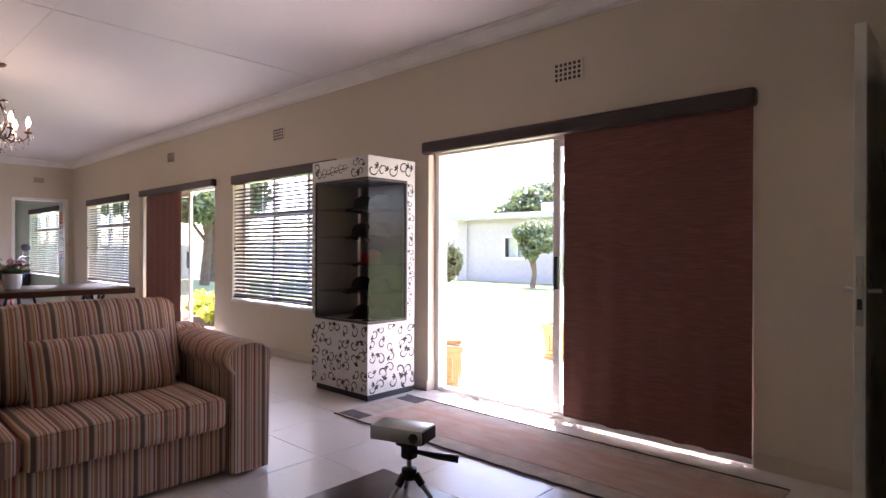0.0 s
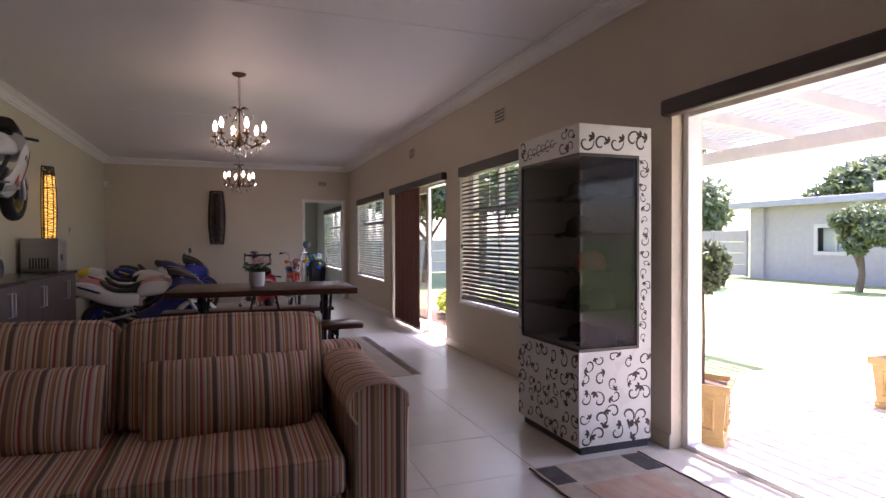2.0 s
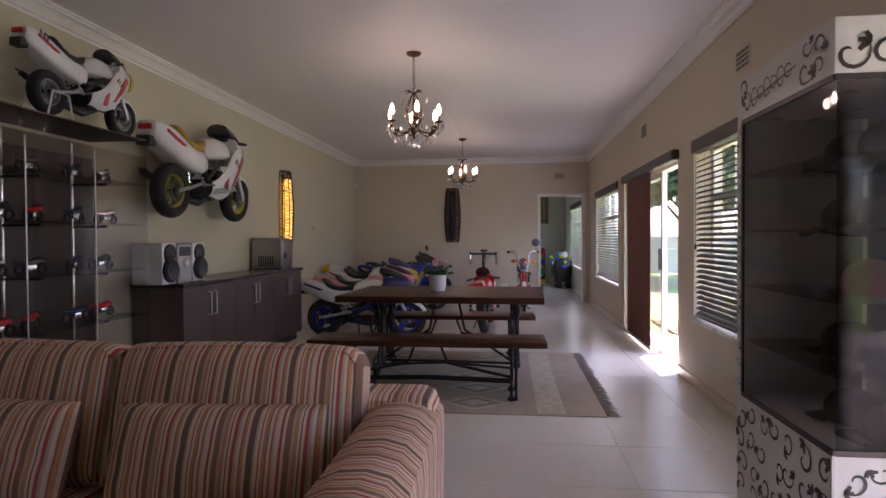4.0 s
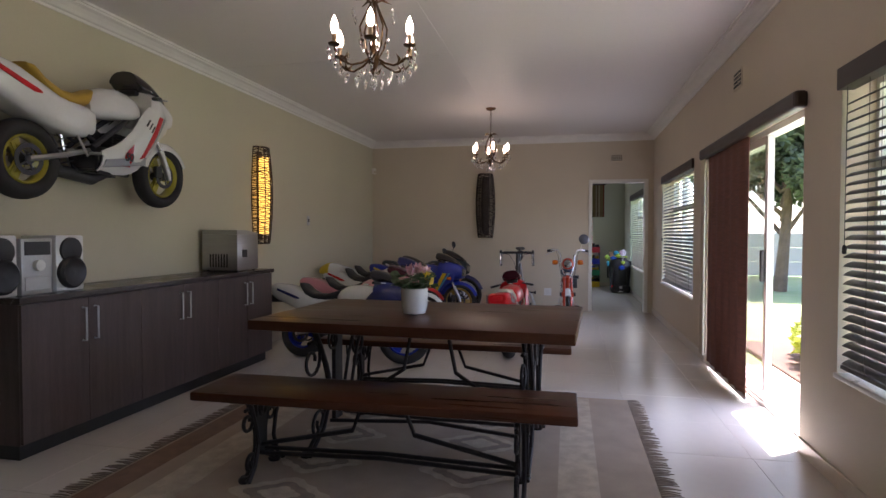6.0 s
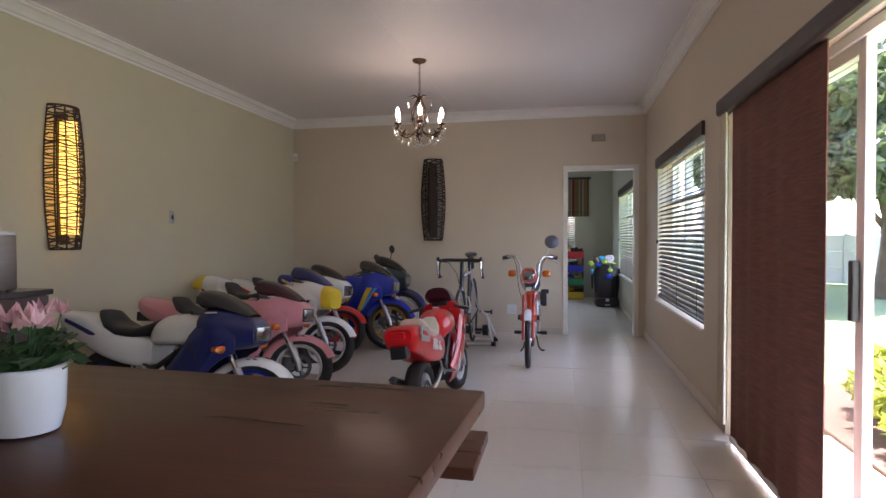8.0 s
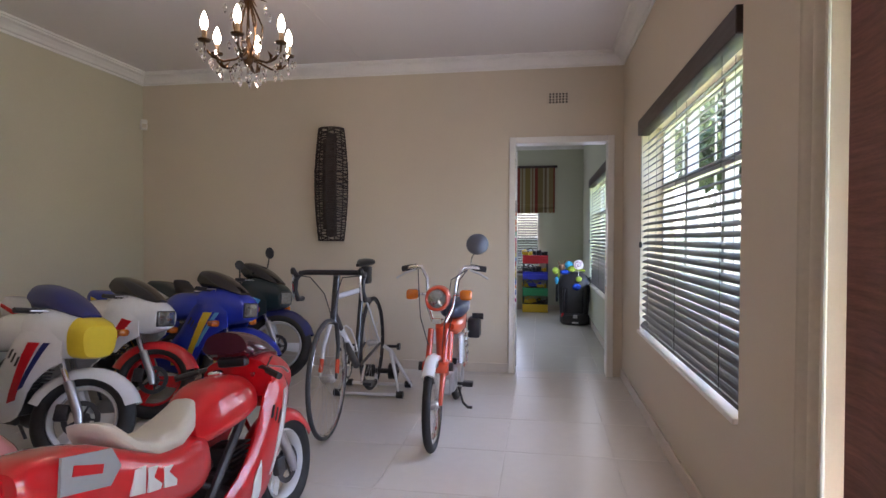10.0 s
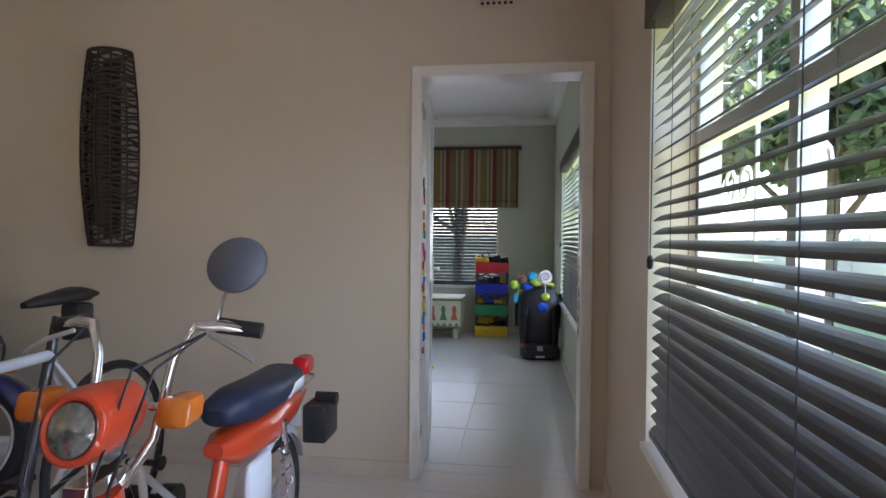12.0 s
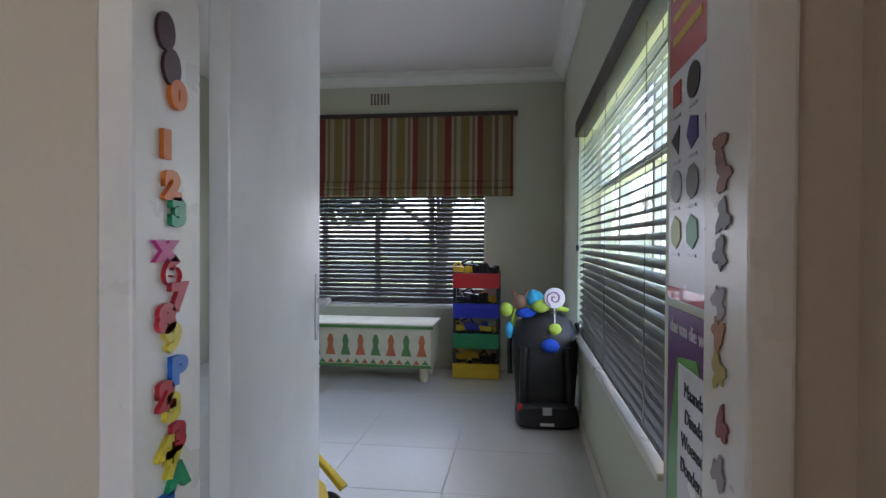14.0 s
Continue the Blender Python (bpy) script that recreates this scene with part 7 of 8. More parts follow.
# ---- chandeliers ----
def chandelier(at, label):
    c = thing("chandelier", pose(*at), label, "chandelier", "chandeliers")
    part("ceiling_rose", lathed([(0.065, 0), (0.065, -0.008), (0.05, -0.022), (0.015, -0.032), (0.006, -0.04)], 20), M_BRASS, c, "", True)
    for k in range(15):
        part("chain_link", torus(bmesh.new(), 0.011, 0.0022, 0.0022, 12, 5, pose(0, 0, -0.048 - k * 0.0185, 0, 0, 90 * (k % 2))), M_BRASS, c)
    above = set(c.children)
    for k in range(6):
        a = k * math.pi / 3
        ca, sa = math.cos(a), math.sin(a)
        for q in (-1, 1):
            ta = a + 0.26 + q * 0.10
            part("arm_leaf", tubed([(0.15 * math.cos(a + 0.26), 0.15 * math.sin(a + 0.26), -0.575), (0.175 * math.cos(ta), 0.175 * math.sin(ta), -0.55), (0.165 * math.cos(ta + q * 0.1), 0.165 * math.sin(ta + q * 0.1), -0.525)], [0.004, 0.010, 0.001], 5), M_BRASS, c)
        lf = part("leaf_spray", tubed([(0, 0, -0.23), (0.045 * ca, 0.045 * sa, -0.205), (0.10 * ca, 0.10 * sa, -0.222)], [0.004, 0.008, 0.001], 6), M_BRASS, c, "", True)
        part("cage_rib", tubed([(0.012 * ca, 0.012 * sa, -0.22), (0.035 * ca, 0.035 * sa, -0.27), (0.075 * ca, 0.075 * sa, -0.36), (0.06 * ca, 0.06 * sa, -0.46), (0.02 * ca, 0.02 * sa, -0.53)], 0.005, 6), M_BRASS, c, "", True)
        b = a + 0.26
        cb_, sb_ = math.cos(b), math.sin(b)
        arm = part("arm", tubed([(r * cb_, r * sb_, z) for r, z in ((0.02, -0.52), (0.07, -0.555), (0.13, -0.575), (0.185, -0.56), (0.22, -0.525), (0.225, -0.49))], 0.0065, 7), M_BRASS, c, "curved brass arm", True)
        x, y = 0.225 * cb_, 0.225 * sb_
        part("drip_pan", lathed([(0.006, -0.495), (0.030, -0.488), (0.034, -0.480), (0.012, -0.482)], 14, pose(x, y, 0)), M_BRASS, arm, "", True)
        part("candle_sleeve", lathed([(0.012, -0.485), (0.012, -0.43)], 10, pose(x, y, 0)), M_CANDLE, arm, "", True)
        part("bulb", lathed([(0.010, -0.43), (0.019, -0.405), (0.019, -0.385), (0.011, -0.355), (0.002, -0.335)], 12, pose(x, y, 0)), M_BULB, arm, "lit candle bulb", True)
        for q, (r, z, da) in enumerate(((0.235, -0.51, 0.16), (0.235, -0.515, -0.16), (0.185, -0.585, 0), (0.10, -0.60, 0.2), (0.12, -0.27, 0), (0.262, -0.495, 0), (0.225, -0.545, 0.0), (0.14, -0.60, -0.25), (0.05, -0.635, 0.1), (0.205, -0.53, 0.42), (0.075, -0.40, 0.3))):
            u = b + da
            bm = bmesh.new()
            lathe(bm, [(0.0005, 0), (0.0035, -0.004), (0.0012, -0.009), (0.0105, -0.022), (0.0085, -0.036), (0.0005, -0.052)], 6, pose(r * math.cos(u), r * math.sin(u), z))
            part("crystal_drop", bm, M_CRYSTAL, c, "clear crystal drop")
    part("body", lathed([(0.004, -0.20), (0.010, -0.24), (0.006, -0.30), (0.012, -0.44), (0.028, -0.49), (0.036, -0.53), (0.022, -0.565), (0.008, -0.585), (0.014, -0.60), (0.003, -0.615)], 16), M_BRASS, c, "turned brass stem", True)
    part("crystal_ball", lathed([(0.001, -0.615), (0.014, -0.63), (0.018, -0.645), (0.012, -0.66), (0.001, -0.672)], 10), M_CRYSTAL, c, "", True)
    for q in c.children:
        if q not in above:
            q.location.z -= 0.115


chandelier((-6.0, 1.95, CEIL), "lit brass chandelier with crystal drops and candle bulbs")
chandelier((-10.30, 2.02, CEIL), "lit brass chandelier with crystal drops and candle bulbs")

# ---- wicker wall lights ----
M_GLOW = mat("lit_lamp_tube", (1, 0.8, 0.45), 0.5, emit=(1.0, 0.52, 0.07), power=0.3, bump=0)
M_LINER = mat("dark_lamp_liner", (0.05, 0.035, 0.025), 0.8)


def wicker_light(m, label, lit):
    """Barrel-shaped half-round shade of woven twigs, 1.05 m tall; the back is at y 0, the front at negative y."""
    wl = thing("wall_light", m, label, "wall light", "wicker wall lights")
    H = 1.05
    rad = lambda f: 0.105 + 0.05 * math.sin(math.pi * (0.08 + 0.84 * f))
    part("back_plate", boxes((-0.05, 0.05, -0.012, 0, 0.04, H - 0.04)), M_LINER, wl)
    part("lamp_tube", lathed([(0.005, 0.10), (0.055, 0.11), (0.065, H * 0.5), (0.055, H - 0.11), (0.005, H - 0.10)], 14, pose(0, -0.065, 0)), M_GLOW if lit else M_LINER, wl, "glowing lamp core" if lit else "", True)
    rn_ = random.Random(7 if lit else 8)
    bm = bmesh.new()
    nrow = 46
    for j in range(nrow):
        f = (j + 0.5) / nrow
        r = rad(f) + rn_.uniform(-0.004, 0.005)
        ph = rn_.uniform(0, 6)
        pts = [(r * math.cos(a), -0.004 - r * 0.85 * math.sin(a), H * f + 0.007 * math.sin(a * 5 + ph) + rn_.uniform(-0.004, 0.004)) for a in [math.pi * k / 13 for k in range(14)]]
        tube(bm, pts, rn_.uniform(0.0045, 0.008) if lit else rn_.uniform(0.006, 0.009), 4)
    tw_ = part("weave", bm, M_WICKER, wl, "dark woven twigs")
    tw_["kind"] = "stuff"
    for k in range(7):
        a = math.pi * k / 6
        part("rib", tubed([(rad(f) * 1.03 * math.cos(a), -0.004 - rad(f) * 0.88 * math.sin(a), H * f) for f in [q / 10 for q in range(11)]], 0.006, 5), M_WICKER, wl)
    for z in (0.0, H):
        part("end_hoop", tubed([(rad(z / H) * math.cos(a), -0.004 - rad(z / H) * 0.85 * math.sin(a), z) for a in [math.pi * k / 12 for k in range(13)]], 0.008, 5), M_WICKER, wl)


wicker_light(pose(W, 1.63, 1.19, 0, 0, 90), "dark woven wicker wall light, unlit", False)
wicker_light(pose(-8.82, S, 1.14, 0, 0, 180), "glowing woven wicker wall light", True)

# ---- small things on the walls ----
sw = thing("light_switch", pose(-10.05, S, 1.42, 0, 0, 180), "small brushed light switch plate on the wall", "switch")
part("plate", boxes((-0.035, 0.035, -0.008, 0, -0.06, 0.06), bevel=0.003), M_SILVER, sw)
part("rocker", boxes((-0.012, 0.012, -0.013, -0.006, -0.02, 0.02), bevel=0.002), M_BLACK, sw)
ms = thing("motion_detector", pose(W + 0.04, S + 0.04, 2.33, 0, 0, 135), "small white alarm detector in the corner", "detector")
part("housing", boxes((-0.03, 0.03, -0.03, 0.03, -0.05, 0.05), bevel=0.012), M_FRAME, ms, "", True)
part("window", boxes((-0.02, 0.02, -0.034, -0.028, -0.035, 0.005), bevel=0.003), M_WALL, ms)
so = thing("wall_socket", pose(W, 2.66, 0.30, 0, 0, 90), "white double wall socket above the skirting", "socket")
part("plate", boxes((-0.06, 0.06, -0.008, 0, -0.06, 0.06), bevel=0.003), M_DOOR, so)
part("socket_face", boxes((-0.03, 0.03, -0.011, -0.006, -0.03, 0.03), bevel=0.003), M_ALU, so)

# ---- flower pot on the table ----
fp = thing("flower_pot", pose(-6.25, 2.11, 0.782) @ Matrix.Scale(0.86, 4), "white ceramic pot with pink cyclamen flowers on the table", "plant")
part("pot", lathed([(0.055, 0), (0.075, 0.006), (0.088, 0.06), (0.092, 0.17), (0.086, 0.175), (0.08, 0.16)], 26), mat("white_glazed_ceramic", (0.78, 0.77, 0.74), 0.2, var=0.03, coat=0.4), fp, "", True)
part("soil", lathed([(0.082, 0.145), (0.083, 0.155), (0.01, 0.16)], 20), M_SOIL, fp)
rnd = random.Random(3)
stems = bmesh.new()
M_PETAL = mat("pink_petal", (0.70, 0.30, 0.34), 0.5, var=0.25, col2=(0.80, 0.55, 0.55))
M_PLEAF = mat("cyclamen_leaf", (0.05, 0.11, 0.035), 0.5, var=0.5, scale=30)
for k in range(34):
    a, r, z = k * 2.4, rnd.uniform(0.04, 0.15), rnd.uniform(0.18, 0.27)
    c = Vector((r * math.cos(a), r * math.sin(a), z))
    bm = bmesh.new()
    s = rnd.uniform(0.028, 0.045)
    q = Matrix.Translation(c) @ pose(0, 0, 0, rnd.uniform(-35, 35), rnd.uniform(-35, 35), rnd.uniform(0, 360))
    rim = [bm.verts.new(q @ Vector((s * math.cos(t) * (1 if abs(t) > 0.5 else 0.8), s * math.sin(t), 0.006 * math.cos(3 * t)))) for t in [math.pi * 2 * i / 10 - math.pi for i in range(10)]]
    ctr = bm.verts.new(q @ Vector((0, 0, -0.008)))
    for i in range(10):
        bm.faces.new((rim[i], rim[(i + 1) % 10], ctr))
    part("leaf", bm, M_PLEAF, fp)
    tube(stems, [(0.02 * math.cos(a), 0.02 * math.sin(a), 0.15), (c.x * 0.6, c.y * 0.6, z - 0.03), c], 0.0025, 4)
for k in range(10):
    a, r, z = k * 2.1 + 1, rnd.uniform(0.02, 0.12), rnd.uniform(0.25, 0.31)
    c = Vector((r * math.cos(a), r * math.sin(a), z))
    bm = bmesh.new()
    for p_ in range(5):
        b = p_ * 1.257
        q = Matrix.Translation(c) @ pose(0, 0, 0, rnd.uniform(-25, 25), rnd.uniform(-25, 25), 0)
        o = Vector((math.cos(b), math.sin(b), 0))
        t = Vector((-o.y, o.x, 0))
        vs = [bm.verts.new(q @ v) for v in (o * 0.006, o * 0.02 + t * 0.014 + Vector((0, 0, 0.012)), o * 0.028 + Vector((0, 0, 0.04)), o * 0.02 - t * 0.014 + Vector((0, 0, 0.012)))]
        bm.faces.new(vs)
    part("flower", bm, M_PETAL, fp, "pink flower")
    tube(stems, [(0.02 * math.cos(a), 0.02 * math.sin(a), 0.15), (c.x * 0.8, c.y * 0.8, z - 0.06), c], 0.0025, 4)
part("stems", stems, M_PLEAF, fp)


# ---- toy room ----
BL = [(0, (0.22, 0.16, 0.07)), (0.12, (0.20, 0.035, 0.022)), (0.22, (0.34, 0.29, 0.19)), (0.26, (0.20, 0.14, 0.06)), (0.30, (0.34, 0.29, 0.19)), (0.36, (0.22, 0.16, 0.05)), (0.50, (0.34, 0.29, 0.19)), (0.54, (0.20, 0.12, 0.06)), (0.58, (0.34, 0.29, 0.19)), (0.62, (0.20, 0.035, 0.022)), (0.70, (0.19, 0.145, 0.06)), (0.84, (0.34, 0.29, 0.19)), (0.88, (0.16, 0.11, 0.06)), (0.94, (0.34, 0.29, 0.19))]
rmn = thing("roman_blind", pose(TW, 0, 0), "striped red, cream and brown roman blind half raised", "blind")
part("head_board", boxes((0.0, 0.07, 1.30, 3.86, 2.41, 2.45), bevel=0.004), M_PELMET, rmn, "dark wooden head board")
bm = bmesh.new()
rows = []
for z, d in ((2.41, 0.055), (2.20, 0.058), (1.98, 0.062), (1.80, 0.066), (1.785, 0.085), (1.74, 0.088), (1.73, 0.072), (1.715, 0.09), (1.66, 0.092), (1.65, 0.07), (1.655, 0.055), (1.80, 0.05), (2.41, 0.045)):
    rows.append([bm.verts.new((d + 0.002 * math.sin(y * 9), y, z)) for y in [1.32 + 0.1 * k for k in range(26)]])
for a, b in zip(rows, rows[1:] + rows[:1]):
    for k in range(25):
        bm.faces.new((a[k], a[k + 1], b[k + 1], b[k]))
part("cloth", bm, striped("roman_blind_cloth", 1, BL, 0.62, 0.9, 0.2), rmn, "striped furnishing cloth", True)

# painted toy chest
M_CHEST = mat("cream_chest_paint", (0.62, 0.57, 0.40), 0.5, var=0.15)
M_CGREEN = mat("green_chest_paint", (0.10, 0.24, 0.07), 0.5, var=0.2)
M_CRED = mat("orange_red_chest_paint", (0.50, 0.14, 0.05), 0.5, var=0.2)
ch = thing("toy_chest", pose(-17.22, 1.9, 0), "cream wooden toy chest with painted figures and green edges", "chest")
cx1, cy1 = 0.46, 1.24
part("box", boxes((0, cx1, 0, cy1, 0.13, 0.47), bevel=0.006), M_CHEST, ch)
part("lid", boxes((-0.01, cx1 + 0.02, -0.02, cy1 + 0.02, 0.47, 0.51), bevel=0.008), M_CHEST, ch, "", True)
part("lid_edge", boxes((cx1 + 0.02, cx1 + 0.026, -0.02, cy1 + 0.02, 0.47, 0.495)), M_CGREEN, ch, "green painted lid edge")
part("base_edge", boxes((cx1, cx1 + 0.008, -0.005, cy1 + 0.005, 0.13, 0.155)), M_CGREEN, ch, "green painted base edge")
for y in (0.07, cy1 - 0.07):
    for x in (0.06, cx1 - 0.06):
        part("leg", lathed([(0.03, 0), (0.036, 0.02), (0.04, 0.09), (0.045, 0.13)], 14, pose(x, y, 0)), M_CHEST, ch, "", True)
for k in range(16):
    y = 0.05 + k * 0.076
    part("painted_triangle", slab(bmesh.new(), [(-0.03, 0.16), (0.03, 0.16), (0, 0.20)], 0.003, pose(cx1 + 0.002, y, 0, 0, 0, 90)), M_CGREEN if k % 2 else M_CRED, ch)
for k in range(9):
    y = 0.08 + k * 0.135
    part("painted_figure", slab(bmesh.new(), [(-0.045, 0.23), (0.045, 0.23), (0.02, 0.31), (0.028, 0.36), (0.012, 0.41), (-0.012, 0.41), (-0.028, 0.36), (-0.02, 0.31)], 0.003, pose(cx1 + 0.002, y, 0, 0, 0, 90)), M_CGREEN if k % 2 else M_CRED, ch, "plain painted figure shape")

# toy storage tower
COL = [mat("yellow_plastic", (0.75, 0.50, 0.02), 0.35), mat("green_plastic", (0.02, 0.28, 0.10), 0.35), mat("blue_plastic", (0.02, 0.03, 0.42), 0.35), mat("red_plastic", (0.55, 0.02, 0.025), 0.35)]
tt = thing("toy_rack", pose(-17.33, 3.30, 0), "four-tier toy rack with yellow, green, blue and red bins", "rack")
for x in (0.02, 0.30):
    for y in (0.012, 0.398):
        part("upright", boxes((x - 0.014, x + 0.014, y - 0.014, y + 0.014, 0, 0.95), bevel=0.003), M_BLACK, tt)
for k in range(4):
    z = 0.005 + k * 0.268
    bm = boxes((0.0, 0.34, 0.0, 0.41, z, z + 0.087), (0.325, 0.34, 0.0, 0.41, z + 0.087, z + 0.13), (0.0, 0.012, 0.0, 0.41, z + 0.087, z + 0.13), (0.012, 0.325, 0.0, 0.012, z + 0.087, z + 0.13), (0.012, 0.325, 0.398, 0.41, z + 0.087, z + 0.13), bevel=0.003)
    part("bin", bm, COL[k], tt, ("yellow", "green", "blue", "red")[k] + " plastic bin")
TOYC = [COL[0], M_BLACK, COL[3], COL[2], COL[0]]
rnd = random.Random(5)


def toy_truck(at, turn, cm, label, s=1.0):
    t = thing("toy_truck", pose(*at, 0, 0, turn) @ Matrix.Scale(s, 4), label, "toy", "toys on the rack")
    part("cab", boxes((0.02, 0.07, -0.03, 0.03, 0.03, 0.10), bevel=0.008), cm, t, "", True)
    part("chassis", boxes((-0.08, 0.08, -0.025, 0.025, 0.02, 0.045), bevel=0.005), M_BLACK, t)
    part("bed", slab(bmesh.new(), [(-0.09, 0.05), (0.01, 0.045), (0.01, 0.085), (-0.10, 0.095)], 0.06), cm, t)
    for x in (-0.05, 0.05):
        for y in (-0.03, 0.03):
            part("wheel", torus(bmesh.new(), 0.014, 0.008, 0.009, 12, 6, pose(x, y, 0.022)), M_RUBBER, t)
    part("arm", tubed([(-0.02, 0, 0.08), (-0.06, 0, 0.13), (-0.12, 0, 0.10)], 0.008, 6), cm, t)


for k in range(4):
    for j in range(3):
        z = 0.017 + k * 0.268
        c = rnd.randrange(5)
        toy_truck((-17.33 + 0.15 + rnd.uniform(-0.03, 0.05), 3.30 + 0.09 + j * 0.12, z + 0.075), rnd.uniform(60, 130), TOYC[c], "small plastic toy truck in a rack bin", 1.3 if j == 1 else 1.05)

# child car seat with toys
cs = thing("child_seat", pose(-15.95, 4.06, 0, 0, 0, 2), "black child car seat with a toy bar, seen from behind", "child seat")
part("base", lofted([(-0.25, 0.06, 0.055, 0.16), (-0.1, 0.07, 0.065, 0.19), (0.15, 0.08, 0.075, 0.205), (0.27, 0.085, 0.08, 0.20), (0.30, 0.085, 0.06, 0.18)], 16, 4.5), M_BLACK, cs, "black plastic base", True)
bm = bmesh.new()
sec = [(0.05, 0.10, 0.19, 0.10), (0.17, 0.10, 0.20, 0.09), (0.30, 0.09, 0.21, 0.085), (0.45, 0.07, 0.225, 0.085), (0.58, 0.05, 0.225, 0.09), (0.68, 0.03, 0.19, 0.085), (0.735, 0.02, 0.11, 0.05)]
loft(bm, [(z, x, d, w) for z, x, w, d in sec], 18, 3.0, Matrix(((0, 0, 1, 0), (0, 1, 0, 0), (1, 0, 0, 0), (0, 0, 0, 1))))
part("shell", bm, mat("black_moulded_shell", (0.012, 0.012, 0.014), 0.35, var=0.2), cs, "black moulded shell", True)
for s in (-1, 1):
    part("side_rail", tubed([(0.20, s * 0.15, 0.12), (0.21, s * 0.15, 0.30), (0.19, s * 0.14, 0.52)], 0.028, 10), M_BLACK, cs, "", True)
    part("carry_handle", tubed([(0.0, s * 0.235, 0.30), (-0.02, s * 0.24, 0.5), (0.02, s * 0.22, 0.66)], 0.018, 8), M_BLACK, cs, "", True)
part("level_dial", boxes((0.295, 0.303, -0.03, 0.03, 0.10, 0.15), bevel=0.004), M_SILVER, cs)
part("maker_plate", boxes((0.300, 0.306, -0.045, 0.045, 0.03, 0.05), bevel=0.003), M_ALU, cs)
part("warning_tag", boxes((0.285, 0.29, -0.19, -0.16, 0.12, 0.17)), P_RED, cs)
TOY = [mat("turquoise_plush", (0.05, 0.38, 0.60), 0.9, bump=0.4), mat("lime_plush", (0.38, 0.52, 0.06), 0.9, bump=0.4), mat("royal_blue_plush", (0.02, 0.08, 0.50), 0.9, bump=0.4), mat("brown_plush", (0.22, 0.13, 0.08), 0.9, bump=0.4), mat("white_rattle", (0.75, 0.72, 0.74), 0.4)]
tb = thing("toy_bar", pose(-15.95, 4.06, 0.735), "plush toy arch hung on the child seat", "toy")
part("arch", tubed([(0.03, -0.22, -0.10), (0.05, -0.20, 0.02), (0.05, 0.0, 0.05), (0.05, 0.16, 0.02)], 0.016, 8), TOY[1], tb, "", True)


def plush(name, c, r, material, label):
    bm = bmesh.new()
    bmesh.ops.create_icosphere(bm, subdivisions=2, radius=1)
    for v in bm.verts:
        v.co = Vector(c) + Vector((v.co.x * r[0], v.co.y * r[1], v.co.z * r[2])) * (1 + 0.12 * noise.noise(v.co * 2.3 + Vector(c) * 9))
    part(name, bm, material, tb, label, True)


plush("plush_ball", (0.06, -0.07, 0.10), (0.06, 0.06, 0.06), TOY[0], "turquoise plush ball")
plush("plush_head", (0.06, -0.17, 0.07), (0.05, 0.05, 0.055), TOY[3], "brown plush animal head")
for s in (-1, 1):
    part("plush_ear", tubed([(0.06, -0.17 + s * 0.03, 0.11), (0.06, -0.17 + s * 0.055, 0.165)], [0.016, 0.006], 8), TOY[3], tb)
plush("plush_leaf", (0.07, -0.26, 0.02), (0.03, 0.045, 0.05), TOY[1], "lime green plush leaf")
plush("plush_drop", (0.07, -0.24, -0.12), (0.02, 0.03, 0.06), TOY[0], "turquoise plush drop")
plush("plush_star", (0.10, -0.03, 0.05), (0.045, 0.06, 0.045), TOY[1], "lime green plush star")
plush("plush_frog", (0.20, 0.06, -0.09), (0.035, 0.045, 0.04), TOY[1], "lime green plush frog")
plush("plush_fish", (0.215, 0.03, -0.20), (0.035, 0.06, 0.05), TOY[2], "royal blue plush fish")
plush("plush_bug", (0.07, -0.13, 0.0), (0.04, 0.07, 0.04), TOY[2], "royal blue plush bug")
part("rattle_disc", lathed([(0.066, -0.008), (0.07, 0), (0.066, 0.008)], 26, pose(0.14, 0.06, 0.11, 0, 90, 0)), TOY[4], tb, "white spiral rattle disc", True)
pts = [(0.15, 0.06 + 0.004 * q * math.cos(q * 0.75), 0.11 + 0.004 * q * math.sin(q * 0.75)) for q in range(1, 15)]
part("rattle_spiral", tubed(pts, 0.0045, 5), mat("mauve_spiral", (0.30, 0.10, 0.22), 0.5), tb)
part("cord", tubed([(0.14, 0.06, 0.04), (0.18, 0.06, -0.02), (0.20, 0.06, -0.06)], 0.004, 5), TOY[4], tb)

# yellow toy half behind the door
yt = thing("toy_digger", pose(-14.15, 2.95, 0, 0, 0, 75), "large yellow plastic toy digger on the floor", "toy")
part("body", slab(bmesh.new(), [(-0.18, 0.08), (0.16, 0.08), (0.12, 0.20), (0.02, 0.26), (-0.05, 0.36), (-0.14, 0.36), (-0.18, 0.20)], 0.16), COL[0], yt, "", True)
for x in (-0.12, 0.12):
    for y in (-0.10, 0.10):
        part("wheel", torus(bmesh.new(), 0.05, 0.032, 0.032, 20, 8, pose(x, y, 0.082)), M_RUBBER, yt, "", True)
part("arm", tubed([(0.05, 0, 0.22), (0.14, 0, 0.34), (0.26, 0, 0.24)], 0.02, 8), COL[0], yt, "", True)

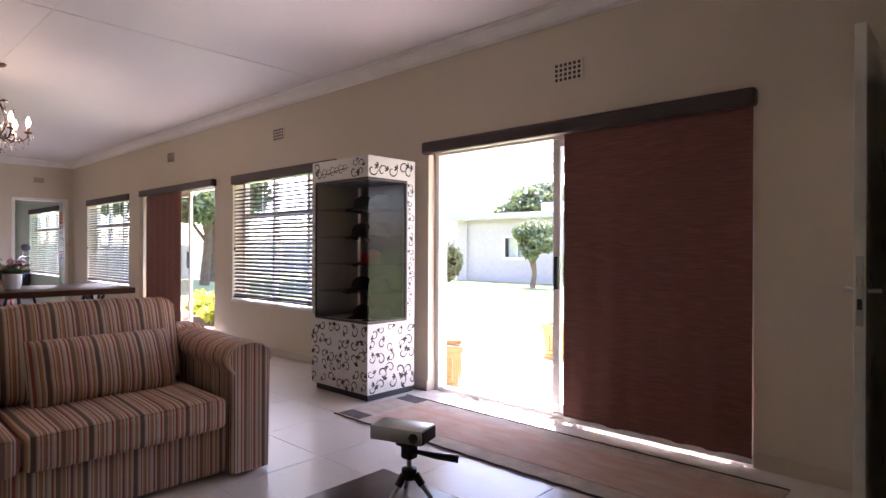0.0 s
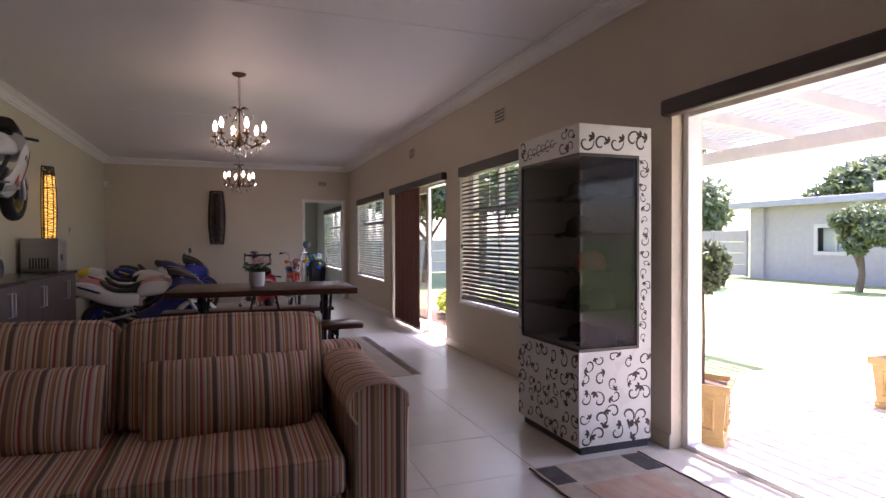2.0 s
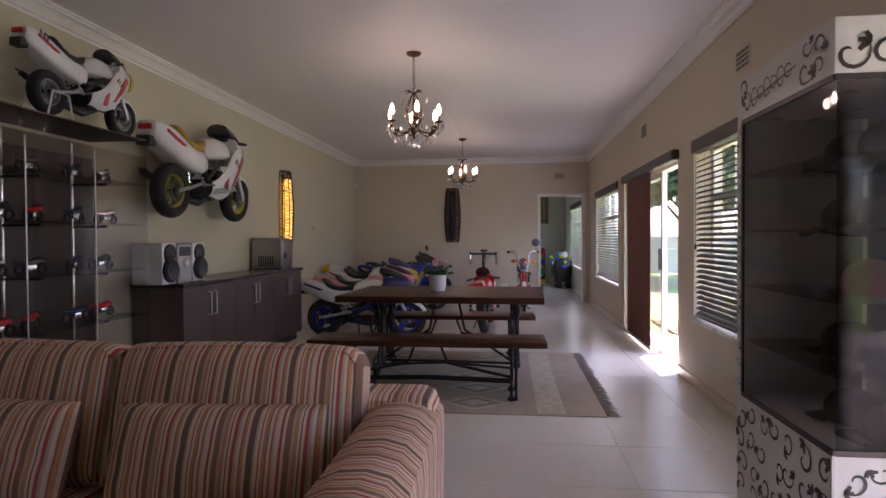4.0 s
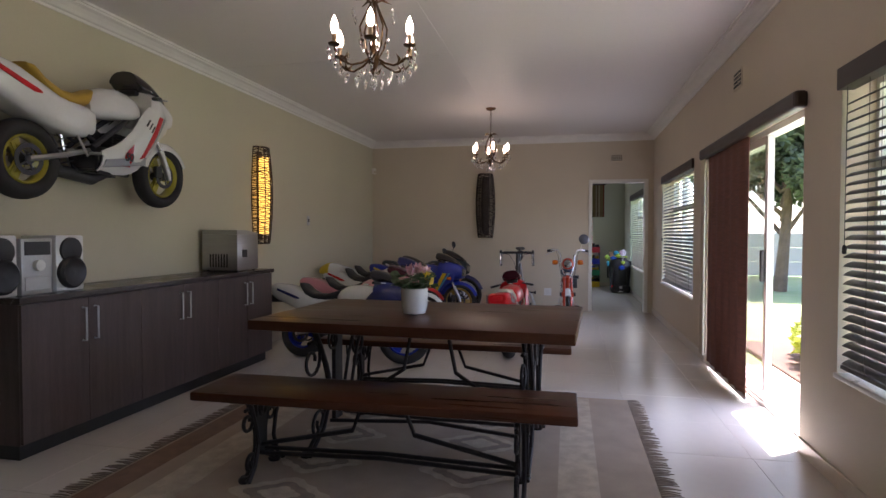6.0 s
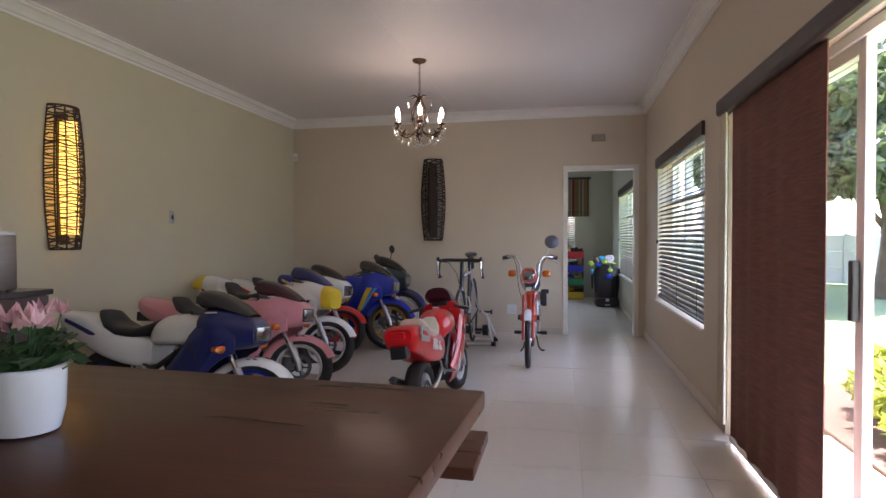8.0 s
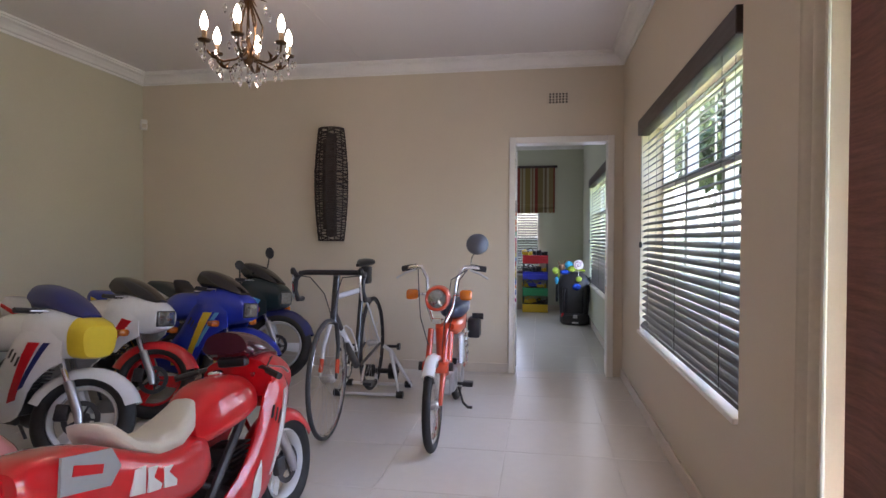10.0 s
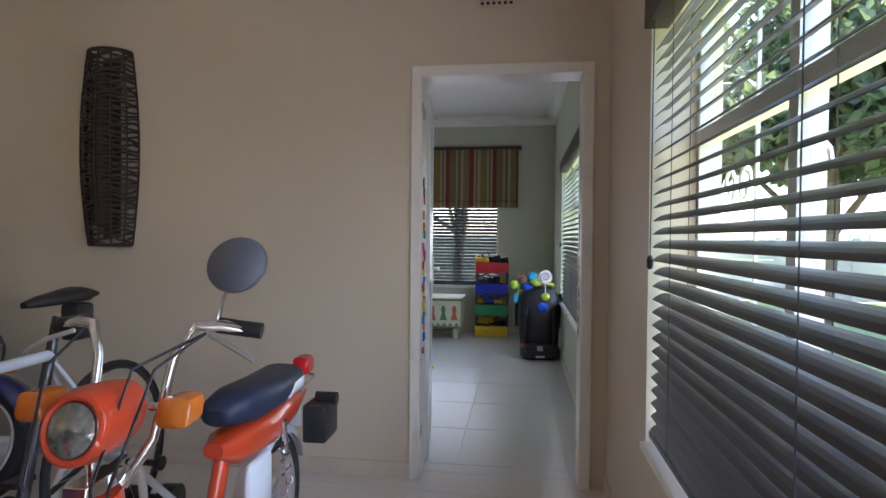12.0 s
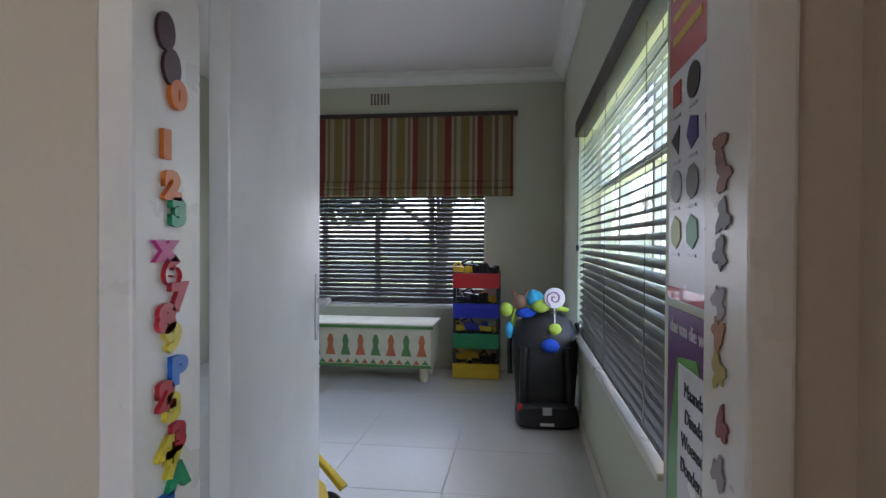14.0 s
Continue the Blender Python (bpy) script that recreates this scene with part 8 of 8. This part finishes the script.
# posters on the wall beside the window
PX0, PX1 = -13.50, -13.08
M_PAPER = mat("glossy_poster_paper", (0.78, 0.77, 0.78), 0.25, var=0.03)
shp = thing("poster", pose(0, N, 0), "white poster of coloured shapes with a red heading", "poster", "posters")
part("sheet", boxes((PX0, PX1, -0.004, -0.001, 1.07, 1.90)), M_PAPER, shp)
part("heading", boxes((PX0, PX1, -0.006, -0.004, 1.66, 1.90)), P_RED, shp, "red heading band")
part("footer", boxes((PX0, PX1, -0.006, -0.004, 1.075, 1.105)), P_RED, shp, "red footer band")
SH = [(4, P_RED), (20, M_VINYL), (4, mat("crimson_print", (0.50, 0.03, 0.06), 0.4)), (3, M_BLACK), (5, mat("violet_print", (0.05, 0.03, 0.16), 0.4)), (6, M_BLACK), (20, mat("grey_print", (0.28, 0.28, 0.28), 0.4)), (8, mat("umber_print", (0.10, 0.07, 0.05), 0.4)), (6, mat("tan_print", (0.42, 0.22, 0.10), 0.4)), (6, mat("lime_print", (0.42, 0.50, 0.03), 0.4)), (6, mat("leaf_print", (0.05, 0.30, 0.10), 0.4)), (3, mat("lilac_print", (0.20, 0.20, 0.48), 0.4))]
for k, (sides, mm) in enumerate(SH):
    x, z = PX0 + 0.075 + (k % 3) * 0.14, 1.60 - (k // 3) * 0.118
    out = [(0.050 * math.cos(2 * math.pi * (q + 0.25) / sides + 0.4), 0.042 * math.sin(2 * math.pi * (q + 0.25) / sides + 0.4)) for q in range(sides)]
    part("printed_shape", slab(bmesh.new(), out, 0.002, pose(x, -0.006, z)), mm, shp)
    part("caption_bar", boxes((x - 0.03, x + 0.03, -0.0065, -0.0045, z - 0.060, z - 0.053)), M_ALUD, shp)
for k in range(3):
    part("heading_bar", boxes((PX0 + 0.04, PX1 - 0.04 - 0.05 * k, -0.0075, -0.0055, 1.85 - k * 0.06, 1.87 - k * 0.06)), COL[0], shp)
wk = thing("poster", pose(0, N, 0), "purple and green poster listing the days of the week", "poster", "posters")
part("sheet", boxes((PX0, PX1, -0.004, -0.001, 0.42, 1.05)), mat("purple_print", (0.13, 0.02, 0.16), 0.3), wk)
part("green_field", slab(bmesh.new(), [(PX0 + 0.01, 0.43), (PX0 + 0.16, 0.43), (PX0 + 0.19, 0.62), (PX0 + 0.16, 0.80), (PX0 + 0.30, 0.90), (PX0 + 0.26, 0.95), (PX0 + 0.10, 0.93), (PX0 + 0.03, 0.70)], 0.0016, pose(0, -0.005, 0)), mat("leaf_green_print", (0.08, 0.36, 0.04), 0.3), wk)
part("day_list", boxes((PX0 + 0.12, PX1 - 0.01, -0.008, -0.006, 0.46, 0.92), bevel=0.0008), M_PAPER, wk, "white list panel")
lettering("dae van die week", 0.050, pose((PX0 + PX1) / 2, -0.0065, 1.005, 90, 0, 0), M_PAPER, wk)
for k, d in enumerate(("Maandag", "Dinsdag", "Woensdag", "Donderdag")):
    lettering(d, 0.050, pose(PX0 + 0.265, -0.0095, 0.865 - 0.062 * k, 90, 0, 0), M_BLACK, wk)

# magnets and stickers on the steel door frame
MAG = [mat("orange_magnet", (0.75, 0.20, 0.02), 0.35), mat("green_magnet", (0.01, 0.30, 0.12), 0.35), mat("magenta_magnet", (0.60, 0.04, 0.25), 0.35), mat("red_magnet", (0.50, 0.02, 0.03), 0.35), mat("yellow_magnet", (0.72, 0.58, 0.03), 0.35), mat("blue_magnet", (0.02, 0.16, 0.55), 0.35), mat("maroon_magnet", (0.06, 0.015, 0.02), 0.35)]
ROWM = [("O", 6, 1.53), ("O", 6, 1.48), ("0", 0, 1.44), ("1", 0, 1.36), ("2", 0, 1.30), ("3", 1, 1.26), ("x", 2, 1.207), ("6", 3, 1.17), ("7", 3, 1.13), ("8", 3, 1.10), ("9", 4, 1.07), ("P", 5, 1.017), ("2", 3, 0.985), ("3", 4, 0.964), ("3", 3, 0.915), ("4", 4, 0.90), ("7", 4, 0.878), ("A", 1, 0.853), ("5", 5, 0.814), ("1", 0, 0.78), ("B", 5, 0.723), ("e", 2, 0.66)]
for k, (chx, c, z) in enumerate(ROWM):
    mg = thing("fridge_magnet", pose(W - 0.065 - 0.015 * ((k * 7) % 3 - 1), DOOR_Y0 + 0.004, z), ("orange", "green", "magenta", "red", "yellow", "blue", "maroon")[c] + " plastic number magnet on the steel door frame", "magnet", "door frame magnets")
    if k < 2:
        part("figure", slab(bmesh.new(), [(0.022 * math.cos(t), 0.028 * math.sin(t)) for t in [0.4 * q for q in range(16)]], 0.006), MAG[c], mg)
    else:
        q = lettering(chx, 0.056, pose(0, 0, 0, 90, 0, 180), MAG[c], mg, "figure", 0.0045)
        q.scale = (1.3, 0.95, 5.0)
STK = [mat("tan_sticker", (0.26, 0.12, 0.06), 0.5), mat("grey_sticker", (0.24, 0.25, 0.26), 0.5), mat("pink_grey_sticker", (0.40, 0.34, 0.36), 0.5), mat("orange_sticker", (0.40, 0.18, 0.07), 0.5), mat("yellow_sticker", (0.45, 0.36, 0.08), 0.5), mat("red_sticker", (0.32, 0.08, 0.08), 0.5)]
rnd = random.Random(21)
for k, (z, c) in enumerate(((1.351, 0), (1.31, 0), (1.254, 1), (1.205, 1), (1.14, 2), (1.096, 3), (1.043, 4), (0.974, 5), (0.906, 2), (0.84, 1), (0.77, 3))):
    sk = thing("animal_sticker", pose(W - 0.075 + rnd.uniform(-0.012, 0.012), DOOR_Y1 - 0.002, z), "small printed animal-shaped sticker on the door frame", "sticker", "door frame stickers")
    out = []
    for q in range(18):
        a = 2 * math.pi * q / 18
        r = 0.019 * (1 + 0.5 * math.sin(3 * a + k * 1.3) * rnd.random() + 0.25 * math.sin(5 * a + k))
        out.append((r * 1.2 * math.cos(a), r * 1.15 * math.sin(a)))
    part("print", slab(bmesh.new(), out, 0.002), STK[c], sk)


# ---- floor tiles ----
def tiled_floor(name, x0, x1, y0, y1, ox, oy, size, material, label, group):
    base = setting(name, boxes((x0, x1, y0, y1, -0.08, -0.0025)), M_GROUT, label, "floor")
    meshes = {}
    xs = [x0] + [ox + size * k for k in range(-60, 60) if x0 + 0.02 < ox + size * k < x1 - 0.02] + [x1]
    ys = [y0] + [oy + size * k for k in range(-60, 60) if y0 + 0.02 < oy + size * k < y1 - 0.02] + [y1]
    for a, b in zip(xs, xs[1:]):
        for c, d in zip(ys, ys[1:]):
            key = (round(b - a, 3), round(d - c, 3))
            if key not in meshes:
                bm = bmesh.new()
                w, h = (b - a) / 2 - 0.0015, (d - c) / 2 - 0.0015
                rows = [[bm.verts.new((sx * (w - e), sy * (h - e), z)) for sx, sy in ((-1, -1), (1, -1), (1, 1), (-1, 1))] for e, z in ((0, -0.02), (0, -0.001), (0.0015, 0.0))]
                skin(bm, rows)
                q = part("tile", bm, material, base)
                meshes[key] = q.data
            else:
                q = new("tile", meshes[key])
                q.parent = base
            q.matrix_basis = pose((a + b) / 2, (c + d) / 2, random.uniform(-0.0003, 0.0003))


tiled_floor("floor", -12.72, 4.0, S, N, -3.47, 2.79, 0.6, M_TILE, "glossy cream porcelain floor tiles with fine joints", "tiles")
tiled_floor("floor_toy_room", TW, -12.72, 0.8, N, -15.24, 3.52, 0.6, M_TILE2, "glossy pale grey floor tiles of the toy room", "tiles")
setting("door_threshold", boxes((OPEN_A[0], OPEN_A[1], N, N + T, -0.02, 0.0), (OPEN_B[0], OPEN_B[1], N, N + T, -0.02, 0.0)), M_TILE, "tiled thresholds of the sliding doors", "threshold")
